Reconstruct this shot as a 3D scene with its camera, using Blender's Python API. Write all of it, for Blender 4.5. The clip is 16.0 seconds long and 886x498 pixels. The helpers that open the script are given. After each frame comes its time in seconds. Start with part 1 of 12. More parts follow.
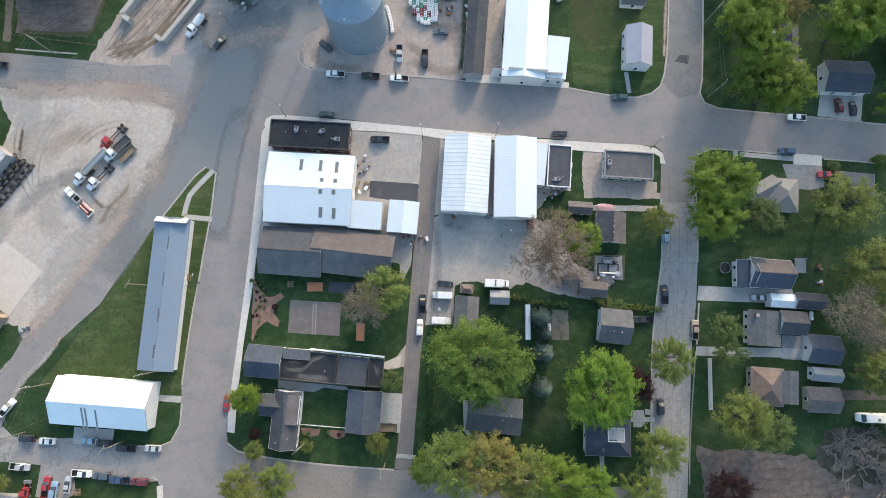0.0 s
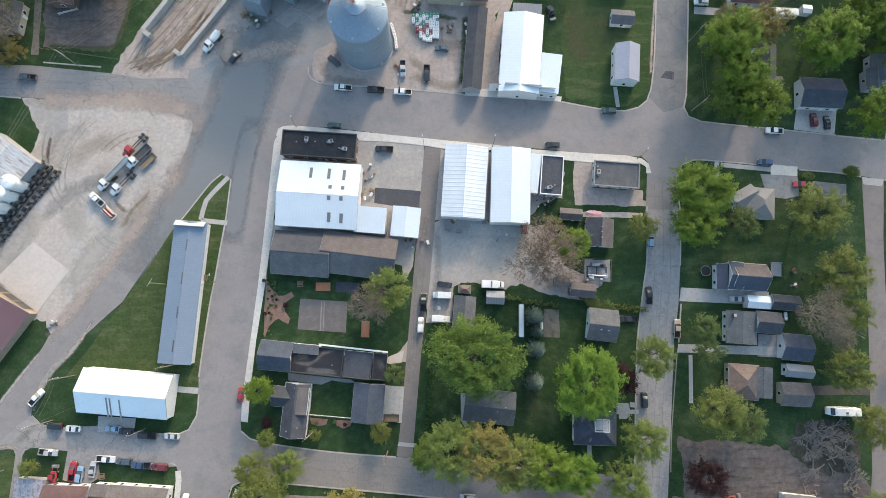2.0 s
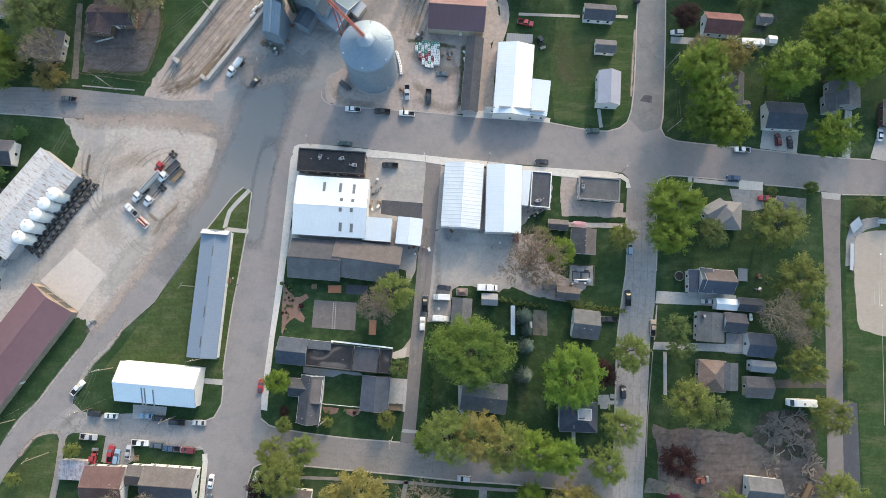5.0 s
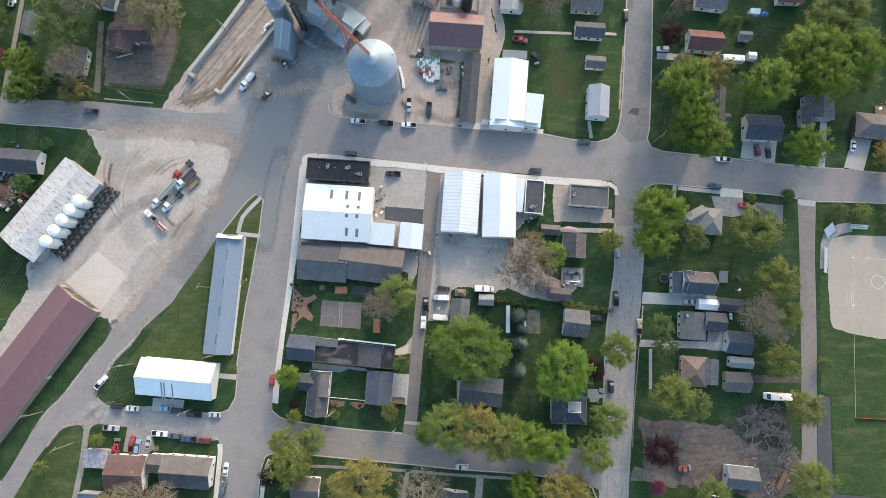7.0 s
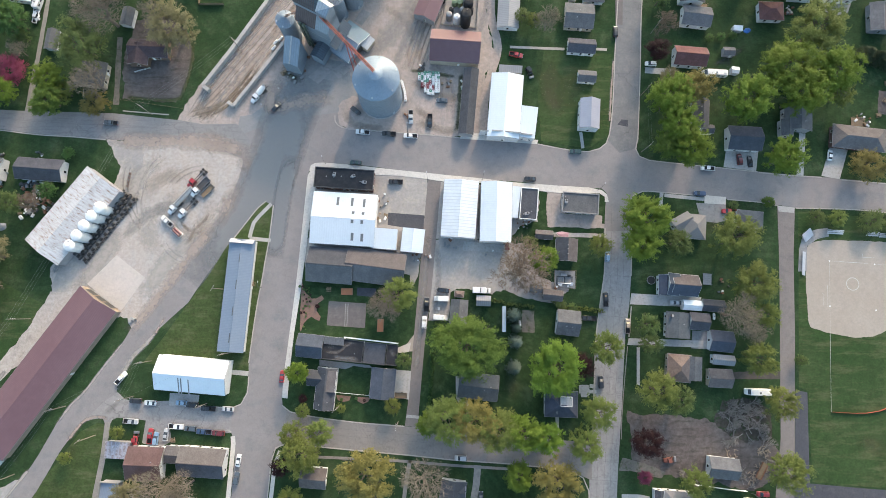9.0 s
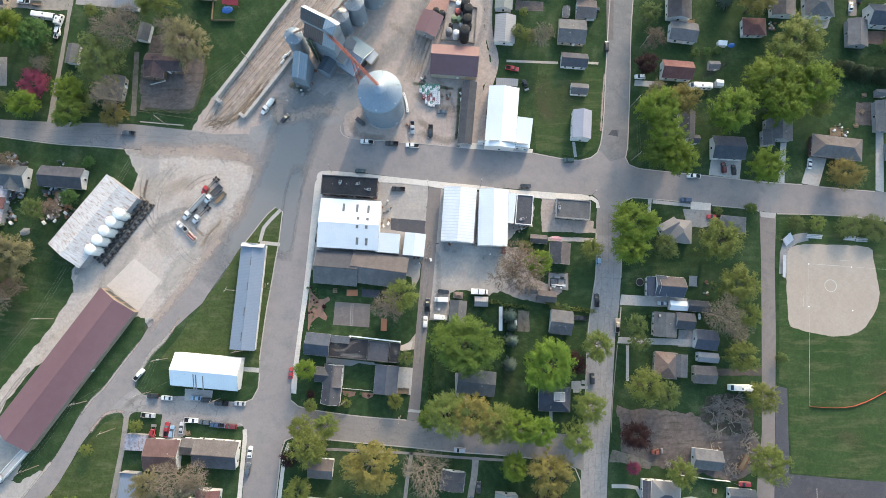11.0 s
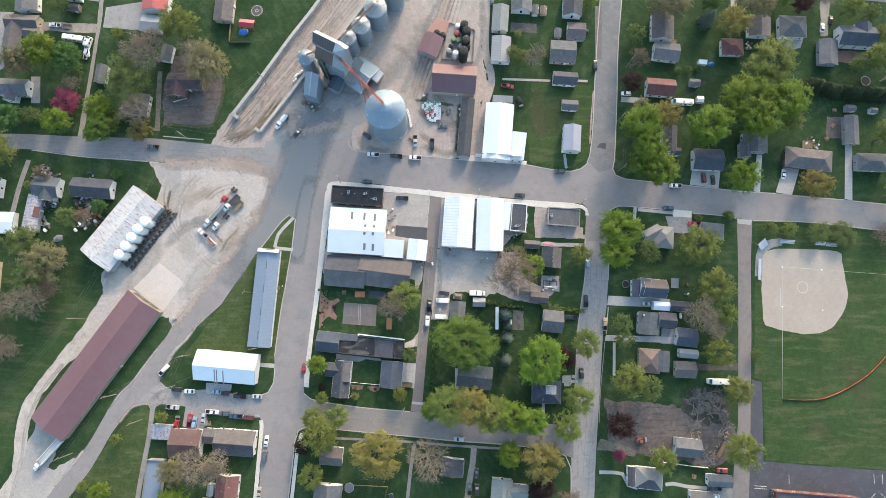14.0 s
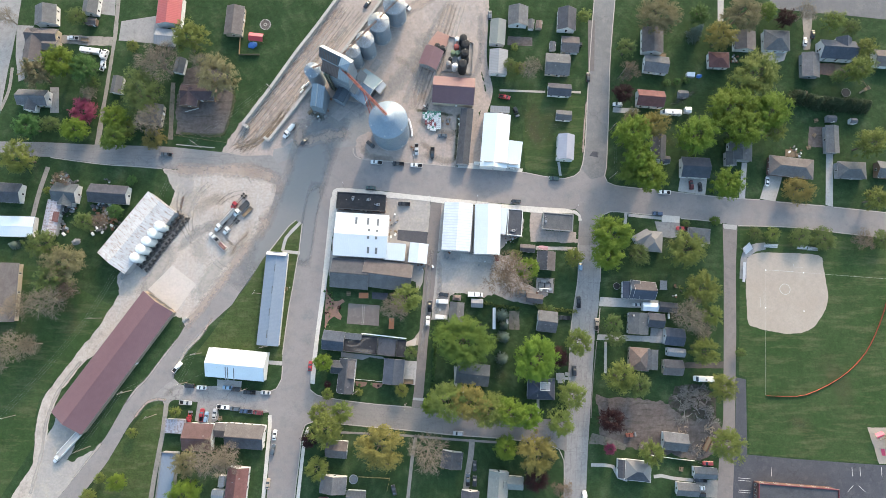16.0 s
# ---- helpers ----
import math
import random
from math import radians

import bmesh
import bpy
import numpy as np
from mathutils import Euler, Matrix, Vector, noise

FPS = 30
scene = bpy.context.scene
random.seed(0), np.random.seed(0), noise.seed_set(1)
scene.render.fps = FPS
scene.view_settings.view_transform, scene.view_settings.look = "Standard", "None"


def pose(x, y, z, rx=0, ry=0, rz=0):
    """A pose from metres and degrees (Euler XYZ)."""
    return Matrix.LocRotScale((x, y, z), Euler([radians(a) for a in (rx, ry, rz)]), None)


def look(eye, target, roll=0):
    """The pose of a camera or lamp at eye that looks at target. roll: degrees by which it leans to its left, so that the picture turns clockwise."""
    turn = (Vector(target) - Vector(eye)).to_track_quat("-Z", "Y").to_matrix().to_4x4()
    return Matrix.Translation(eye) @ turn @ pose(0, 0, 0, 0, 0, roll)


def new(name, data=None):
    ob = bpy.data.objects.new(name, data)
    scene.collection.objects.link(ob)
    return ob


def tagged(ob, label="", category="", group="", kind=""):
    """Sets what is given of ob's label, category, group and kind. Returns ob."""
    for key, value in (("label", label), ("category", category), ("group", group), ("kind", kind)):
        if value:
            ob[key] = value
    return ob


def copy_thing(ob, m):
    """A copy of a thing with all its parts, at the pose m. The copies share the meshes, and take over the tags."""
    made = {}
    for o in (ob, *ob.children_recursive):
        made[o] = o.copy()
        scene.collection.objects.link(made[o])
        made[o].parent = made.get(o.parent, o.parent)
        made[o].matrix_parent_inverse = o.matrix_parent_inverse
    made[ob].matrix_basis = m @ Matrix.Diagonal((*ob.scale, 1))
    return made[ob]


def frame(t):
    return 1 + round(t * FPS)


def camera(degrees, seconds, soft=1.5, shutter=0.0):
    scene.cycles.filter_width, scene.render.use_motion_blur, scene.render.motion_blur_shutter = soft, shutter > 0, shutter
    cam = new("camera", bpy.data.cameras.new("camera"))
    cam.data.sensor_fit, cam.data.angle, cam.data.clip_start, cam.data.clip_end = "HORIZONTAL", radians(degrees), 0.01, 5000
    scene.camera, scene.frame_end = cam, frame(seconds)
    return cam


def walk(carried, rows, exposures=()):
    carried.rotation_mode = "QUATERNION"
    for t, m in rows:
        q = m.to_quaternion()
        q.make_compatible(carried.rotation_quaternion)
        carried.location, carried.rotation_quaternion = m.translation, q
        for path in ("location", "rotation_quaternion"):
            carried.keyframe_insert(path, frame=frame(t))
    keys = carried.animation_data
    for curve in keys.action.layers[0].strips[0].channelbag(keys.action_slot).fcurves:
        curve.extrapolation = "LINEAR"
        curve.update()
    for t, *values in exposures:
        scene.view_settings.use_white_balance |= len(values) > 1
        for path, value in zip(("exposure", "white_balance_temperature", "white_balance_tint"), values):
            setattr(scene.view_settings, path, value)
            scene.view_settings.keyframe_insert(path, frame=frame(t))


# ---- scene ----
cam = camera(80.0, 16.0, soft=0.58)
# seconds, eye in metres, lean towards north, lean sideways, heading in degrees
PATH = [
    (0, 0.08, -0.04, 155.25, 6.517, -0.379, -0.518),
    (0.5, 0.09, 0.02, 157.75, 6.449, -0.396, -0.505),
    (1, 0.04, 0.03, 160.52, 6.397, -0.420, -0.461),
    (1.5, 0.00, 0.00, 163.41, 6.370, -0.457, -0.370),
    (2, -0.08, 0.02, 166.44, 6.381, -0.470, -0.203),
    (2.5, -0.07, 0.01, 169.48, 6.406, -0.476, -0.126),
    (3, -0.06, 0.04, 172.60, 6.441, -0.459, -0.094),
    (3.5, 0.01, 0.01, 175.68, 6.456, -0.437, -0.078),
    (4, 0.06, -0.01, 178.83, 6.464, -0.426, -0.056),
    (6.5, 0.07, -0.02, 194.43, 6.452, -0.443, 0.015),
    (7, 0.03, -0.05, 197.59, 6.443, -0.454, 0.019),
    (7.5, -0.04, -0.01, 200.62, 6.451, -0.463, 0.049),
    (8, -0.04, 0.01, 203.62, 6.461, -0.461, 0.068),
    (8.5, -0.05, 0.02, 206.66, 6.474, -0.450, 0.059),
    (9, -0.02, -0.01, 209.71, 6.479, -0.457, 0.035),
    (11.5, -0.07, -0.02, 224.92, 6.533, -0.435, 0.039),
    (12, -0.07, -0.00, 228.05, 6.547, -0.413, 0.042),
    (12.5, -0.05, -0.02, 231.10, 6.549, -0.383, 0.035),
    (13, -0.01, -0.06, 234.16, 6.539, -0.354, 0.014),
    (13.5, 0.07, -0.01, 237.14, 6.541, -0.324, -0.024),
    (14, 0.07, -0.02, 240.24, 6.535, -0.301, -0.026),
    (14.5, 0.02, 0.04, 243.34, 6.550, -0.291, 0.018),
    (15, -0.00, 0.03, 246.36, 6.559, -0.297, 0.052),
    (15.5, 0.00, 0.02, 249.39, 6.564, -0.305, 0.048),
    (16, 0.03, 0.04, 252.43, 6.578, -0.325, 0.042),
]
EXPOSURES = [(0.0, 1.60, 6330, 0), (8.0, 1.69, 6480, 1), (16.0, 1.87, 6480, 1)]
walk(cam, [(t, pose(x, y, z, tilt, lean, turn)) for t, x, y, z, tilt, lean, turn in PATH], EXPOSURES)

# ---- world ----
SUN_AZ, SUN_EL = radians(20), radians(22)
sky_world = bpy.data.worlds.new("sky")
scene.world = sky_world
sky_world.use_nodes = True
wn = sky_world.node_tree.nodes
sky = wn.new("ShaderNodeTexSky")
sky.sky_type, sky.sun_disc = "NISHITA", False
sky.sun_elevation, sky.sun_rotation = SUN_EL, SUN_AZ
sky.air_density, sky.dust_density, sky.ozone_density = 1.0, 2.5, 1.0
wn["Background"].inputs["Strength"].default_value = 0.15
sky_world.node_tree.links.new(sky.outputs["Color"], wn["Background"].inputs["Color"])
sun_data = bpy.data.lights.new("sun", "SUN")
sun_data.energy, sun_data.angle, sun_data.color = 0.98, radians(2.2), (1.0, 0.66, 0.50)
sun = new("sun", sun_data)
sun_way = Vector((math.sin(SUN_AZ) * math.cos(SUN_EL), math.cos(SUN_AZ) * math.cos(SUN_EL), math.sin(SUN_EL)))
sun.matrix_world = look(sun_way * 300, (0, 0, 0))


# ---- materials ----
def mat(name, base, other=None, rough=0.85, metal=0.0, coarse=0.15, fine=2.5, bump=0.25, third=None, spots=0.0,
        world=False, ribs=0.0, cracks=0.0, tint=0.0, spec=0.3, mid=0.0, crack_scale=0.16, rib_axis="X", coat=0.0, rib_dark=0.8, mottle=0.0, stretch=None, grit=1.0):
    """A weathered surface: two colours mixed at a coarse and a fine scale, with relief, ribs, cracks or spots."""
    m = bpy.data.materials.new(name)
    m.use_nodes = True
    nt = m.node_tree
    n, ln = nt.nodes, nt.links
    b = n["Principled BSDF"]
    other = other or tuple(c * 0.78 for c in base)
    if world:
        co = n.new("ShaderNodeNewGeometry").outputs["Position"]
    else:
        co = n.new("ShaderNodeTexCoord").outputs["Object"]

    def noise_at(scale, detail=4.0, rough_=0.6):
        nonlocal co
        t = n.new("ShaderNodeTexNoise")
        t.inputs["Scale"].default_value, t.inputs["Detail"].default_value, t.inputs["Roughness"].default_value = scale, detail, rough_
        ln.new(co, t.inputs["Vector"])
        return t.outputs["Fac"]

    def ramp(fac, lo, hi):
        r = n.new("ShaderNodeMapRange")
        r.inputs["From Min"].default_value, r.inputs["From Max"].default_value = lo, hi
        ln.new(fac, r.inputs["Value"])
        return r.outputs["Result"]

    def mix(fac, a, c, mode="MIX"):
        x = n.new("ShaderNodeMix")
        x.data_type, x.blend_type = "RGBA", mode
        for k, v in ((0, fac), (6, a), (7, c)):
            if isinstance(v, (int, float)):
                x.inputs[k].default_value = v
            elif isinstance(v, tuple):
                x.inputs[k].default_value = (*v[:3], 1)
            else:
                ln.new(v, x.inputs[k])
        return x.outputs[2]

    big = ramp(noise_at(coarse, 5.0, 0.65), 0.36, 0.64)
    col = mix(big, base, other)
    if third:
        keep = co
        if stretch:
            k = n.new("ShaderNodeVectorMath")
            k.operation = "MULTIPLY"
            k.inputs[1].default_value = stretch
            ln.new(co, k.inputs[0])
            co = k.outputs[0]
        col = mix(ramp(noise_at(coarse * 3.7, 6.0, 0.7), 0.50, 0.66), col, third)
        co = keep
    if mottle:
        for sc, amp in ((0.11, 0.7), (0.45, 1.0)):
            mo = n.new("ShaderNodeMapRange")
            mo.inputs["From Min"].default_value, mo.inputs["From Max"].default_value = 0.3, 0.7
            mo.inputs["To Min"].default_value, mo.inputs["To Max"].default_value = 1 - mottle * amp, 1 + mottle * amp
            ln.new(noise_at(sc, 5.0, 0.7), mo.inputs["Value"])
            col = mix(1.0, col, mo.outputs["Result"], "MULTIPLY")
    small = noise_at(fine, 5.0, 0.7)
    grain = ramp(small, 0.25, 0.75)
    col = mix(mid, col, mix(grain, tuple(c * 0.72 for c in base), tuple(min(1.0, c * 1.22) for c in base)), "SOFT_LIGHT") if mid else col
    grey = n.new("ShaderNodeMapRange")
    grey.inputs["From Min"].default_value, grey.inputs["From Max"].default_value = 0.25, 0.75
    grey.inputs["To Min"].default_value, grey.inputs["To Max"].default_value = 1 - 0.16 * grit, 1 + 0.16 * grit
    ln.new(small, grey.inputs["Value"])
    col = mix(1.0, col, grey.outputs["Result"], "MULTIPLY")
    if spots:
        col = mix(ramp(noise_at(fine * 0.33, 3.0), 1 - spots, 1.02 - spots), col, tuple(c * 0.45 for c in base))
    if cracks:
        v = n.new("ShaderNodeTexVoronoi")
        v.feature = "DISTANCE_TO_EDGE"
        v.inputs["Scale"].default_value = crack_scale
        warp = n.new("ShaderNodeTexNoise")
        warp.inputs["Scale"].default_value, warp.inputs["Detail"].default_value = 0.35, 4.0
        ln.new(co, warp.inputs["Vector"])
        add = n.new("ShaderNodeVectorMath")
        add.operation = "MULTIPLY_ADD"
        add.inputs[1].default_value = (5, 5, 5)
        ln.new(warp.outputs["Color"], add.inputs[0])
        ln.new(co, add.inputs[2])
        ln.new(add.outputs[0], v.inputs["Vector"])
        line = ramp(v.outputs["Distance"], 0.012, 0.022)
        gate = ramp(noise_at(0.06, 3.0), 0.44, 0.56)
        inv = n.new("ShaderNodeMath")
        inv.operation = "SUBTRACT"
        inv.inputs[0].default_value = 1.0
        ln.new(line, inv.inputs[1])
        both = n.new("ShaderNodeMath")
        both.operation = "MULTIPLY"
        ln.new(inv.outputs[0], both.inputs[0])
        ln.new(gate, both.inputs[1])
        amount = n.new("ShaderNodeMath")
        amount.operation = "MULTIPLY"
        amount.inputs[1].default_value = cracks
        ln.new(both.outputs[0], amount.inputs[0])
        col = mix(amount.outputs[0], col, tuple(c * 0.4 for c in base))
    height = small
    if ribs:
        w = n.new("ShaderNodeTexWave")
        w.wave_type, w.bands_direction = "BANDS", rib_axis
        w.inputs["Scale"].default_value = 0.314 / ribs
        ln.new(co, w.inputs["Vector"])
        edge = ramp(w.outputs["Fac"], 0.7, 1.0)
        col = mix(edge, col, tuple(c * rib_dark for c in base))
        height = edge
    if tint:
        info = n.new("ShaderNodeObjectInfo")
        h = n.new("ShaderNodeHueSaturation")
        hue = n.new("ShaderNodeMapRange")
        hue.inputs["To Min"].default_value, hue.inputs["To Max"].default_value = 0.5 - tint * 0.12, 0.5 + tint * 0.12
        val = n.new("ShaderNodeMapRange")
        val.inputs["To Min"].default_value, val.inputs["To Max"].default_value = 1 - tint, 1 + tint
        ln.new(info.outputs["Random"], hue.inputs["Value"])
        ln.new(info.outputs["Random"], val.inputs["Value"])
        ln.new(hue.outputs["Result"], h.inputs["Hue"])
        ln.new(val.outputs["Result"], h.inputs["Value"])
        ln.new(col, h.inputs["Color"])
        col = h.outputs["Color"]
    ln.new(col, b.inputs["Base Color"])
    b.inputs["Roughness"].default_value, b.inputs["Metallic"].default_value = rough, metal
    b.inputs["Specular IOR Level"].default_value = spec
    b.inputs["Coat Weight"].default_value = coat
    if bump:
        bp = n.new("ShaderNodeBump")
        bp.inputs["Strength"].default_value, bp.inputs["Distance"].default_value = bump, 0.06
        ln.new(height, bp.inputs["Height"])
        ln.new(bp.outputs["Normal"], b.inputs["Normal"])
    return m


def leaf_mat(name, a, c, tint=0.1):
    """Leaves: each little leaf and each tree a shade of its own, some light passing through."""
    m = bpy.data.materials.new(name)
    m.use_nodes = True
    n, ln = m.node_tree.nodes, m.node_tree.links
    b = n["Principled BSDF"]
    geo = n.new("ShaderNodeNewGeometry")
    info = n.new("ShaderNodeObjectInfo")
    x = n.new("ShaderNodeMix")
    x.data_type = "RGBA"
    c = tuple(p + (q - p) * 0.65 for p, q in zip(a, c))
    x.inputs[6].default_value, x.inputs[7].default_value = (*a, 1), (*c, 1)
    ln.new(geo.outputs["Random Per Island"], x.inputs[0])
    h = n.new("ShaderNodeHueSaturation")
    val = n.new("ShaderNodeMapRange")
    val.inputs["To Min"].default_value, val.inputs["To Max"].default_value = 1 - tint, 1 + tint
    hue = n.new("ShaderNodeMapRange")
    hue.inputs["To Min"].default_value, hue.inputs["To Max"].default_value = 0.49, 0.512
    ln.new(info.outputs["Random"], val.inputs["Value"])
    ln.new(info.outputs["Random"], hue.inputs["Value"])
    ln.new(val.outputs["Result"], h.inputs["Value"])
    ln.new(hue.outputs["Result"], h.inputs["Hue"])
    ln.new(x.outputs[2], h.inputs["Color"])
    ln.new(h.outputs["Color"], b.inputs["Base Color"])
    b.inputs["Roughness"].default_value = 0.65
    b.inputs["Specular IOR Level"].default_value = 0.2
    t = n.new("ShaderNodeBsdfTranslucent")
    ln.new(h.outputs["Color"], t.inputs["Color"])
    s = n.new("ShaderNodeMixShader")
    s.inputs[0].default_value = 0.25
    ln.new(b.outputs[0], s.inputs[1])
    ln.new(t.outputs[0], s.inputs[2])
    ln.new(s.outputs[0], n["Material Output"].inputs["Surface"])
    return m


def plain(name, base, rough=0.5, metal=0.0, coat=0.0, spec=0.5):
    return mat(name, base, tuple(c * 0.88 for c in base), rough, metal, coarse=0.9, fine=9.0, bump=0.04, coat=coat, spec=spec, grit=0.5)


GRASS = mat("grass", (0.021, 0.044, 0.018), (0.030, 0.054, 0.022), 0.95, coarse=0.03, fine=1.6, bump=0.6, third=(0.043, 0.063, 0.031), world=True, spec=0.1, mottle=0.26, grit=2.0)
FIELD = mat("field_grass", (0.029, 0.056, 0.019), (0.041, 0.066, 0.026), 0.95, coarse=0.03, fine=1.2, bump=0.4, third=(0.073, 0.084, 0.040), world=True, spec=0.1, mottle=0.15, stretch=(0.5, 2.5, 1), grit=1.5)
MEADOW = mat("sunny_meadow_grass", (0.040, 0.062, 0.022), (0.050, 0.073, 0.027), 0.95, coarse=0.04, fine=1.2, bump=0.4, third=(0.080, 0.090, 0.043), world=True, spec=0.1, mottle=0.2, stretch=(0.5, 2.0, 1), grit=1.7)
ROAD = mat("weathered_asphalt", (0.201, 0.185, 0.180), (0.226, 0.211, 0.206), 0.9, coarse=0.05, fine=1.8, bump=0.15, third=(0.175, 0.172, 0.173), world=True, cracks=0.14, mottle=0.05, grit=0.4)
ROAD_GREY = mat("grey_asphalt", (0.168, 0.166, 0.166), (0.198, 0.190, 0.186), 0.9, coarse=0.06, fine=1.6, bump=0.15, third=(0.225, 0.208, 0.192), world=True, cracks=0.18, mottle=0.07, grit=0.7)
ROAD_PALE = mat("pale_cracked_road", (0.225, 0.215, 0.208), (0.27, 0.255, 0.245), 0.9, coarse=0.08, fine=1.4, bump=0.12, third=(0.19, 0.182, 0.178), world=True, cracks=0.5, crack_scale=0.11)
APRON = mat("dusty_blue_grey_asphalt", (0.205, 0.208, 0.210), (0.232, 0.226, 0.220), 0.92, coarse=0.06, fine=1.4, bump=0.2, third=(0.18, 0.186, 0.192), world=True, cracks=0.12, mottle=0.06, grit=0.8)
ROAD_SIDE = mat("side_street_concrete", (0.142, 0.144, 0.146), (0.165, 0.164, 0.164), 0.9, coarse=0.08, fine=1.4, bump=0.12, third=(0.185, 0.18, 0.176), world=True, cracks=0.3, crack_scale=0.11, mottle=0.06, grit=0.7)
ROAD_DARK = mat("dark_grey_street", (0.112, 0.114, 0.120), (0.130, 0.130, 0.135), 0.9, coarse=0.06, fine=1.6, bump=0.15, third=(0.15, 0.147, 0.148), world=True, cracks=0.18, mottle=0.06, grit=0.7)
LANE_PAVED = mat("worn_lane_asphalt", (0.165, 0.147, 0.140), (0.184, 0.165, 0.155), 0.92, coarse=0.06, fine=1.6, bump=0.15, third=(0.145, 0.133, 0.129), world=True, cracks=0.1, mottle=0.06, grit=0.8)
ASPHALT_DARK = mat("dark_asphalt", (0.052, 0.055, 0.068), (0.064, 0.067, 0.078), 0.9, coarse=0.08, fine=1.8, bump=0.12, third=(0.077, 0.078, 0.086), world=True, cracks=0.3)
CONCRETE = mat("concrete", (0.320, 0.312, 0.295), (0.368, 0.356, 0.336), 0.85, coarse=0.3, fine=2.0, bump=0.08, third=(0.272, 0.263, 0.246), world=True, grit=0.6)
SIDEWALK = mat("pale_pavement_concrete", (0.46, 0.44, 0.405), (0.52, 0.495, 0.455), 0.85, coarse=0.3, fine=2.0, bump=0.08, third=(0.40, 0.38, 0.35), world=True, grit=0.6)
COURT = mat("brown_grey_court", (0.118, 0.107, 0.104), (0.138, 0.126, 0.121), 0.92, coarse=0.15, fine=1.8, bump=0.15, third=(0.155, 0.14, 0.134), world=True, grit=1.0)
STREET_WORN = mat("streaked_pale_street", (0.191, 0.187, 0.186), (0.209, 0.202, 0.199), 0.9, coarse=0.09, fine=1.4, bump=0.15, third=(0.160, 0.158, 0.159), world=True, cracks=0.35, crack_scale=0.1, mottle=0.06, stretch=(0.3, 3.0, 1), grit=0.8)
# lit colour of the office's north roof slope, used on a flat slab
ROOF_SLOPE_RED = mat("lit_roof_slope_red", (0.34, 0.20, 0.165), (0.30, 0.185, 0.155), 0.9, coarse=0.3, fine=1.6, bump=0.15, third=(0.27, 0.17, 0.145), world=True)
SLAB = mat("street_concrete", (0.225, 0.22, 0.216), (0.265, 0.256, 0.25), 0.88, coarse=0.12, fine=1.2, bump=0.12, third=(0.195, 0.19, 0.186), world=True, cracks=0.25, crack_scale=0.13, mottle=0.06, grit=0.7)
SOUTH_SLAB = mat("south_street_concrete", (0.188, 0.176, 0.166), (0.215, 0.198, 0.184), 0.88, coarse=0.12, fine=1.2, bump=0.12, third=(0.168, 0.157, 0.149), world=True, cracks=0.3, crack_scale=0.13, mottle=0.06, grit=0.7)
PAD = mat("loading_pad", (0.423, 0.383, 0.348), (0.459, 0.413, 0.383), 0.88, coarse=0.1, fine=0.9, bump=0.08, third=(0.387, 0.357, 0.331), world=True, spots=0.2, grit=0.6)
GRAVEL = mat("gravel", (0.362, 0.318, 0.283), (0.338, 0.312, 0.29), 0.95, coarse=0.045, fine=0.9, bump=0.6, third=(0.352, 0.334, 0.316), world=True, mottle=0.07, stretch=(1.6, 0.6, 1), grit=1.2)
GRAVEL_GREY = mat("grey_gravel", (0.308, 0.288, 0.268), (0.27, 0.256, 0.245), 0.95, coarse=0.07, fine=1.0, bump=0.5, third=(0.345, 0.315, 0.275), world=True, mottle=0.08, grit=1)
DIRT = mat("packed_dirt", (0.327, 0.274, 0.242), (0.287, 0.255, 0.237), 0.95, coarse=0.07, fine=0.8, bump=0.7, third=(0.244, 0.221, 0.206), world=True, mottle=0.1, stretch=(1.6, 0.7, 1), grit=1.3)
BRUSH_SOIL = mat("dark_weedy_soil", (0.046, 0.044, 0.037), (0.062, 0.054, 0.046), 0.97, coarse=0.15, fine=0.9, bump=0.7, third=(0.028, 0.052, 0.022), world=True, spec=0.1, mottle=0.22, grit=2)
MUD = mat("dark_wet_mud", (0.066, 0.058, 0.053), (0.085, 0.074, 0.067), 0.95, coarse=0.2, fine=1.0, bump=0.5, world=True, mottle=0.15, grit=1.5)
LANE_MUD = mat("muddy_track", (0.155, 0.137, 0.122), (0.115, 0.107, 0.09), 0.95, coarse=0.15, fine=1.2, bump=0.4, third=(0.06, 0.075, 0.04), world=True, mottle=0.15, grit=1.4)
LANE = mat("gravel_lane", (0.255, 0.230, 0.204), (0.211, 0.198, 0.180), 0.95, coarse=0.1, fine=1.2, bump=0.4, third=(0.167, 0.161, 0.142), world=True)
SOIL = mat("bare_soil", (0.096, 0.080, 0.075), (0.124, 0.111, 0.103), 0.97, coarse=0.09, fine=0.7, bump=0.8, third=(0.071, 0.063, 0.056), world=True, spec=0.1, mottle=0.2, stretch=(0.35, 2.0, 1), grit=2)
TRACK = mat("cream_gravel_track", (0.345, 0.308, 0.272), (0.385, 0.348, 0.312), 0.95, coarse=0.06, fine=1.1, bump=0.4, third=(0.28, 0.25, 0.222), world=True, mottle=0.12, stretch=(1.6, 0.7, 1), grit=1.3)
INFIELD = mat("infield_sand", (0.305, 0.262, 0.220), (0.326, 0.288, 0.246), 0.95, coarse=0.06, fine=1.2, bump=0.15, third=(0.297, 0.258, 0.222), world=True, mottle=0.05, grit=0.6)
MULCH = mat("bark_mulch", (0.22, 0.135, 0.10), (0.15, 0.10, 0.08), 0.97, coarse=0.6, fine=3.0, bump=0.6, world=True)
KERB = mat("kerb_concrete", (0.36, 0.335, 0.30), (0.30, 0.28, 0.255), 0.9, coarse=0.3, fine=2.0, bump=0.1, world=True)
CHALK = plain("chalk_line", (0.446, 0.446, 0.402), 0.95)
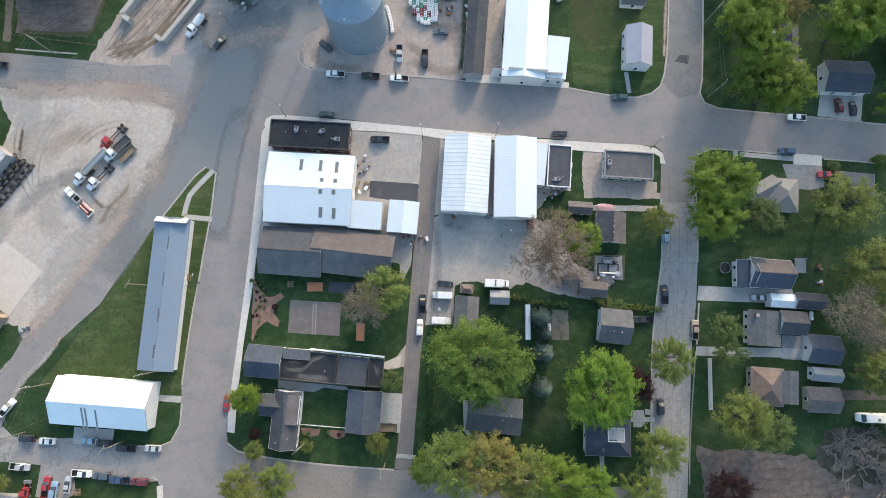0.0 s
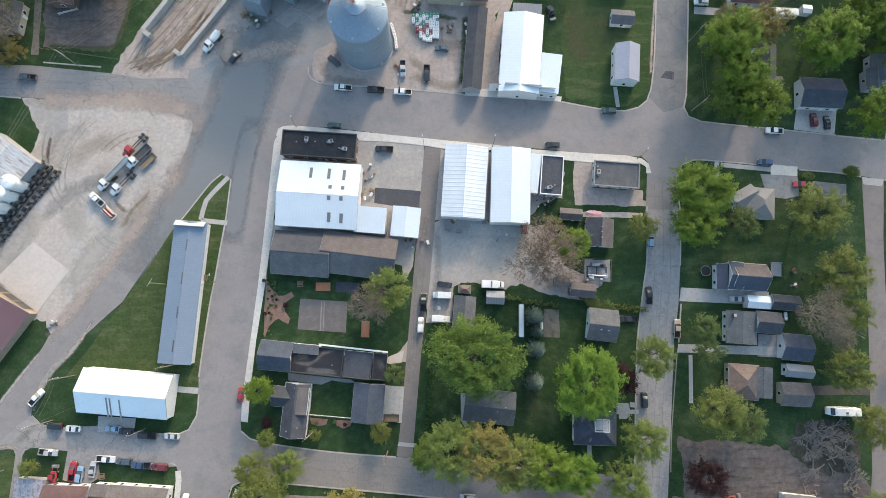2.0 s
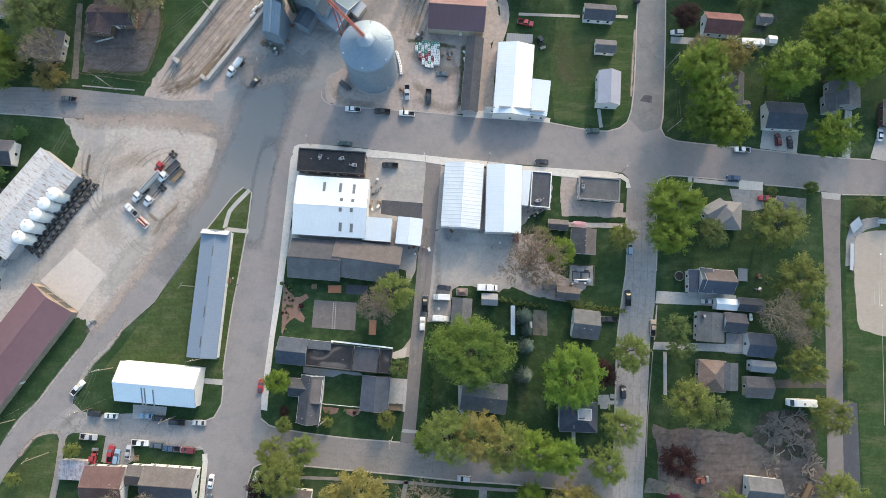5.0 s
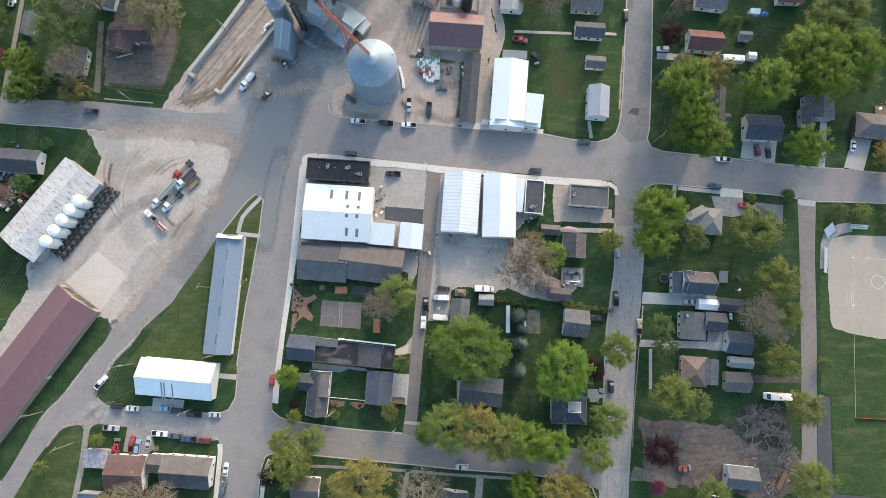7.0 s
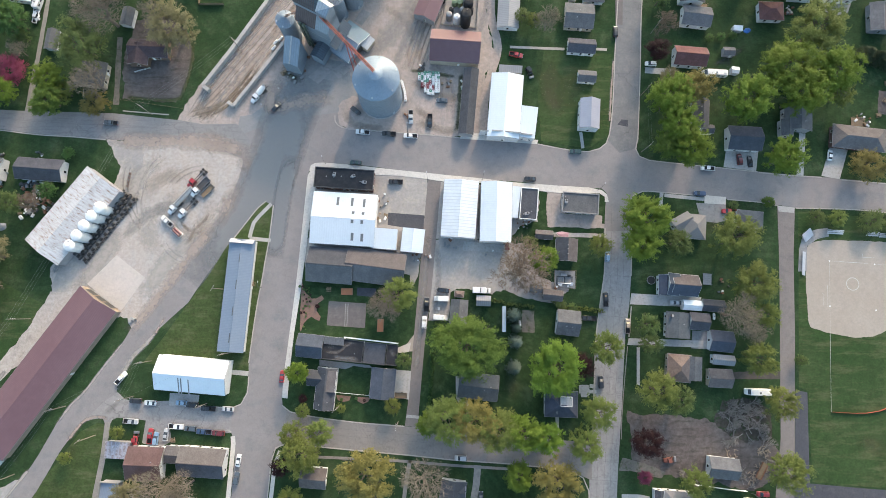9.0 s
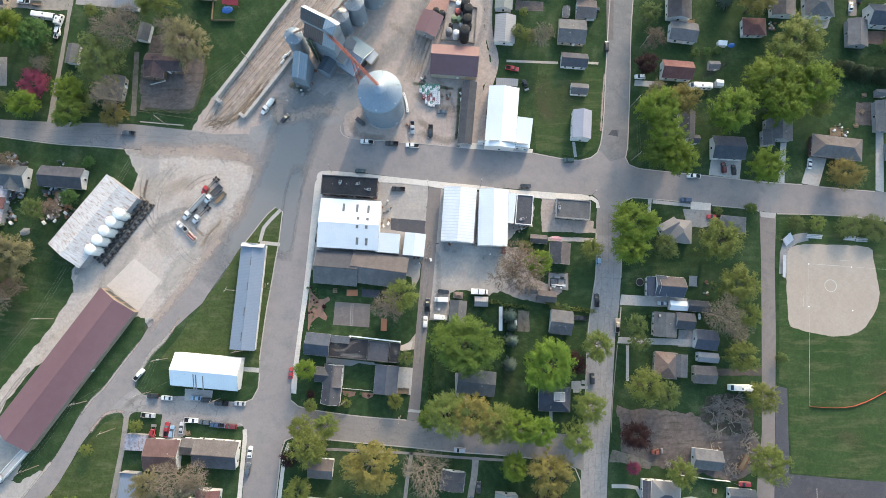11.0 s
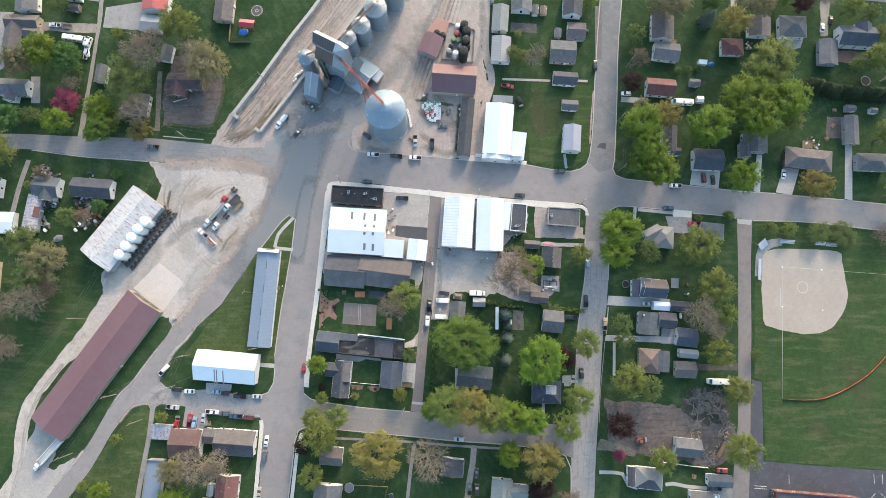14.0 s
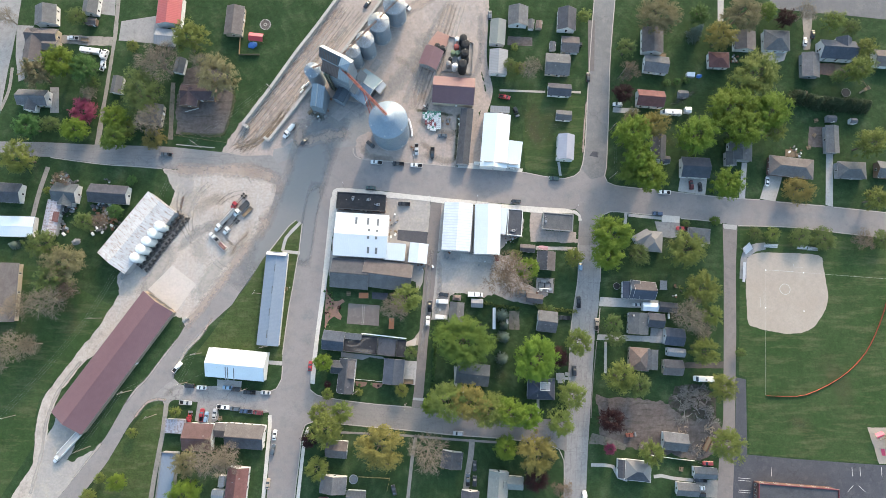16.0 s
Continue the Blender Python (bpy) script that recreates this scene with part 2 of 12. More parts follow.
PAINT_MARK = plain("worn_road_paint", (0.6, 0.6, 0.57), 0.9)

ROOFS = dict(
    white_metal=mat("white_metal_roof", (0.616, 0.661, 0.689), (0.566, 0.610, 0.638), 0.42, 0.25, coarse=0.12, fine=1.4, bump=0.15, ribs=0.9, rib_dark=0.96, spec=0.4, grit=0.4),
    white_ribbed=mat("white_ribbed_roof", (0.596, 0.631, 0.660), (0.507, 0.549, 0.586), 0.45, 0.2, coarse=0.2, fine=1.4, bump=0.5, ribs=1.3, spec=0.4, grit=0.4),
    rusty_white=mat("rust_streaked_roof", (0.495, 0.504, 0.513), (0.396, 0.396, 0.396), 0.7, coarse=0.25, fine=1.0, bump=0.3, third=(0.225, 0.149, 0.113), ribs=1.2, stretch=(1.6, 0.35, 1)),
    blue_grey=mat("blue_grey_metal_roof", (0.157, 0.199, 0.257), (0.176, 0.214, 0.267), 0.5, coarse=0.15, fine=1.2, bump=0.1, ribs=0.6, rib_dark=0.96, spec=0.4, grit=0.4),
    maroon=mat("maroon_metal_roof", (0.130, 0.073, 0.083), (0.147, 0.088, 0.098), 0.55, coarse=0.06, fine=0.5, bump=0.0, ribs=0.45, rib_dark=0.98, spec=0.35, grit=0.5),
    red=mat("red_metal_roof", (0.36, 0.088, 0.088), (0.32, 0.095, 0.092), 0.5, coarse=0.1, fine=1.0, bump=0.15, ribs=0.9, mid=0.0),
    black_membrane=mat("black_roof_membrane", (0.017, 0.018, 0.022), (0.023, 0.024, 0.028), 0.8, coarse=0.2, fine=1.0, bump=0.1, third=(0.032, 0.032, 0.035)),
    grey=mat("grey_shingles", (0.100, 0.103, 0.110), (0.120, 0.122, 0.127), 0.92, coarse=0.25, fine=2.2, bump=0.4, tint=0.14, grit=1.7, mottle=0.1),
    dark=mat("dark_shingles", (0.053, 0.057, 0.067), (0.067, 0.070, 0.079), 0.92, coarse=0.25, fine=2.2, bump=0.4, tint=0.16, grit=1.7, mottle=0.1),
    blue=mat("blue_black_shingles", (0.056, 0.068, 0.092), (0.070, 0.079, 0.101), 0.92, coarse=0.25, fine=2.2, bump=0.4, tint=0.12, grit=1.7, mottle=0.1),
    slate=mat("blue_grey_shingles", (0.077, 0.088, 0.097), (0.093, 0.103, 0.111), 0.92, coarse=0.25, fine=2.2, bump=0.4, grit=1.7, mottle=0.1),
    hall=mat("weathered_hall_shingles", (0.092, 0.082, 0.082), (0.108, 0.096, 0.095), 0.92, coarse=0.25, fine=2.2, bump=0.4, grit=1.7, mottle=0.1),
    brown=mat("brown_shingles", (0.098, 0.087, 0.086), (0.117, 0.106, 0.104), 0.92, coarse=0.25, fine=2.2, bump=0.4, tint=0.14, grit=1.7, mottle=0.1),
    pinkish=mat("faded_brown_shingles", (0.148, 0.111, 0.094), (0.168, 0.131, 0.114), 0.92, coarse=0.25, fine=2.2, bump=0.4, grit=1.7, mottle=0.1),
    plum=mat("plum_brown_shingles", (0.066, 0.048, 0.052), (0.082, 0.06, 0.063), 0.92, coarse=0.25, fine=2.2, bump=0.4, grit=1.7, mottle=0.1),
    wine=mat("wine_brown_shingles", (0.100, 0.062, 0.060), (0.118, 0.076, 0.073), 0.92, coarse=0.25, fine=2.2, bump=0.3, grit=1.5, mottle=0.1),
    red_brown=mat("red_brown_shingles", (0.132, 0.066, 0.062), (0.152, 0.080, 0.075), 0.92, coarse=0.25, fine=2.2, bump=0.4, grit=1.7, mottle=0.1),
    pale=mat("pale_grey_shingles", (0.185, 0.182, 0.178), (0.215, 0.21, 0.205), 0.9, coarse=0.3, fine=2.2, bump=0.4),
    pale_metal=mat("pale_metal_roof", (0.43, 0.44, 0.45), (0.38, 0.39, 0.405), 0.5, coarse=0.2, fine=1.4, bump=0.3, ribs=0.8, rib_dark=0.9, grit=0.4),
    lilac_metal=mat("lilac_grey_metal_roof", (0.288, 0.299, 0.350), (0.256, 0.265, 0.313), 0.55, coarse=0.2, fine=1.4, bump=0.2, ribs=0.8, rib_dark=0.93, grit=0.4),
    grey_metal=mat("grey_metal_roof", (0.26, 0.265, 0.275), (0.225, 0.23, 0.24), 0.5, coarse=0.2, fine=1.4, bump=0.3, ribs=0.8, mid=0.0, grit=0.4),
    green_grey=mat("green_grey_roof", (0.17, 0.19, 0.18), (0.20, 0.21, 0.20), 0.8, coarse=0.2, fine=1.6, bump=0.3),
    striped=mat("patched_tin_roof", (0.40, 0.40, 0.44), (0.20, 0.15, 0.15), 0.6, coarse=0.8, fine=1.4, bump=0.4, ribs=1.4),
)
WALLS = dict(
    white=mat("white_siding", (0.58, 0.58, 0.575), (0.52, 0.52, 0.515), 0.7, coarse=0.4, fine=4.0, bump=0.1, mid=0.0),
    grey=mat("grey_siding", (0.30, 0.30, 0.31), None, 0.8, coarse=0.4, fine=4.0, bump=0.1),
    tan=mat("tan_siding", (0.42, 0.36, 0.28), None, 0.8, coarse=0.4, fine=4.0, bump=0.1),
    brick=mat("dark_red_brick", (0.11, 0.065, 0.058), (0.14, 0.085, 0.075), 0.9, coarse=0.6, fine=5.0, bump=0.3),
    brown=mat("brown_siding", (0.17, 0.12, 0.09), None, 0.85, coarse=0.4, fine=4.0, bump=0.15),
    blue=mat("blue_siding", (0.10, 0.15, 0.22), None, 0.8, coarse=0.4, fine=4.0, bump=0.1),
    wood=mat("bare_timber", (0.30, 0.24, 0.185), (0.245, 0.195, 0.155), 0.85, coarse=0.5, fine=4.0, bump=0.2),
)
CLAY = mat("orange_clay", (0.408, 0.173, 0.085), (0.348, 0.151, 0.081), 0.95, coarse=0.6, fine=3.0, bump=0.3)
TRIM = plain("white_trim", (0.68, 0.68, 0.66), 0.6)
GUTTER = plain("grey_gutter", (0.22, 0.22, 0.22), 0.6)
DARK_TRIM = plain("dark_trim", (0.05, 0.05, 0.052), 0.6)
GLASS = plain("window_glass", (0.03, 0.036, 0.042), 0.08, spec=0.8)
SKYLIGHT = plain("dusty_skylight", (0.130, 0.140, 0.143), 0.3)
GALV = mat("galvanised_steel", (0.36, 0.39, 0.42), (0.42, 0.45, 0.48), 0.42, 0.55, coarse=0.12, fine=1.2, bump=0.1, mid=0.0)
GALV_RIBBED = mat("galvanised_sheet", (0.202, 0.249, 0.297), (0.235, 0.282, 0.330), 0.5, 0.2, coarse=0.12, fine=1.2, bump=0.4, ribs=0.7, rib_axis="Z", mid=0.0)
SILO_ROOF = mat("blue_grey_silo_roof", (0.205, 0.262, 0.325), (0.235, 0.29, 0.35), 0.6, 0.3, coarse=0.15, fine=1.2, bump=0.1, spec=0.3)
GALV_ROOF = mat("galvanised_roof", (0.34, 0.355, 0.37), (0.41, 0.415, 0.42), 0.5, 0.5, coarse=0.5, fine=1.6, bump=0.1, third=(0.23, 0.195, 0.175), mid=0.0)
RUST_TIN = mat("rust_stained_rib", (0.20, 0.165, 0.145), (0.27, 0.24, 0.225), 0.7, 0.2, coarse=0.5, fine=2.0, bump=0.1)
GALV_BLUE = mat("blue_grey_sheet", (0.198, 0.240, 0.288), (0.240, 0.282, 0.324), 0.5, 0.2, coarse=0.1, fine=1.0, bump=0.4, ribs=0.8, rib_dark=0.93, mid=0.0)
STEEL = mat("mill_steel", (0.20, 0.205, 0.21), (0.26, 0.26, 0.265), 0.5, 0.5, coarse=0.6, fine=3.0, bump=0.1)
RUST = mat("rusted_steel", (0.20, 0.10, 0.06), (0.14, 0.08, 0.055), 0.9, coarse=0.9, fine=4.0, bump=0.3)
RED_STEEL = mat("orange_red_steel", (0.36, 0.08, 0.065), (0.31, 0.085, 0.07), 0.6, coarse=0.5, fine=3.0, bump=0.1)
RUBBER = plain("black_rubber", (0.018, 0.018, 0.019), 0.85)
WHITE = plain("white_paint", (0.72, 0.72, 0.70), 0.4)
LEAF_PAINT = plain("pale_green_paint", (0.22, 0.26, 0.14), 0.6)
WOOD_YELLOW = plain("pale_yellow_timber", (0.383, 0.288, 0.126), 0.8)
TIMBER = mat("weathered_timber", (0.22, 0.16, 0.10), (0.17, 0.13, 0.09), 0.9, coarse=1.0, fine=6.0, bump=0.3)
POLE_WOOD = mat("pole_wood", (0.155, 0.135, 0.115), (0.20, 0.175, 0.15), 0.9, coarse=0.8, fine=6.0, bump=0.3)
BARK = mat("bark", (0.095, 0.078, 0.062), (0.13, 0.11, 0.09), 0.95, coarse=1.5, fine=8.0, bump=0.6)
TWIG = mat("bare_twigs", (0.165, 0.138, 0.112), (0.20, 0.17, 0.14), 0.95, coarse=1.5, fine=8.0, bump=0.3)
LEAF = dict(
    maple=leaf_mat("maple_leaves", (0.085, 0.134, 0.025), (0.139, 0.189, 0.038)),
    yellow=leaf_mat("young_yellow_leaves", (0.121, 0.151, 0.036), (0.182, 0.210, 0.059)),
    olive=leaf_mat("olive_leaves", (0.088, 0.122, 0.037), (0.140, 0.181, 0.061)),
    tan=leaf_mat("tan_budding_leaves", (0.150, 0.135, 0.071), (0.202, 0.186, 0.103)),
    ochre=leaf_mat("ochre_catkin_leaves", (0.156, 0.135, 0.041), (0.225, 0.195, 0.066)),
    lime=leaf_mat("bright_lime_leaves", (0.106, 0.163, 0.022), (0.166, 0.235, 0.034)),
    deep=leaf_mat("deep_green_leaves", (0.058, 0.115, 0.033), (0.095, 0.165, 0.047)),
    plum=leaf_mat("plum_leaves", (0.027, 0.010, 0.012), (0.042, 0.019, 0.019)),
    pink=leaf_mat("pink_blossom", (0.20, 0.038, 0.075), (0.27, 0.075, 0.12)),
    spruce=leaf_mat("blue_spruce_needles", (0.128, 0.177, 0.145), (0.226, 0.287, 0.245)),
    yew=leaf_mat("dark_evergreen_needles", (0.040, 0.062, 0.032), (0.072, 0.098, 0.052)),
    bud=leaf_mat("brown_buds", (0.138, 0.097, 0.069), (0.189, 0.138, 0.101)),
    grey_bud=leaf_mat("grey_twig_tips", (0.156, 0.136, 0.097), (0.202, 0.179, 0.133)),
)


WORN = {GRAVEL: 1.3, GRAVEL_GREY: 1.0, DIRT: 1.2, SOIL: 1.2, LANE: 0.5, MULCH: 0.4, ROAD_GREY: 0.7, APRON: 0.6, INFIELD: 0.35, TRACK: 0.9, LANE_MUD: 0.5, BRUSH_SOIL: 1.3, MUD: 0.4, ROAD: 0.12}


# ---- builders ----
class Build:
    """Collects vertices and faces of one mesh."""

    def __init__(self):
        self.v, self.f = [], []

    def poly(self, pts, flip=False):
        k = len(self.v)
        self.v += [tuple(p) for p in pts]
        ids = list(range(k, k + len(pts)))
        self.f.append(tuple(reversed(ids)) if flip else tuple(ids))
        return self

    def prism(self, ring, z0, z1, top=None):
        """An upright solid over a ring of (x, y); top: another ring for its upper end."""
        area = sum(a[0] * b[1] - b[0] * a[1] for a, b in zip(ring, [*ring[1:], ring[0]]))
        if area < 0:
            ring = list(reversed(ring))
            top = list(reversed(top)) if top else None
        k, n = len(self.v), len(ring)
        self.v += [(x, y, z0) for x, y in ring] + [(x, y, z1) for x, y in (top or ring)]
        self.f += [tuple(reversed(range(k, k + n))), tuple(range(k + n, k + 2 * n))]
        self.f += [(k + i, k + (i + 1) % n, k + n + (i + 1) % n, k + n + i) for i in range(n)]
        return self

    def box(self, x, y, z, sx, sy, sz, turn=0.0, soft=0.0):
        """A box that stands on z, its middle at x, y; soft: its upper edges are chamfered by that much."""
        c, s = math.cos(turn), math.sin(turn)

        def ring(hx, hy):
            return [(x + c * a - s * b, y + s * a + c * b) for a, b in ((-hx, -hy), (hx, -hy), (hx, hy), (-hx, hy))]
        if soft:
            self.prism(ring(sx / 2, sy / 2), z, z + sz - soft)
            self.prism(ring(sx / 2, sy / 2), z + sz - soft, z + sz, ring(sx / 2 - soft, sy / 2 - soft))
        else:
            self.prism(ring(sx / 2, sy / 2), z, z + sz)
        return self

    def cyl(self, x, y, z0, z1, r0, r1=None, n=12):
        def ring(r):
            return [(x + r * math.cos(math.tau * i / n), y + r * math.sin(math.tau * i / n)) for i in range(n)]
        return self.prism(ring(r0), z0, z1, ring(r0 if r1 is None else max(r1, 0.002)))

    def rod(self, a, b, r0, r1=None, n=6):
        """A round bar from a to b."""
        a, b = Vector(a), Vector(b)
        d = (b - a).normalized()
        u = d.orthogonal().normalized()
        w = d.cross(u)
        r1 = r0 if r1 is None else r1
        k = len(self.v)
        for p, r in ((a, r0), (b, r1)):
            for i in range(n):
                t = math.tau * i / n
                self.v.append(tuple(p + (u * math.cos(t) + w * math.sin(t)) * r))
        self.f += [tuple(reversed(range(k, k + n))), tuple(range(k + n, k + 2 * n))]
        self.f += [(k + i, k + (i + 1) % n, k + n + (i + 1) % n, k + n + i) for i in range(n)]
        return self

    def slab(self, pts, thick):
        """A sloping plate: the upper face pts, thick metres deep straight down."""
        a, b, c = Vector(pts[0]), Vector(pts[1]), Vector(pts[2])
        if (b - a).cross(c - b).z < 0:
            pts = list(reversed(pts))
        k, n = len(self.v), len(pts)
        self.v += [tuple(p) for p in pts] + [(p[0], p[1], p[2] - thick) for p in pts]
        self.f += [tuple(range(k, k + n)), tuple(reversed(range(k + n, k + 2 * n)))]
        self.f += [(k + (i + 1) % n, k + i, k + n + i, k + n + (i + 1) % n) for i in range(n)]
        return self

    def loft(self, rings, close=True):
        """Skin over rings of equal length."""
        k, n = len(self.v), len(rings[0])
        for r in rings:
            self.v += [tuple(p) for p in r]
        for j in range(len(rings) - 1):
            for i in range(n):
                a, b = k + j * n + i, k + j * n + (i + 1) % n
                self.f.append((a, b, b + n, a + n))
        if close:
            self.f += [tuple(reversed(range(k, k + n))), tuple(range(k + (len(rings) - 1) * n, k + len(rings) * n))]
        return self

    def mesh(self, name, material, smooth=False):
        me = bpy.data.meshes.new(name)
        me.from_pydata(self.v, [], self.f)
        me.materials.append(material)
        if smooth:
            me.shade_smooth()
        me.update()
        return me


def part(name, b, material, parent=None, label="", smooth=False):
    ob = new(name, b.mesh(name, material, smooth))
    ob.parent = parent
    if label:
        tagged(ob, label)
    return ob


def thing(name, x, y, turn, label, category, group="", z=0.0, kind=""):
    ob = new(name)
    ob.matrix_basis = pose(x, y, z, 0, 0, turn)
    ob.empty_display_size = 0.5
    return tagged(ob, label, category, group, kind)


def ragged(ring, size, step=0.9):
    """The ring with an uneven, worn edge."""
    out = []
    n = len(ring)
    for i in range(n):
        a, b = Vector(ring[i]).to_2d(), Vector(ring[(i + 1) % n]).to_2d()
        d = b - a
        k = max(1, int(d.length / step))
        w = Vector((-d.y, d.x)).normalized()
        for j in range(k):
            p = a + d * (j / k)
            q = Vector((p.x, p.y, 0))
            s = noise.noise(q * 0.16) * 1.1 + noise.noise(q * 0.5 + Vector((7, 3, 1))) * 0.7 + noise.noise(q * 1.3) * 0.35
            out.append(tuple(p + w * s * size))
    return out


def sheet(name, pts, z, material, label="", category="", thick=0.3, parent=None):
    """A flat piece of ground: a paved or bare area over the lawn, z metres above it."""
    b = Build()
    ring = [tuple(p) for p in pts]
    if material in WORN:
        area = abs(sum(p[0] * q[1] - q[0] * p[1] for p, q in zip(ring, ring[1:] + ring[:1]))) / 2
        rim = sum(math.dist(p, q) for p, q in zip(ring, ring[1:] + ring[:1]))
        ring = ragged(ring, min(WORN[material], 0.22 * area / rim))
    b.prism(ring, z - thick, z)
    ob = part(name, b, material, parent)
    if not parent:
        tagged(ob, label, category, kind="structure")
    return ob


def ribbon_ring(pts, width):
    """The outline of a band of that width along a line."""
    left, right = [], []
    n = len(pts)
    for i, p in enumerate(pts):
        a, b = Vector(pts[max(i - 1, 0)]).to_2d(), Vector(pts[min(i + 1, n - 1)]).to_2d()
        d = (b - a).normalized()
        w = Vector((-d.y, d.x)) * width / 2
        left.append((p[0] + w.x, p[1] + w.y))
        right.append((p[0] - w.x, p[1] - w.y))
    return left, right


def smooth_line(pts, step=3.0):
    """A rounded line through pts."""
    out = []
    n = len(pts)
    for i in range(n - 1):
        p0, p1, p2, p3 = (Vector(pts[max(min(j, n - 1), 0)]) for j in (i - 1, i, i + 1, i + 2))
        k = max(1, int((p2 - p1).length / step))
        for j in range(k):
            t = j / k
            out.append(tuple(0.5 * ((2 * p1) + (p2 - p0) * t + (2 * p0 - 5 * p1 + 4 * p2 - p3) * t * t + (3 * p1 - p0 - 3 * p2 + p3) * t ** 3)))
    out.append(tuple(pts[-1]))
    return out


def band(name, pts, width, z, material, label, category, thick=0.3, round_it=True):
    """A road, lane, path or kerb along a line."""
    line = smooth_line(pts) if round_it else pts
    left, right = ribbon_ring(line, width)
    b = Build()
    for i in range(len(line) - 1):
        b.prism([left[i], left[i + 1], right[i + 1], right[i]], z - thick, z)
    ob = part(name, b, material)
    return tagged(ob, label, category, kind="structure")


def windows_on(th, ax, ay, bx, by, z, n, w=0.9, h=1.2, frame_mat=None):
    """n windows along a wall from a to b (local), its outside to the right of that way."""
    d = Vector((bx - ax, by - ay))
    length = d.length
    if length < 2.0 or n < 1:
        return
    d.normalize()
    turn = math.atan2(d.y, d.x)
    out = Vector((d.y, -d.x))
    for i in range(n):
        s = length * (i + 0.5) / n
        px, py = ax + d.x * s, ay + d.y * s
        f = Build().box(px + out.x * 0.03, py + out.y * 0.03, z, w + 0.22, 0.10, h + 0.22, turn)
        fr = part("window", f, frame_mat or TRIM, th)
        part("pane", Build().box(px + out.x * 0.07, py + out.y * 0.07, z + 0.11, w, 0.06, h, turn), GLASS, fr)


def door_on(th, px, py, turn, w=0.95, h=2.05, material=None, name="door"):
    d = part(name, Build().box(px, py, 0.05, w, 0.14, h, turn), material or TRIM, th)
    return d


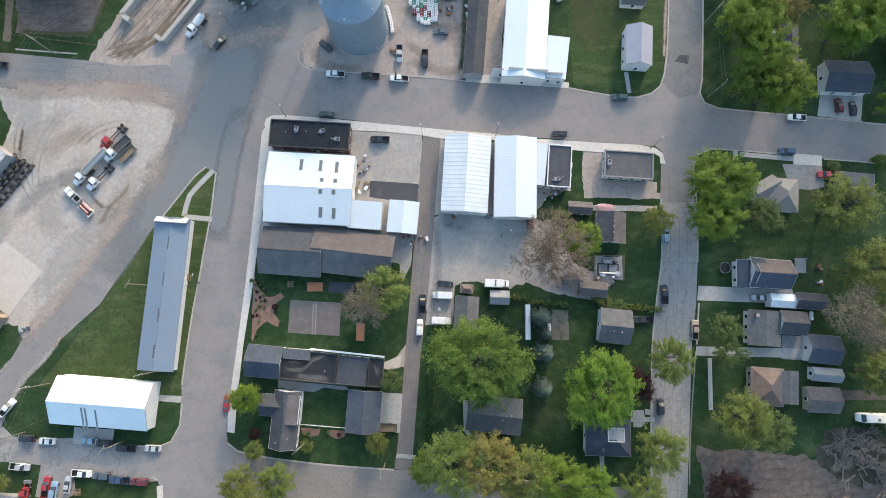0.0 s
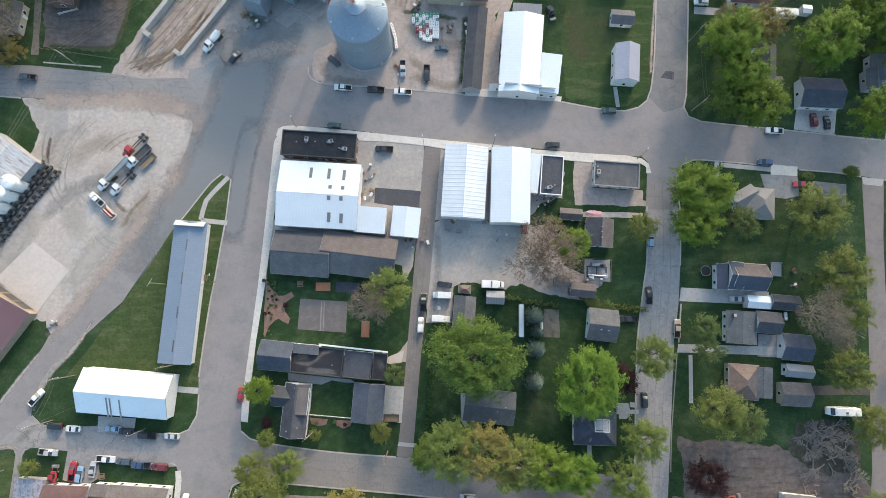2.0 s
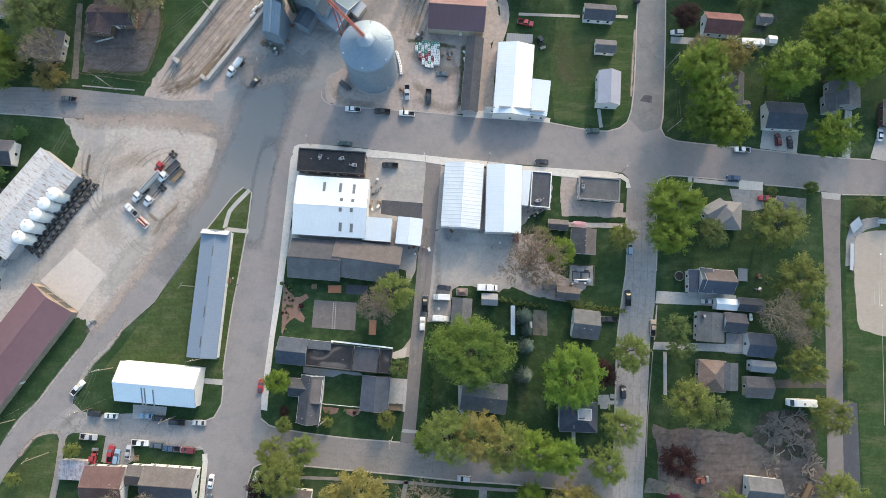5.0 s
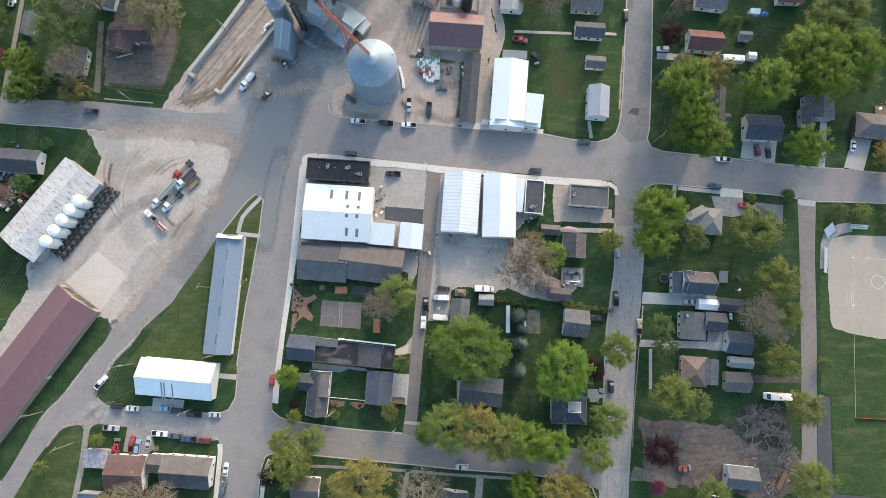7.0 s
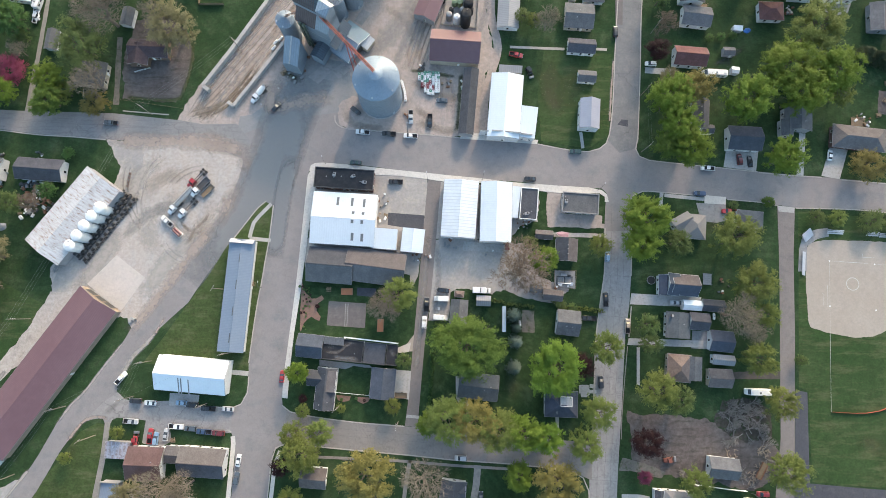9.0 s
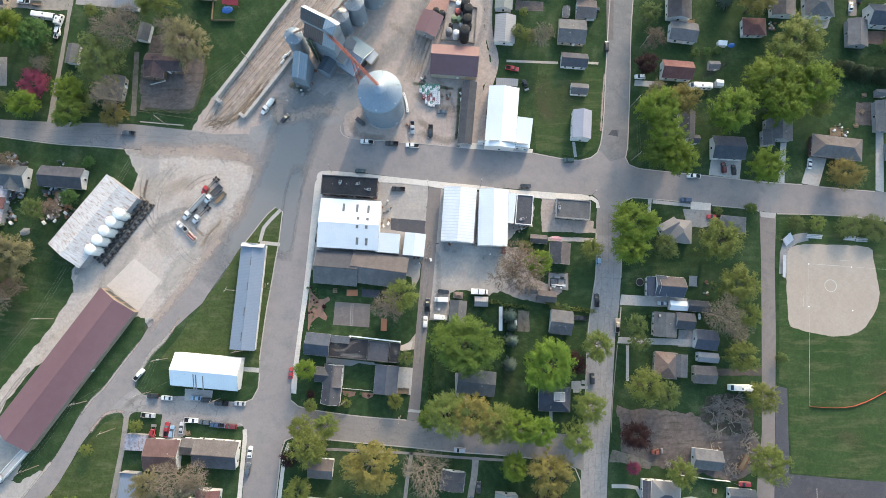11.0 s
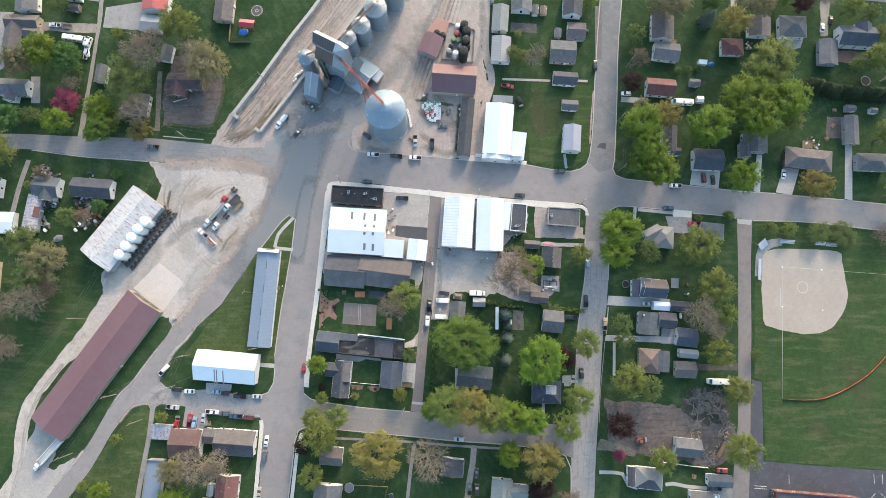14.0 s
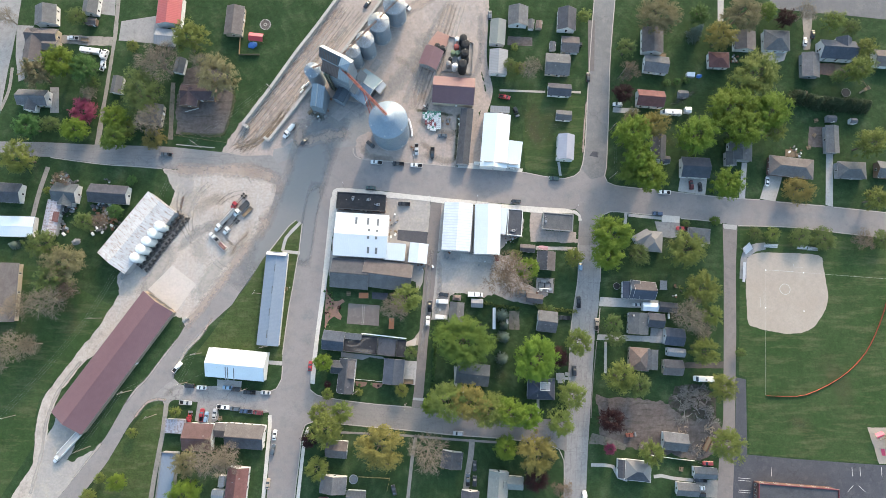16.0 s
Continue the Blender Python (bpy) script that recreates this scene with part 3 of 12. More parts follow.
def building(name, x, y, turn, length, depth, eave, rise, roof, wall, label, category, style="gable", over=0.35,
             windows=2, trim=None, floors=1, vents=(), chimney=None, door=True, garage=0, lower=None, base=0.0, group="", skylights=()):
    """A building whose roof covers length (along the ridge) by depth, on walls set in by the overhang."""
    th = thing(name, x, y, turn, label, category, group, base)
    L, D = length / 2, depth / 2
    wl, wd = L - over, D - over
    if style == "gable_end":
        wl = L - 0.15
    # lower: another colour for one slope, with its sun or shade put into it
    rm, rm2 = ROOFS[roof], ROOFS[lower or roof]
    wm = WALLS[wall]
    tm = trim or GUTTER
    b = Build()
    ring = [(-wl, -wd), (wl, -wd), (wl, wd), (-wl, wd)]
    t = 0.16
    cut = rise * over / D
    if style in ("gable", "gable_end"):
        z1 = eave + cut - t
        k = 0
        b.v += [(-wl, -wd, 0), (wl, -wd, 0), (wl, wd, 0), (-wl, wd, 0), (-wl, -wd, z1), (wl, -wd, z1), (wl, wd, z1), (-wl, wd, z1), (-wl, 0, eave + rise - t), (wl, 0, eave + rise - t)]
        b.f += [(3, 2, 1, 0), (0, 1, 5, 4), (2, 3, 7, 6), (1, 2, 6, 9, 5), (3, 0, 4, 8, 7), (4, 5, 9, 8), (6, 7, 8, 9)]
    elif style == "shed":
        b.v += [(-wl, -wd, 0), (wl, -wd, 0), (wl, wd, 0), (-wl, wd, 0), (-wl, -wd, eave + cut / 2 - t), (wl, -wd, eave + cut / 2 - t), (wl, wd, eave + rise - cut / 2 - t), (-wl, wd, eave + rise - cut / 2 - t)]
        b.f += [(3, 2, 1, 0), (0, 1, 5, 4), (2, 3, 7, 6), (1, 2, 6, 5), (3, 0, 4, 7), (4, 5, 6, 7)]
    else:
        b.prism(ring, 0, eave - t)
    part("wall_shell", b, wm, th)
    if style in ("gable", "gable_end"):
        part("roof_slope", Build().slab([(-L, -D, eave), (L, -D, eave), (L, 0, eave + rise), (-L, 0, eave + rise)], t), rm2, th)
        part("roof_slope", Build().slab([(-L, 0, eave + rise), (L, 0, eave + rise), (L, D, eave), (-L, D, eave)], t), rm, th)
        part("ridge_cap", Build().slab([(-L, -0.18, eave + rise - 0.01), (L, -0.18, eave + rise - 0.01), (L, 0, eave + rise + 0.05), (-L, 0, eave + rise + 0.05)], 0.05)
             .slab([(-L, 0.18, eave + rise - 0.01), (L, 0.18, eave + rise - 0.01), (L, 0, eave + rise + 0.05), (-L, 0, eave + rise + 0.05)], 0.05), rm, th)
        for s in (-1, 1):
            part("gutter", Build().box(0, s * (D + 0.04), eave - 0.14, 2 * L, 0.08, 0.10), tm, th)
            g = Build()
            for q in (-1, 1):
                g.slab([(s * L, q * D, eave + 0.01), (s * (L + 0.04), q * D, eave + 0.01), (s * (L + 0.04), 0, eave + rise + 0.01), (s * L, 0, eave + rise + 0.01)], 0.24)
            part("bargeboard", g, tm, th)
    elif style == "hip":
        r = max(L - D, 0.3)
        e, p = eave, eave + rise
        part("roof_slope", Build().slab([(-L, -D, e), (L, -D, e), (r, 0, p), (-r, 0, p)], t), rm2, th)
        part("roof_slope", Build().slab([(L, D, e), (-L, D, e), (-r, 0, p), (r, 0, p)], t), rm, th)
        part("roof_slope", Build().slab([(L, -D, e), (L, D, e), (r, 0, p)], t), rm, th)
        part("roof_slope", Build().slab([(-L, D, e), (-L, -D, e), (-r, 0, p)], t), rm, th)
        g = Build()
        g.box(0, -D - 0.05, e - 0.14, 2 * L + 0.2, 0.12, 0.12).box(0, D + 0.05, e - 0.14, 2 * L + 0.2, 0.12, 0.12)
        g.box(-L - 0.05, 0, e - 0.14, 0.12, 2 * D, 0.12).box(L + 0.05, 0, e - 0.14, 0.12, 2 * D, 0.12)
        part("gutter", g, tm, th)
    elif style == "shed":
        part("roof_slope", Build().slab([(-L, -D, eave), (L, -D, eave), (L, D, eave + rise), (-L, D, eave + rise)], t), rm, th)
        part("fascia", Build().box(0, -D - 0.03, eave - 0.2, 2 * L, 0.06, 0.2), tm, th)
        part("fascia", Build().box(0, D + 0.03, eave + rise - 0.2, 2 * L, 0.06, 0.2), tm, th)
    elif style == "flat":
        part("roof_deck", Build().box(0, 0, eave - t, 2 * wl, 2 * wd, t + 0.02), rm, th)
        for px, py, sx, sy in ((0, -D + over / 2, 2 * L, over), (0, D - over / 2, 2 * L, over), (-L + over / 2, 0, over, 2 * D - 2 * over), (L - over / 2, 0, over, 2 * D - 2 * over)):
            part("parapet", Build().box(px, py, eave - t, sx, sy, 0.55 + max(rise, 0), soft=0.04), tm, th)
    n = windows
    for k in range(floors):
        z = min(0.95 + 2.7 * k, eave - 1.6)
        windows_on(th, -wl, -wd, wl, -wd, z, n, frame_mat=None)
        windows_on(th, wl, wd, -wl, wd, z, n)
        windows_on(th, wl, -wd, wl, wd, z, max(n // 2, 1) if n else 0)
        windows_on(th, -wl, wd, -wl, -wd, z, max(n // 2, 1) if n else 0)
    if door:
        door_on(th, wl * 0.12 + 0.6, -wd - 0.02, 0)
    for k in range(garage):
        gy = (k + 0.5) / garage * 2 * wl - wl
        g = part("garage_door", Build().box(gy, -wd - 0.03, 0.03, min(2.7, 1.8 * wl / garage), 0.12, 2.15), TRIM, th)
        for zz in (0.55, 1.1, 1.62):
            part("panel_groove", Build().box(gy, -wd - 0.095, zz, min(2.5, 1.7 * wl / garage), 0.02, 0.04), WALLS["grey"], g)

    def on_roof(u, v):
        if style in ("gable", "gable_end"):
            return eave + rise * (1 - abs(v) / D)
        if style == "hip":
            return eave + rise * min(1 - abs(v) / D, (L - abs(u)) / max(L - (L - D), 0.1))
        if style == "shed":
            return eave + rise * (v + D) / (2 * D)
        return eave
    for u, v, sw, sl in skylights:
        z0, z1 = on_roof(0, v - sl / 2), on_roof(0, v + sl / 2)
        k = part("skylight", Build().slab([(u - sw / 2 - 0.1, v - sl / 2 - 0.1, z0 + 0.09), (u + sw / 2 + 0.1, v - sl / 2 - 0.1, z0 + 0.09), (u + sw / 2 + 0.1, v + sl / 2 + 0.1, z1 + 0.09), (u - sw / 2 - 0.1, v + sl / 2 + 0.1, z1 + 0.09)], 0.14), WALLS["grey"], th)
        part("pane", Build().slab([(u - sw / 2, v - sl / 2, z0 + 0.11), (u + sw / 2, v - sl / 2, z0 + 0.11), (u + sw / 2, v + sl / 2, z1 + 0.11), (u - sw / 2, v + sl / 2, z1 + 0.11)], 0.03), SKYLIGHT, k)
    for u, v in vents:
        z = on_roof(u * L, v * D)
        part("roof_vent", Build().cyl(u * L, v * D, z - 0.15, z + 0.45, 0.16, n=8).cyl(u * L, v * D, z + 0.45, z + 0.55, 0.24, n=8), STEEL, th)
    if chimney:
        u, v = chimney
        z = on_roof(u * L, v * D)
        ch = part("chimney", Build().box(u * L, v * D, z - 0.6, 0.7, 0.7, 1.7), WALLS["brick"], th)
        part("chimney_cap", Build().box(u * L, v * D, z + 1.1, 0.85, 0.85, 0.12), CONCRETE, ch)
    return th


# ---- vehicles ----
PAINTS = {k: plain(k + "_car_paint", c, 0.3, coat=0.6) for k, c in dict(
    white=(0.68, 0.68, 0.67), silver=(0.40, 0.41, 0.42), grey=(0.14, 0.145, 0.15), black=(0.018, 0.019, 0.021), blue=(0.035, 0.065, 0.13),
    slate=(0.075, 0.095, 0.115), red=(0.33, 0.025, 0.028), maroon=(0.12, 0.02, 0.024), tan=(0.36, 0.29, 0.22), green=(0.03, 0.06, 0.05), lightblue=(0.22, 0.33, 0.45), gold=(0.26, 0.21, 0.13)).items()}
LAMP_RED = plain("red_lens", (0.30, 0.012, 0.012), 0.2)
LAMP_CLEAR = plain("clear_lens", (0.55, 0.56, 0.56), 0.1)


def section(x, hw, z0, z1, r=0.12):
    """A rounded cross-section of a vehicle's shell."""
    r = min(r, hw * 0.4, (z1 - z0) * 0.45)
    return [(x, -hw, z0), (x, hw, z0), (x, hw + 0.02, (z0 + z1) * 0.5), (x, hw, z1 - r), (x, hw - r, z1), (x, -hw + r, z1), (x, -hw, z1 - r), (x, -hw - 0.02, (z0 + z1) * 0.5)]


def wheels_on(th, xs, hw, r=0.34, wide=0.22):
    for wx in xs:
        for s in (-1, 1):
            w = Build().rod((wx, s * (hw - wide), r), (wx, s * hw, r), r, n=14)
            tyre = part("wheel", w, RUBBER, th)
            part("rim", Build().rod((wx, s * (hw - 0.03), r), (wx, s * (hw + 0.012), r), r * 0.58, n=10), STEEL, tyre)


def car(x, y, turn, colour, kind="sedan", z=0.06):
    names = dict(sedan="sedan", suv="sport_utility_vehicle", pickup="pickup_truck", van="van")
    words = dict(sedan="%s four-door sedan parked on the pavement", suv="%s sport utility vehicle parked on the pavement",
                 pickup="%s pickup truck with an open bed", van="%s long panel van parked on bare ground")
    th = thing(names[kind], x, y, turn, words[kind] % colour, "truck" if kind == "pickup" else "van" if kind == "van" else "car", z=z)
    p = PAINTS[colour]
    if kind == "sedan":
        part("body", Build().loft([section(*s) for s in ((-2.35, 0.72, 0.36, 0.72), (-2.2, 0.86, 0.26, 0.95), (-1.3, 0.9, 0.22, 1.0), (0.9, 0.9, 0.22, 0.98), (1.9, 0.86, 0.24, 0.86), (2.25, 0.76, 0.3, 0.7), (2.36, 0.6, 0.38, 0.6))]), p, th, smooth=False)
        part("greenhouse", Build().loft([section(-1.75, 0.72, 0.93, 1.0, 0.03), section(-1.05, 0.66, 0.95, 1.40, 0.1), section(0.15, 0.66, 0.95, 1.43, 0.1), section(1.05, 0.74, 0.93, 0.99, 0.03)]), GLASS, th)
        part("roof", Build().loft([section(-1.08, 0.62, 1.37, 1.42, 0.02), section(-0.5, 0.66, 1.40, 1.47, 0.03), section(0.18, 0.62, 1.39, 1.44, 0.02)]), p, th)
        wheels_on(th, (-1.4, 1.42), 0.92, 0.33)
        fx, rx, lw, lz = 2.22, -2.28, 0.62, 0.66
    elif kind == "suv":
        part("body", Build().loft([section(*s) for s in ((-2.35, 0.8, 0.4, 1.0), (-2.25, 0.92, 0.3, 1.12), (-0.8, 0.94, 0.27, 1.12), (1.0, 0.94, 0.27, 1.1), (1.95, 0.9, 0.3, 1.02), (2.3, 0.8, 0.36, 0.86), (2.4, 0.68, 0.42, 0.75))]), p, th)
        part("greenhouse", Build().loft([section(-2.22, 0.76, 1.08, 1.2, 0.05), section(-1.95, 0.73, 1.08, 1.66, 0.1), section(0.3, 0.73, 1.08, 1.70, 0.1), section(1.15, 0.8, 1.06, 1.14, 0.03)]), GLASS, th)
        part("roof", Build().loft([section(-2.0, 0.68, 1.64, 1.69, 0.02), section(-0.8, 0.73, 1.68, 1.76, 0.03), section(0.32, 0.69, 1.66, 1.72, 0.02)]), p, th)
        wheels_on(th, (-1.45, 1.45), 0.96, 0.37)
        fx, rx, lw, lz = 2.28, -2.33, 0.68, 0.82
    elif kind == "pickup":
        part("body", Build().loft([section(*s) for s in ((-0.72, 0.94, 0.42, 1.12), (0.8, 0.95, 0.4, 1.16), (1.35, 0.95, 0.4, 1.18), (2.55, 0.92, 0.42, 1.1), (2.8, 0.84, 0.46, 0.96), (2.86, 0.74, 0.5, 0.84))]), p, th)
        part("greenhouse", Build().loft([section(-0.74, 0.76, 1.1, 1.3, 0.05), section(-0.6, 0.74, 1.1, 1.80, 0.1), section(0.75, 0.74, 1.1, 1.84, 0.1), section(1.45, 0.82, 1.12, 1.2, 0.03)]), GLASS, th)
        part("roof", Build().loft([section(-0.66, 0.70, 1.78, 1.83, 0.02), section(0.1, 0.74, 1.82, 1.89, 0.03), section(0.78, 0.70, 1.80, 1.86, 0.02)]), p, th)
        bed = part("cargo_bed", Build().box(-1.78, -0.9, 0.6, 2.1, 0.1, 0.55).box(-1.78, 0.9, 0.6, 2.1, 0.1, 0.55).box(-2.81, 0, 0.6, 0.1, 1.9, 0.55).box(-0.77, 0, 0.6, 0.08, 1.9, 0.55), p, th)
        part("bed_liner", Build().box(-1.78, 0, 0.5, 2.0, 1.7, 0.16), RUBBER, bed)
        part("bumper", Build().box(-2.92, 0, 0.5, 0.14, 1.8, 0.2), STEEL, th)
        wheels_on(th, (-1.85, 1.85), 0.98, 0.39, 0.26)
        fx, rx, lw, lz = 2.78, -2.84, 0.72, 0.9
    else:
        part("body", Build().loft([section(*s) for s in ((-2.8, 0.95, 0.4, 2.2), (-2.7, 1.0, 0.35, 2.3), (1.3, 1.0, 0.35, 2.3), (1.75, 0.98, 0.35, 1.95), (2.2, 0.95, 0.35, 1.3), (2.75, 0.85, 0.4, 1.05), (2.85, 0.75, 0.45, 0.9))]), p, th)
        part("windscreen", Build().slab([(1.42, -0.82, 2.22), (2.16, -0.86, 1.37), (2.16, 0.86, 1.37), (1.42, 0.82, 2.22)], 0.03), GLASS, th)
        for s in (-1, 1):
            part("side_window", Build().box(1.1, s * 1.01, 1.3, 0.9, 0.04, 0.6), GLASS, th)
        wheels_on(th, (-1.7, 1.8), 1.02, 0.37)
        fx, rx, lw, lz = 2.8, -2.82, 0.7, 0.8
    for s in (-1, 1):
        part("headlight", Build().box(fx, s * lw, lz - 0.1, 0.2, 0.28, 0.16), LAMP_CLEAR, th)
        part("tail_light", Build().box(rx, s * lw, lz - 0.05, 0.16, 0.24, 0.2), LAMP_RED, th)
    return th


# ---- trees ----
def grow(seed, levels=4, spread=0.62, up=0.35, first=0.38):
    """Branches of a tree of height 1 and crown radius about 0.5: (from, to, thickness at both, level)."""
    rnd = random.Random(seed)
    out, tips = [], []

    def arm(p, d, length, r, level):
        q = p + d * length
        out.append((p, q, r, r * 0.62, level))
        if level == levels:
            tips.append((q, d))
            return
        k = rnd.choice((3, 3, 4)) if level else 6
        for i in range(k):
            a = math.tau * (i + rnd.uniform(-0.3, 0.3)) / k
            u = d.orthogonal().normalized()
            w = d.cross(u)
            side = u * math.cos(a) + w * math.sin(a)
            lean = spread * rnd.uniform(0.7, 1.35)
            nd = (d + side * lean + Vector((0, 0, up * rnd.uniform(0.2, 1)))).normalized()
            arm(p + d * length * rnd.uniform(0.7, 1.0), nd, length * rnd.uniform(0.58, 0.8), r * 0.55, level + 1)
    arm(Vector((0, 0, 0)), Vector((0, 0, 1)), first, 0.022, 0)
    return out, tips


def wood_mesh(name, branches, material, least=0.0, sides=4):
    b = Build()
    for p, q, r0, r1, level in branches:
        b.rod(p, q, max(r0, least), max(r1, least * 0.7), sides if level > 1 else 8)
    return b.mesh(name, material)


def leaf_mesh(name, centres, material, per, size, puff, seed, flat=0.65):
    """Many small leaf cards in clumps about the centres."""
    g = np.random.default_rng(seed)
    c = np.array([list(p) for p in centres], float)
    n = len(c) * per
    base = np.repeat(c, per, axis=0)
    twigs = 6
    out = base - np.array([0, 0, 0.45])
    out /= np.linalg.norm(out, axis=1)[:, None] + 1e-9
    lean = np.repeat(g.normal(scale=0.75, size=(len(c) * twigs, 3)), -(-per // twigs), axis=0)
    lean = lean.reshape(len(c), -1, 3)[:, :per].reshape(n, 3)
    d = out + lean
    d /= np.linalg.norm(d, axis=1)[:, None] + 1e-9
    rad = puff * 1.5 * g.random(n) * np.repeat(g.uniform(0.6, 1.35, len(c)), per)
    pos = base + d * rad[:, None] * np.array([1, 1, flat]) + g.normal(scale=puff * 0.16, size=(n, 3))
    nrm = d + np.array([0, 0, 0.7]) + g.normal(scale=0.55, size=(n, 3))
    nrm /= np.linalg.norm(nrm, axis=1)[:, None]
    u = np.cross(nrm, g.normal(size=(n, 3)))
    u /= np.linalg.norm(u, axis=1)[:, None] + 1e-9
    w = np.cross(nrm, u)
    s = size * g.uniform(0.6, 1.35, n)[:, None]
    v = np.empty((n, 3, 3))
    v[:, 0], v[:, 1], v[:, 2] = pos - u * s - w * s * 0.75, pos - u * s * 0.2 + w * s, pos + u * s * 1.1 - w * s * 0.25
    me = bpy.data.meshes.new(name)
    me.vertices.add(n * 3)
    me.vertices.foreach_set("co", v.ravel())
    me.loops.add(n * 3)
    me.loops.foreach_set("vertex_index", np.arange(n * 3))
    me.polygons.add(n)
    me.polygons.foreach_set("loop_start", np.arange(0, n * 3, 3))
    me.update(calc_edges=True)
    me.materials.append(material)
    return me


def crown_points(seed, n, squash=0.8):
    """Clump centres along boughs that spread from the trunk into a lobed dome about (0, 0, 0.6), radius 0.5."""
    rnd = random.Random(seed)
    lobes = [(rnd.uniform(0, math.tau), rnd.uniform(-0.15, 0.25)) for _ in range(8)]
    boughs = n // 4
    out = []
    for i in range(boughs):
        h = 1 - 1.75 * (i + 0.5) / boughs
        a = i * 2.399963 + rnd.uniform(-0.25, 0.25)
        ring = math.sqrt(max(0.0, 1 - h * h))
        bump = 0.86 + sum(0.15 * math.cos(min(abs((a - la + math.pi) % math.tau - math.pi) * 3, math.pi)) * (1 - abs(h - lh)) for la, lh in lobes) * 0.55
        reach = 0.50 * bump * rnd.uniform(0.82, 1.06)
        side = Vector((-math.sin(a), math.cos(a), 0))
        for f in (0.52, 0.70, 0.86, 1.0):
            r = reach * f
            w = side * rnd.uniform(-0.05, 0.05)
            out.append((r * ring * math.cos(a) + w.x, r * ring * math.sin(a) + w.y, 0.6 + r * h * squash + rnd.uniform(-0.02, 0.02)))
    return out


def make_tree(kind, seed):
    """Crown and wood meshes of height 1 and width 1, shared by all trees of that kind."""
    if kind in ("bud", "grey_bud"):
        br, tips = grow(seed, 5, 0.68, 0.28, 0.30)
        wood = wood_mesh("limbs", br, TWIG, 0.0028, 3)
        leaves = leaf_mesh("crown", [p for p, d in tips], LEAF[kind], 16 if kind == "bud" else 5, 0.0046, 0.026, seed)
        return centred(wood, leaves)
    br, tips = grow(seed, 3, 0.6, 0.35, 0.30)
    wood = wood_mesh("limbs", br, BARK, 0.003, 5)
    per, size, puff, clumps = dict(maple=(140, 0.0068, 0.056, 216), yellow=(92, 0.0078, 0.056, 168), olive=(80, 0.0076, 0.054, 160), tan=(80, 0.0078, 0.054, 160), ochre=(96, 0.0078, 0.054, 160),
                                   lime=(140, 0.0068, 0.054, 216), deep=(100, 0.0085, 0.060, 160), plum=(90, 0.0095, 0.08, 130), pink=(90, 0.0095, 0.08, 130))[kind]
    leaves = leaf_mesh("crown", crown_points(seed + 7, clumps), LEAF[kind], per, size, puff, seed)
    return centred(wood, leaves)


def centred(wood, leaves):
    """Both meshes moved and widened together, so that the crown is one metre across and over the foot."""
    n = len(leaves.vertices)
    v = np.empty(n * 3)
    leaves.vertices.foreach_get("co", v)
    v = v.reshape(n, 3)
    lo, hi = np.percentile(v[:, :2], 0.4, axis=0), np.percentile(v[:, :2], 99.6, axis=0)
    mid, wide = (lo + hi) / 2, (hi - lo)
    top = v[:, 2].max()
    for me in (wood, leaves):
        k = len(me.vertices)
        c = np.empty(k * 3)
        me.vertices.foreach_get("co", c)
        c = c.reshape(k, 3)
        grip = np.clip(c[:, 2:3] / 0.35, 0, 1)
        c[:, :2] = (c[:, :2] - mid * grip) / wide
        c[:, 2] /= top
        me.vertices.foreach_set("co", c.ravel())
        me.update()
    return wood, leaves


def make_conifer(kind, seed):
    rnd = random.Random(seed)
    b = Build().cyl(0, 0, 0, 0.97, 0.022, 0.003, 8)
    pts = []
    for i in range(26):
        z = 0.07 + 0.9 * i / 26
        r = 0.48 * (1 - z) ** 0.85 + 0.02
        k = max(4, int(13 * (1 - z) + 3))
        for j in range(k):
            a = math.tau * (j + rnd.random()) / k
            rr = r * rnd.uniform(0.75, 1.1)
            tip = (rr * math.cos(a), rr * math.sin(a), z - 0.10 * rr)
            b.rod((0, 0, z), tip, 0.004, 0.002, 3)
            for s in (0.35, 0.6, 0.8, 0.97):
                pts.append((tip[0] * s, tip[1] * s, z - 0.10 * rr * s))
    return b.mesh("limbs", BARK), leaf_mesh("crown", pts, LEAF[kind], 10, 0.017, 0.034, seed, 0.45)


FORMS = {}
for kind_name in ("maple", "yellow", "olive", "tan", "ochre", "lime", "deep", "plum", "pink", "bud", "grey_bud"):
    FORMS[kind_name] = [make_tree(kind_name, 31 * i + len(kind_name)) for i in range(3 if kind_name in ("maple", "yellow", "olive") else 2)]
FORMS["spruce"] = [make_conifer("spruce", 5)]
FORMS["yew"] = [make_conifer("yew", 9)]
TREE_WORDS = dict(maple="broad maple tree in fresh green leaf", yellow="tree in young yellow-green spring leaf", olive="tree with thin olive-green budding leaves",
                  tan="tree covered in tan budding catkins", lime="broad maple tree in bright lime-green leaf", ochre="rounded tree in golden-olive spring bloom", deep="tree with a dense deep green crown", plum="ornamental tree with dark plum-red leaves",
                  pink="small tree in deep pink blossom", bud="bare brown twiggy tree not yet in leaf", grey_bud="bare grey-brown tree with open branches",
                  spruce="blue-green spruce tree with layered branches", yew="dark evergreen conifer with dense needles")
tree_count = [0]


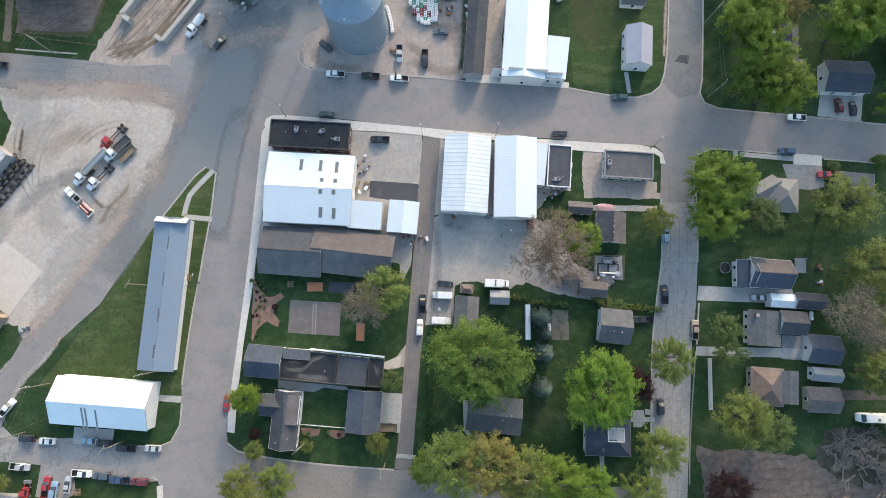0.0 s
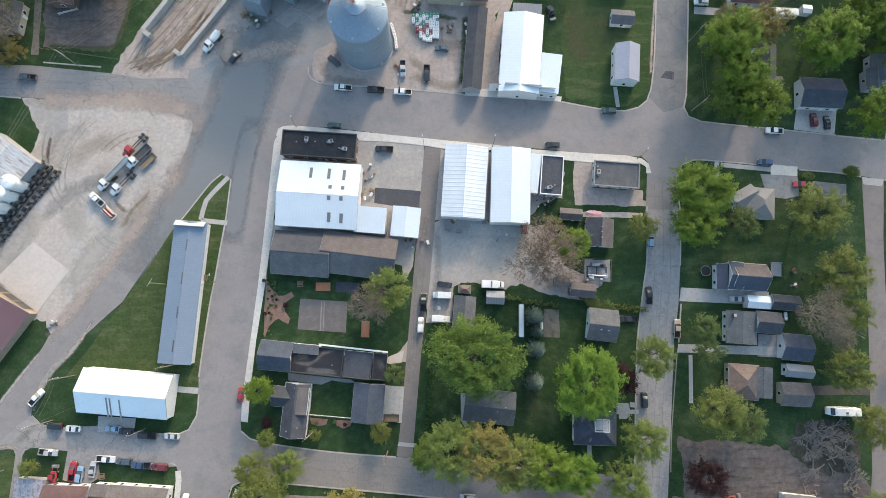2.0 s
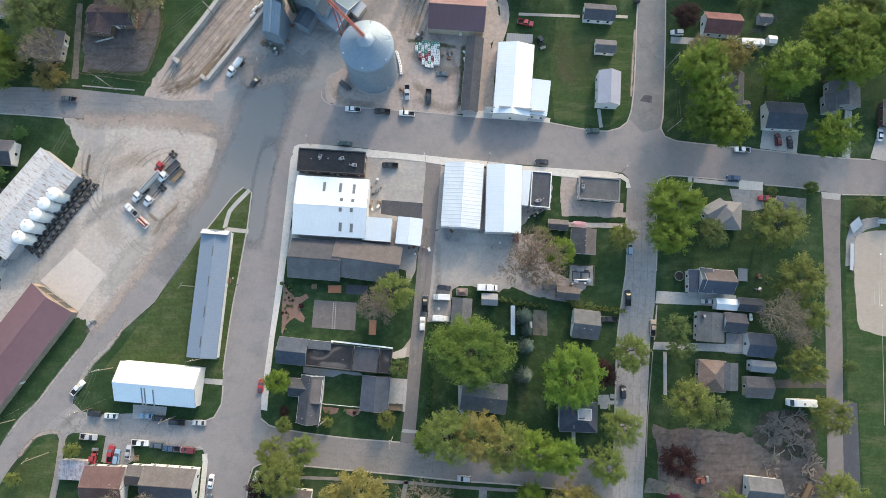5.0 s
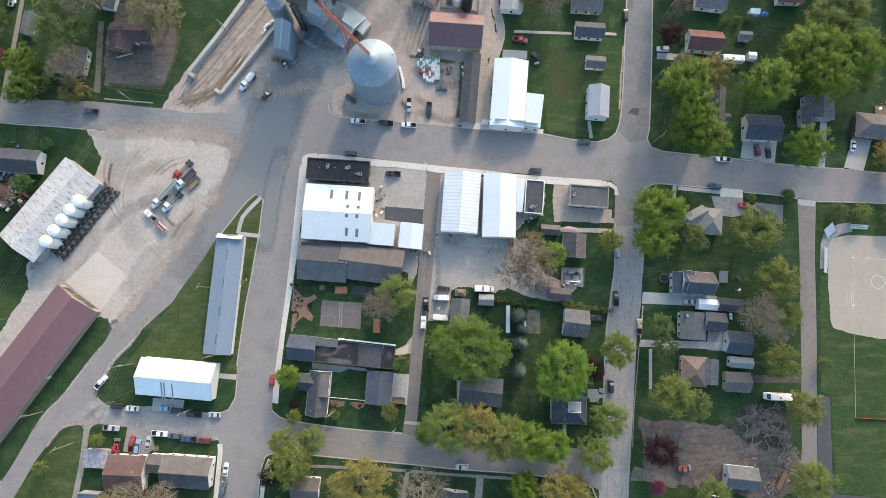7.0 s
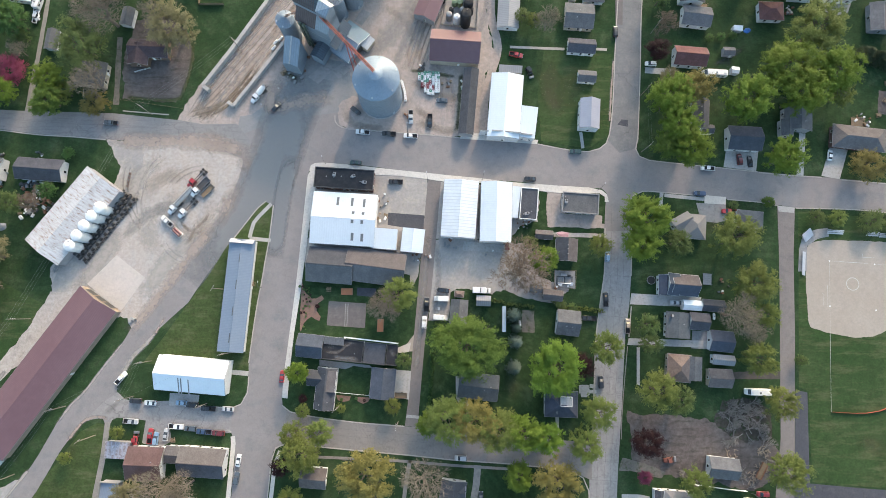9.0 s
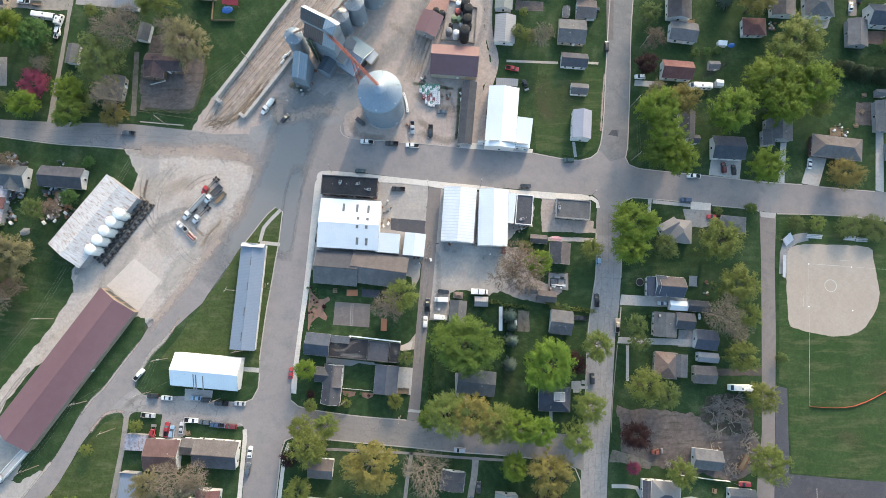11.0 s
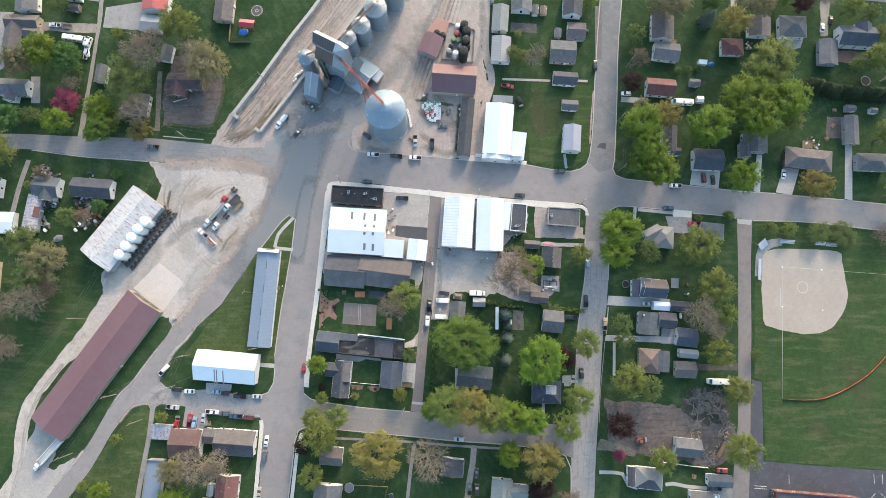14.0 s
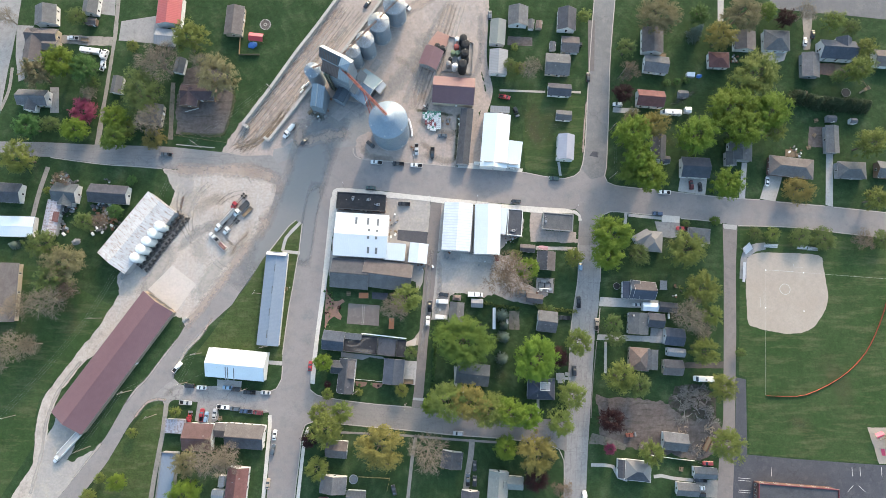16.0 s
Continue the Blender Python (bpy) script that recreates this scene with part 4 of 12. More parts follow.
def tree(x, y, width, height, kind, bush=False):
    tree_count[0] += 1
    if not bush and width > 5:
        x, y, height = x * (1 - 0.0008 * height), y * (1 - 0.0008 * height), height * 1.28
    forms = FORMS[kind]
    wood, leaves = forms[tree_count[0] % len(forms)]
    name = "shrub" if bush else "tree"
    th = thing(name, x, y, tree_count[0] * 77 % 360, ("low rounded shrub, " if bush else "") + TREE_WORDS[kind], name)
    rnd = random.Random(tree_count[0])
    th.scale = (width * rnd.uniform(0.95, 1.05), width * rnd.uniform(0.95, 1.05), height)
    for nm, me in (("trunk", wood), ("crown", leaves)):
        ob = new(nm, me)
        ob.parent = th
    return th


def hedge(pts, w, h, kind, label):
    """A clipped hedge of leaf clumps along a line."""
    line = smooth_line(pts, 0.8)
    rnd = random.Random(len(line))
    c = [(p[0] + rnd.uniform(-w, w) * 0.4, p[1] + rnd.uniform(-w, w) * 0.4, h * rnd.uniform(0.35, 0.9)) for p in line for _ in range(4)]
    th = new("hedge")
    tagged(th, label, "hedge")
    ob = new("foliage", leaf_mesh("foliage", c, LEAF[kind], 26, 0.16, 0.45, len(c)))
    ob.parent = th
    b = Build()
    for p in line[::2]:
        b.rod((p[0], p[1], 0), (p[0], p[1], h * 0.8), 0.04, 0.02, 5)
    tagged(part("stem", b, BARK, th), kind="stuff")
    return th


def tar_joints(pts, width, step, long_lines, label):
    """Dark tarred joints across and along a concrete street."""
    th = new("road_joint")
    tagged(th, label, "road joint", kind="structure")
    line = smooth_line(pts, step)
    rnd = random.Random(len(line))
    for i in range(1, len(line) - 1):
        a, b, c = Vector(line[i - 1]).to_2d(), Vector(line[i]).to_2d(), Vector(line[i + 1]).to_2d()
        d = (c - a).normalized()
        n = Vector((-d.y, d.x))
        prev = None
        bb = Build()
        k = max(3, int(width / 1.6))
        for j in range(k + 1):
            p = b + n * (-width / 2 + width * j / k) + d * rnd.uniform(-0.12, 0.12)
            if prev is not None:
                bb.prism([tuple(prev - d * 0.035), tuple(p - d * 0.035), tuple(p + d * 0.035), tuple(prev + d * 0.035)], 0.0, ROAD_TOP)
            prev = p
        part("joint", bb, TAR, th)
    for off in long_lines:
        bb = Build()
        prev = None
        for i in range(len(line) - 1):
            a, b = Vector(line[i]).to_2d(), Vector(line[i + 1]).to_2d()
            d = (b - a).normalized()
            n = Vector((-d.y, d.x))
            for f in (0, 0.5):
                p = a.lerp(b, f) + n * (off + rnd.uniform(-0.15, 0.15))
                if prev is not None:
                    m = (p - prev).normalized()
                    m = Vector((-m.y, m.x)) * 0.035
                    bb.prism([tuple(prev - m), tuple(p - m), tuple(p + m), tuple(prev + m)], 0.0, ROAD_TOP)
                prev = p
        part("joint", bb, TAR, th)
    return th


ROAD_TOP = 0.086
TAR = plain("road_tar", (0.135, 0.131, 0.129), 0.85)


def false_front(x, y, turn, w, h, label):
    """A stepped wall that stands before a gable."""
    th = thing("false_front", x, y, turn, label, "wall")
    part("front_wall", Build().box(0, 0, 0, w, 0.3, h * 0.8).box(0, 0, h * 0.8, w * 0.55, 0.3, h * 0.2), WALLS["white"], th)
    part("coping", Build().box(0, 0, h, w * 0.55 + 0.1, 0.4, 0.08).box(-w * 0.39, 0, h * 0.8, w * 0.22, 0.4, 0.08).box(w * 0.39, 0, h * 0.8, w * 0.22, 0.4, 0.08), GUTTER, th)
    for k in (-0.35, -0.12, 0.12, 0.35):
        fr = part("window", Build().box(w * k, -0.14, 1.0, 1.5, 0.1, 1.5), GUTTER, th)
        part("pane", Build().box(w * k, -0.18, 1.1, 1.3, 0.06, 1.3), GLASS, fr)
    part("sign_bar", Build().box(-w * 0.1, -0.18, h * 0.72, w * 0.25, 0.06, 0.5), PAINTS["grey"], th)
    return th


def veil_mat(name, base, other, strength, lo=1.3, hi=2.2, rough_=1.0):
    """A thin film of dust, wear or shadow tone: thick along the middle of its strip, broken up and fading to the edges.
    """
    m = bpy.data.materials.new(name)
    m.use_nodes = True
    n, ln = m.node_tree.nodes, m.node_tree.links
    b = n["Principled BSDF"]
    b.inputs["Roughness"].default_value, b.inputs["Specular IOR Level"].default_value = 0.95, 0.1
    geo = n.new("ShaderNodeNewGeometry")
    cover = n.new("ShaderNodeAttribute")
    cover.attribute_name = "cover"
    total = cover.outputs["Fac"]
    for scale, gain in ((0.09, 1.3), (0.7, 1.0)):
        tex = n.new("ShaderNodeTexNoise")
        tex.inputs["Scale"].default_value, tex.inputs["Detail"].default_value, tex.inputs["Roughness"].default_value = scale, 6.0, 0.7
        ln.new(geo.outputs["Position"], tex.inputs["Vector"])
        add = n.new("ShaderNodeMath")
        add.operation = "MULTIPLY_ADD"
        add.inputs[1].default_value = gain * rough_
        ln.new(tex.outputs["Fac"], add.inputs[0])
        ln.new(total, add.inputs[2])
        total = add.outputs[0]
    lay = n.new("ShaderNodeMapRange")
    lay.inputs["From Min"].default_value, lay.inputs["From Max"].default_value = lo, hi
    lay.inputs["To Min"].default_value, lay.inputs["To Max"].default_value = 0.0, strength
    ln.new(total, lay.inputs["Value"])
    x = n.new("ShaderNodeMix")
    x.data_type = "RGBA"
    x.inputs[6].default_value, x.inputs[7].default_value = (*base, 1), (*other, 1)
    ln.new(tex.outputs["Fac"], x.inputs[0])
    ln.new(x.outputs[2], b.inputs["Base Color"])
    clear = n.new("ShaderNodeBsdfTransparent")
    s = n.new("ShaderNodeMixShader")
    ln.new(lay.outputs["Result"], s.inputs[0])
    ln.new(clear.outputs[0], s.inputs[1])
    ln.new(b.outputs[0], s.inputs[2])
    ln.new(s.outputs[0], n["Material Output"].inputs["Surface"])
    return m


# slate: cool asphalt tone with the elevator's cast shadow put into its colour
VEILS = dict(slate=veil_mat("blue_grey_shade_film", (0.180, 0.187, 0.193), (0.218, 0.221, 0.223), 0.85, 0.42, 1.15, 0.42), dirt=veil_mat("wet_brown_dirt_film", (0.20, 0.155, 0.115), (0.26, 0.205, 0.155), 0.6), tan=veil_mat("tan_dust_film", (0.396, 0.324, 0.278), (0.352, 0.296, 0.258), 0.7), pale=veil_mat("pale_dust_film", (0.40, 0.375, 0.34), (0.36, 0.33, 0.30), 0.7),
             grey=veil_mat("grey_wear_film", (0.25, 0.243, 0.235), (0.28, 0.27, 0.26), 0.5), brown=veil_mat("brown_dirt_film", (0.27, 0.22, 0.175), (0.30, 0.25, 0.20), 0.4),
             dark=veil_mat("dark_grime_film", (0.10, 0.095, 0.09), (0.14, 0.13, 0.12), 0.45), weeds=veil_mat("thin_weeds", (0.05, 0.075, 0.03), (0.09, 0.095, 0.05), 0.75),
             silt=veil_mat("dried_silt_film", (0.24, 0.215, 0.195), (0.19, 0.175, 0.16), 0.45), straw=veil_mat("thin_dry_grass", (0.12, 0.115, 0.068), (0.10, 0.107, 0.056), 0.32))


def veil(pts, width, kind, z, label):
    """A film of dust, dirt, wear or shadow tone lying along a line on the ground."""
    line = smooth_line(pts, 2.0)
    rnd = random.Random(len(pts) * 7 + int(width * 10))
    rows, v, f, cov = 6, [], [], []
    for i, q in enumerate(line):
        a, c = Vector(line[max(i - 1, 0)]).to_2d(), Vector(line[min(i + 1, len(line) - 1)]).to_2d()
        d = (c - a).normalized()
        wide = width * (1 if kind == "slate" else rnd.uniform(0.8, 1.2))
        ends = min(1.0, 2.0 * min(i, len(line) - 1 - i) / max(2.0, width))
        for j in range(rows + 1):
            u = j / rows * 2 - 1
            v.append((q[0] - d.y * u * wide / 2, q[1] + d.x * u * wide / 2, z))
            cov.append((1 - u * u) * ends)
    for i in range(len(line) - 1):
        for j in range(rows):
            k = i * (rows + 1) + j
            f.append((k, k + 1, k + rows + 2, k + rows + 1)[::-1])
    me = bpy.data.meshes.new("dust_shade_film")
    me.from_pydata(v, [], f)
    me.attributes.new("cover", "FLOAT", "POINT").data.foreach_set("value", cov)
    me.materials.append(VEILS[kind])
    return tagged(new("dust_shade_film", me), label, "dirt", kind="stuff")


# ---- ground ----
ground = part("ground", Build().poly([(-1500, -1500, 0), (1500, -1500, 0), (1500, 1500, 0), (-1500, 1500, 0)]), GRASS)
tagged(ground, "wide lawn and rough grass round the town", "ground", kind="structure")
sheet("gravel_yard", [(-135.5, 68.1), (-104.6, 68.2), (-75.5, 63.2), (-73.3, 55.6), (-83.8, 29.3), (-96.5, 10.3), (-113.6, -11.5), (-118.4, -9.9), (-122.0, -3.6), (-133.2, -3.6), (-146.1, -9.4), (-156.2, -16.8), (-163.0, -13.6), (-151.0, 3.6), (-153.2, 15.6), (-145.9, 26.5), (-130.9, 48.0), (-128.9, 59.7)], 0.020, GRAVEL, "dusty tan gravel yard with wheel tracks", "ground")
sheet("gravel_yard", [(-134.9, 67.6), (-121.2, 68.7), (-119.3, 59.7), (-127.8, 40.2), (-139.1, 14.3), (-147.6, 4.3), (-153.5, 3.4), (-149.5, 21.1), (-134.7, 43.0), (-128.1, 55.5)], 0.032, GRAVEL_GREY, "grey crushed stone strip beside the tank shed", "ground")
sheet("elevator_yard", [(-109.1, 74.4), (-100.1, 89.6), (-86.9, 107.1), (-62.6, 141.4), (-51.5, 156.6), (-40.3, 169.0), (26.2, 169.3), (22.5, 144.7), (20.1, 123.7), (23.3, 106.0), (19.9, 97.2), (18.3, 69.6), (-38.5, 72.9), (-42.8, 79.2), (-42.1, 85.5), (-49.9, 87.7), (-71.9, 79.1), (-82.6, 68.2), (-96.4, 69.6)], 0.024, DIRT, "packed tan dirt yard of the grain elevator", "ground")
sheet("elevator_apron", [(-57.3, 105.7), (-39.0, 101.4), (-31.8, 86.9), (-38.2, 85.5), (-41.4, 79.7), (-40.2, 73.7), (-52.2, 68.3), (-65.8, 59.8), (-76.6, 55.6), (-82.6, 66.0), (-81.7, 78.2), (-76.1, 79.8), (-68.7, 85.5), (-62.7, 92.5), (-60.0, 95.7)], 0.036, APRON, "dusty grey asphalt apron before the elevator", "pavement")
sheet("main_street", [(-38.5, 72.9), (-21.9, 71.8), (-2.5, 70.7), (19.7, 69.0), (40.5, 67.4), (53.4, 64.6), (61.2, 64.0), (65.9, 65.5), (69.3, 68.6), (82.1, 69.8), (80.6, 65.8), (81.9, 62.1), (86.0, 60.4), (117.1, 57.1), (143.0, 54.6), (160.3, 53.3), (192.2, 50.2), (226.2, 46.7), (225.0, 34.1), (197.4, 37.1), (171.8, 40.2), (144.6, 40.9), (129.9, 43.1), (108.5, 45.1), (91.8, 47.0), (82.7, 47.5), (78.3, 45.6), (76.9, 30.1), (66.3, 30.1), (67.9, 46.7), (66.0, 48.6), (49.2, 49.4), (33.3, 51.3), (17.1, 52.4), (-4.9, 53.8), (-21.7, 56.8), (-38.2, 58.8)], 0.060, ROAD, "weathered brown-grey asphalt main street", "road")
sheet("crossing", [(-96.5, 71.0), (-82.6, 69.9), (-66.3, 76.8), (-49.7, 79.1), (-41.7, 80.3), (-40.8, 75.2), (-37.1, 72.9), (-36.9, 58.5), (-49.2, 59.0), (-52.0, 57.6), (-53.0, 54.2), (-59.6, 34.8), (-70.4, 34.8), (-66.8, 41.7), (-67.7, 43.1), (-69.6, 43.4), (-74.7, 38.9), (-81.1, 29.3), (-88.8, 32.0), (-85.4, 40.8), (-81.4, 50.8), (-79.5, 59.2), (-82.4, 64.9), (-87.5, 67.4), (-96.4, 68.2)], 0.056, ROAD, "wide brown-grey asphalt street crossing", "road")
sheet("top_street", [(160.2, 176.1), (168.7, 156.3), (172.2, 152.7), (184.5, 151.2), (208.4, 149.1), (227.0, 147.1), (247.6, 145.0), (250.9, 176.5)], 0.060, ROAD_DARK, "grey worn concrete street", "road")
sheet("far_street", [(-241.4, 168.0), (-212.2, 168.2), (-212.2, 155.9), (-213.1, 140.8), (-214.2, 128.8), (-215.5, 118.4), (-217.0, 99.4), (-218.5, 80.7), (-232.3, 80.7)], 0.058, SLAB, "pale worn concrete street", "road")
sheet("drive", [(184.8, 151.5), (189.7, 150.9), (188.2, 138.7), (187.0, 130.9), (183.2, 130.9), (184.2, 139.3)], 0.070, LANE, "gravel driveway beside a house", "driveway")
sheet("drive", [(141.9, 163.6), (145.1, 163.6), (143.8, 145.8), (140.9, 145.8)], 0.070, CONCRETE, "narrow concrete driveway", "driveway")
sheet("north_street", [(69.3, 68.6), (71.7, 82.9), (74.0, 112.0), (76.5, 138.9), (79.4, 166.4), (90.5, 166.5), (89.0, 157.2), (85.6, 126.9), (83.7, 97.4), (81.6, 69.8), (80.0, 65.2), (73.9, 63.5)], 0.064, ROAD_SIDE, "grey cracked concrete side street", "road")
sheet("east_street", [(66.3, 31.2), (66.1, 15.6), (64.5, 5.9), (61.9, -10.3), (60.6, -27.9), (59.7, -42.9), (58.1, -54.9), (57.6, -64.8), (56.7, -89.8), (66.5, -89.9), (68.3, -65.0), (71.0, -37.0), (73.4, -10.3), (75.4, 1.1), (76.6, 13.2), (77.2, 29.5), (77.2, 31.2)], 0.064, SLAB, "pale grey cracked concrete street", "road")
sheet("west_street", [(-66.6, 41.7), (-67.6, 29.4), (-67.9, 26.6), (-69.0, 19.3), (-70.2, 10.2), (-71.6, 1.2), (-72.6, -7.7), (-73.5, -16.4), (-73.9, -20.9), (-74.0, -32.6), (-76.2, -36.7), (-79.9, -38.0), (-79.5, -47.0), (-78.1, -50.5), (-77.6, -57.4), (-78.3, -65.7), (-78.9, -89.7), (-66.1, -89.7), (-65.8, -81.3), (-64.5, -67.9), (-63.3, -54.3), (-59.7, -51.6), (-57.1, -51.0), (-57.5, -40.1), (-60.2, -37.2), (-60.5, -34.4), (-59.9, -27.9), (-57.5, -10.9), (-55.6, 7.7), (-54.4, 23.9), (-53.4, 40.3), (-52.7, 54.8), (-59.9, 45.9)], 0.064, ROAD, "worn brown-grey asphalt street", "road")
sheet("south_street", [(-58.5, -39.0), (-49.5, -41.3), (-31.9, -43.7), (-8.2, -45.2), (18.8, -47.8), (59.0, -51.1), (58.6, -65.0), (55.0, -63.5), (50.3, -61.2), (27.1, -58.7), (5.9, -57.2), (-11.6, -55.4), (-31.7, -53.6), (-49.3, -51.8), (-59.8, -51.0)], 0.068, SOUTH_SLAB, "grey concrete street with tarred joints", "road")
sheet("parking_street", [(-79.1, -37.8), (-89.1, -37.5), (-103.6, -35.2), (-117.0, -35.7), (-121.1, -34.5), (-123.9, -32.0), (-128.6, -35.4), (-134.0, -40.6), (-135.2, -42.9), (-133.3, -42.3), (-130.5, -41.8), (-128.7, -42.1), (-127.9, -43.8), (-125.9, -43.8), (-125.2, -42.4), (-123.5, -41.6), (-120.5, -41.6), (-112.4, -42.6), (-113.3, -51.0), (-106.2, -52.8), (-102.1, -50.3), (-103.1, -45.2), (-83.4, -47.5), (-79.2, -47.2)], 0.056, ROAD_PALE, "pale patched concrete street lined with parked cars", "road")
sheet("diagonal_road", [(-78.6, 34.8), (-82.4, 27.7), (-91.3, 14.4), (-98.8, 2.3), (-110.3, -8.6), (-113.9, -13.7), (-118.7, -18.2), (-122.2, -24.5), (-124.2, -28.8), (-124.3, -32.2), (-129.0, -38.0), (-134.0, -42.3), (-136.9, -43.6), (-140.4, -48.5), (-144.3, -54.1), (-148.0, -61.4), (-151.9, -68.6), (-156.4, -75.1), (-166.0, -88.0), (-168.5, -92.0), (-181.3, -92.0), (-177.0, -88.5), (-171.2, -82.2), (-167.4, -77.0), (-162.3, -69.8), (-157.8, -63.8), (-154.6, -59.5), (-150.7, -52.2), (-146.3, -43.6), (-141.7, -37.0), (-137.4, -33.2), (-130.7, -23.2), (-123.6, -13.7), (-120.6, -8.1), (-114.6, -1.7), (-102.1, 15.7), (-89.5, 34.8), (-84.3, 41.7)], 0.052, ROAD, "worn asphalt road with dusty edges", "road")
sheet("west_end_street", [(-224.2, 82.1), (-193.8, 81.6), (-171.6, 80.5), (-132.8, 79.5), (-106.4, 76.7), (-96.7, 75.0), (-82.8, 75.3), (-77.1, 68.3), (-78.1, 59.8), (-93.5, 66.5), (-104.6, 67.6), (-132.2, 68.4), (-165.4, 70.9), (-190.4, 74.2), (-223.5, 75.3)], 0.062, STREET_WORN, "grey patched asphalt street", "road")
sheet("road_edge", [(75.0, 146.0), (78.4, 146.0), (77.2, 119.0), (74.3, 119.0)], 0.0685, COURT, "darker worn strip along the side street", "road")
sheet("patio", [(-193.8, 109.7), (-189.4, 109.7), (-188.4, 96.6), (-192.6, 96.6)], 0.070, SLAB, "grey concrete patio beside a white house", "patio")
sheet("brush_ground", [(110.0, -34.8), (118.6, -34.0), (128.8, -38.6), (129.4, -50.0), (124.5, -52.6), (116.8, -51.6), (110.2, -48.5), (106.6, -44.0)], 0.030, BRUSH_SOIL, "dark weedy soil under cut branches", "ground")
sheet("lane", [(-169.6, 80.0), (-168.4, 92.3), (-166.4, 111.2), (-164.4, 138.0), (-164.2, 162.2), (-162.1, 162.3), (-162.5, 138.0), (-164.2, 117.1), (-165.8, 96.7), (-166.6, 79.4)], 0.044, LANE, "narrow pale gravel lane", "lane")
sheet("alley", [(-4.4, 53.8), (0.9, 52.9), (-1.0, 29.4), (-2.9, 7.7), (-5.5, -13.5), (-7.7, -39.6), (-8.2, -45.2), (-13.0, -44.7), (-12.0, -37.0), (-10.0, -13.5), (-8.2, 7.7), (-6.4, 29.4)], 0.064, LANE_PAVED, "narrow paved alley between back yards", "road")
sheet("east_lane", [(137.2, 41.8), (144.3, 40.9), (142.3, 21.4), (140.5, -10.3), (138.2, -39.6), (136.3, -65.1), (134.0, -89.9), (126.5, -89.9), (128.7, -70.1), (132.0, -49.8), (134.6, -10.3), (136.5, 21.4)], 0.064, LANE_PAVED, "worn gravelly lane beside the ball field", "road")
sheet("lane_apron", [(137.2, 41.8), (144.3, 40.9), (143.6, 38.7), (137.6, 39.3)], 0.078, CONCRETE, "pale concrete apron at the lane mouth", "pavement")
sheet("school_lot", [(139.2, -31.3), (143.7, -32.3), (142.0, -66.3), (162.3, -68.1), (183.1, -69.6), (214.4, -71.7), (212.6, -90.0), (133.7, -89.9), (136.3, -65.1)], 0.068, ASPHALT_DARK, "dark asphalt school lot with faded markings", "parking lot")
sheet("ball_field", [(145.6, 39.3), (216.1, 33.9), (230.3, 33.0), (219.6, -71.7), (183.2, -69.1), (143.1, -65.8), (144.2, -31.8), (140.6, -30.3)], 0.016, FIELD, "mown green outfield with faint stripes", "lawn")
sheet("infield", [(147.2, 21.4), (147.3, 23.7), (147.5, 24.3), (147.9, 24.7), (148.6, 25.7), (149.7, 26.5), (151.7, 27.2), (154.9, 27.6), (159.1, 27.7), (164.0, 27.7), (170.4, 27.5), (177.6, 27.2), (182.8, 26.4), (184.6, 25.1), (184.5, 23.5), (184.3, 21.5), (184.7, 18.9), (185.0, 16.0), (185.3, 13.3), (185.5, 11.1), (185.7, 9.1), (185.6, 7.1), (185.2, 4.9), (184.6, 2.6), (183.7, 0.4), (182.5, -1.9), (181.1, -4.1), (179.6, -6.0), (178.2, -7.5), (176.7, -8.6), (174.8, -9.5), (172.3, -10.3), (169.4, -10.8), (166.6, -11.1), (163.9, -11.1), (161.3, -10.8), (158.6, -10.3), (155.3, -9.6), (152.0, -8.7), (149.3, -7.9), (147.8, -7.5), (147.0, -7.1), (146.5, -6.1), (146.1, -4.1), (146.1, -1.4), (146.2, 2.5), (146.5, 8.6), (146.8, 15.9)], 0.045, INFIELD, "bare sandy softball infield", "ball field")
sheet("play_pit", [(199.0, -54.2), (216.1, -54.2), (214.5, -70.7), (203.0, -70.4), (200.5, -60.1)], 0.045, INFIELD, "sandy play pit with a timber border", "play area")
sheet("loading_pad", [(-128.0, 21.1), (-116.2, 12.2), (-124.8, -0.9), (-138.8, 9.7)], 0.085, PAD, "square pale concrete loading pad", "pavement")
sheet("yard_ground", [(-49.7, 55.6), (-38.2, 55.7), (-21.7, 53.7), (-5.2, 51.0), (-5.9, 29.4), (-9.1, 21.2), (-11.0, 13.1), (-21.2, 13.6), (-52.8, 15.8), (-53.8, 21.2)], 0.026, GRAVEL_GREY, "grey dusty ground between the workshop buildings", "yard")
sheet("yard_ground", [(1.7, 51.0), (16.8, 49.9), (33.3, 48.3), (40.2, 47.2), (39.8, 35.0), (33.1, 32.8), (28.9, 29.5), (27.5, 26.2), (1.7, 28.9)], 0.026, GRAVEL_GREY, "grey dusty ground round the store sheds", "yard")
sheet("work_yard", [(-24.4, 55.7), (-4.6, 52.9), (-5.7, 37.7), (-5.9, 31.6), (-21.4, 29.4), (-22.4, 45.9)], 0.050, GRAVEL_GREY, "dusty grey concrete work yard", "pavement")
sheet("work_yard", [(-20.4, 38.5), (-5.9, 37.4), (-6.2, 31.3), (-11.9, 32.1), (-20.6, 33.5)], 0.070, ASPHALT_DARK, "dark asphalt patch in the work yard", "pavement")
sheet("store_yard", [(1.7, 29.4), (27.5, 26.7), (31.5, 21.3), (34.1, 13.1), (27.3, 7.8), (19.2, 5.6), (13.8, 7.7), (4.4, 7.2), (-3.7, 7.7), (-2.4, 26.7)], 0.050, GRAVEL_GREY, "pale dusty gravel yard behind the store sheds", "yard")
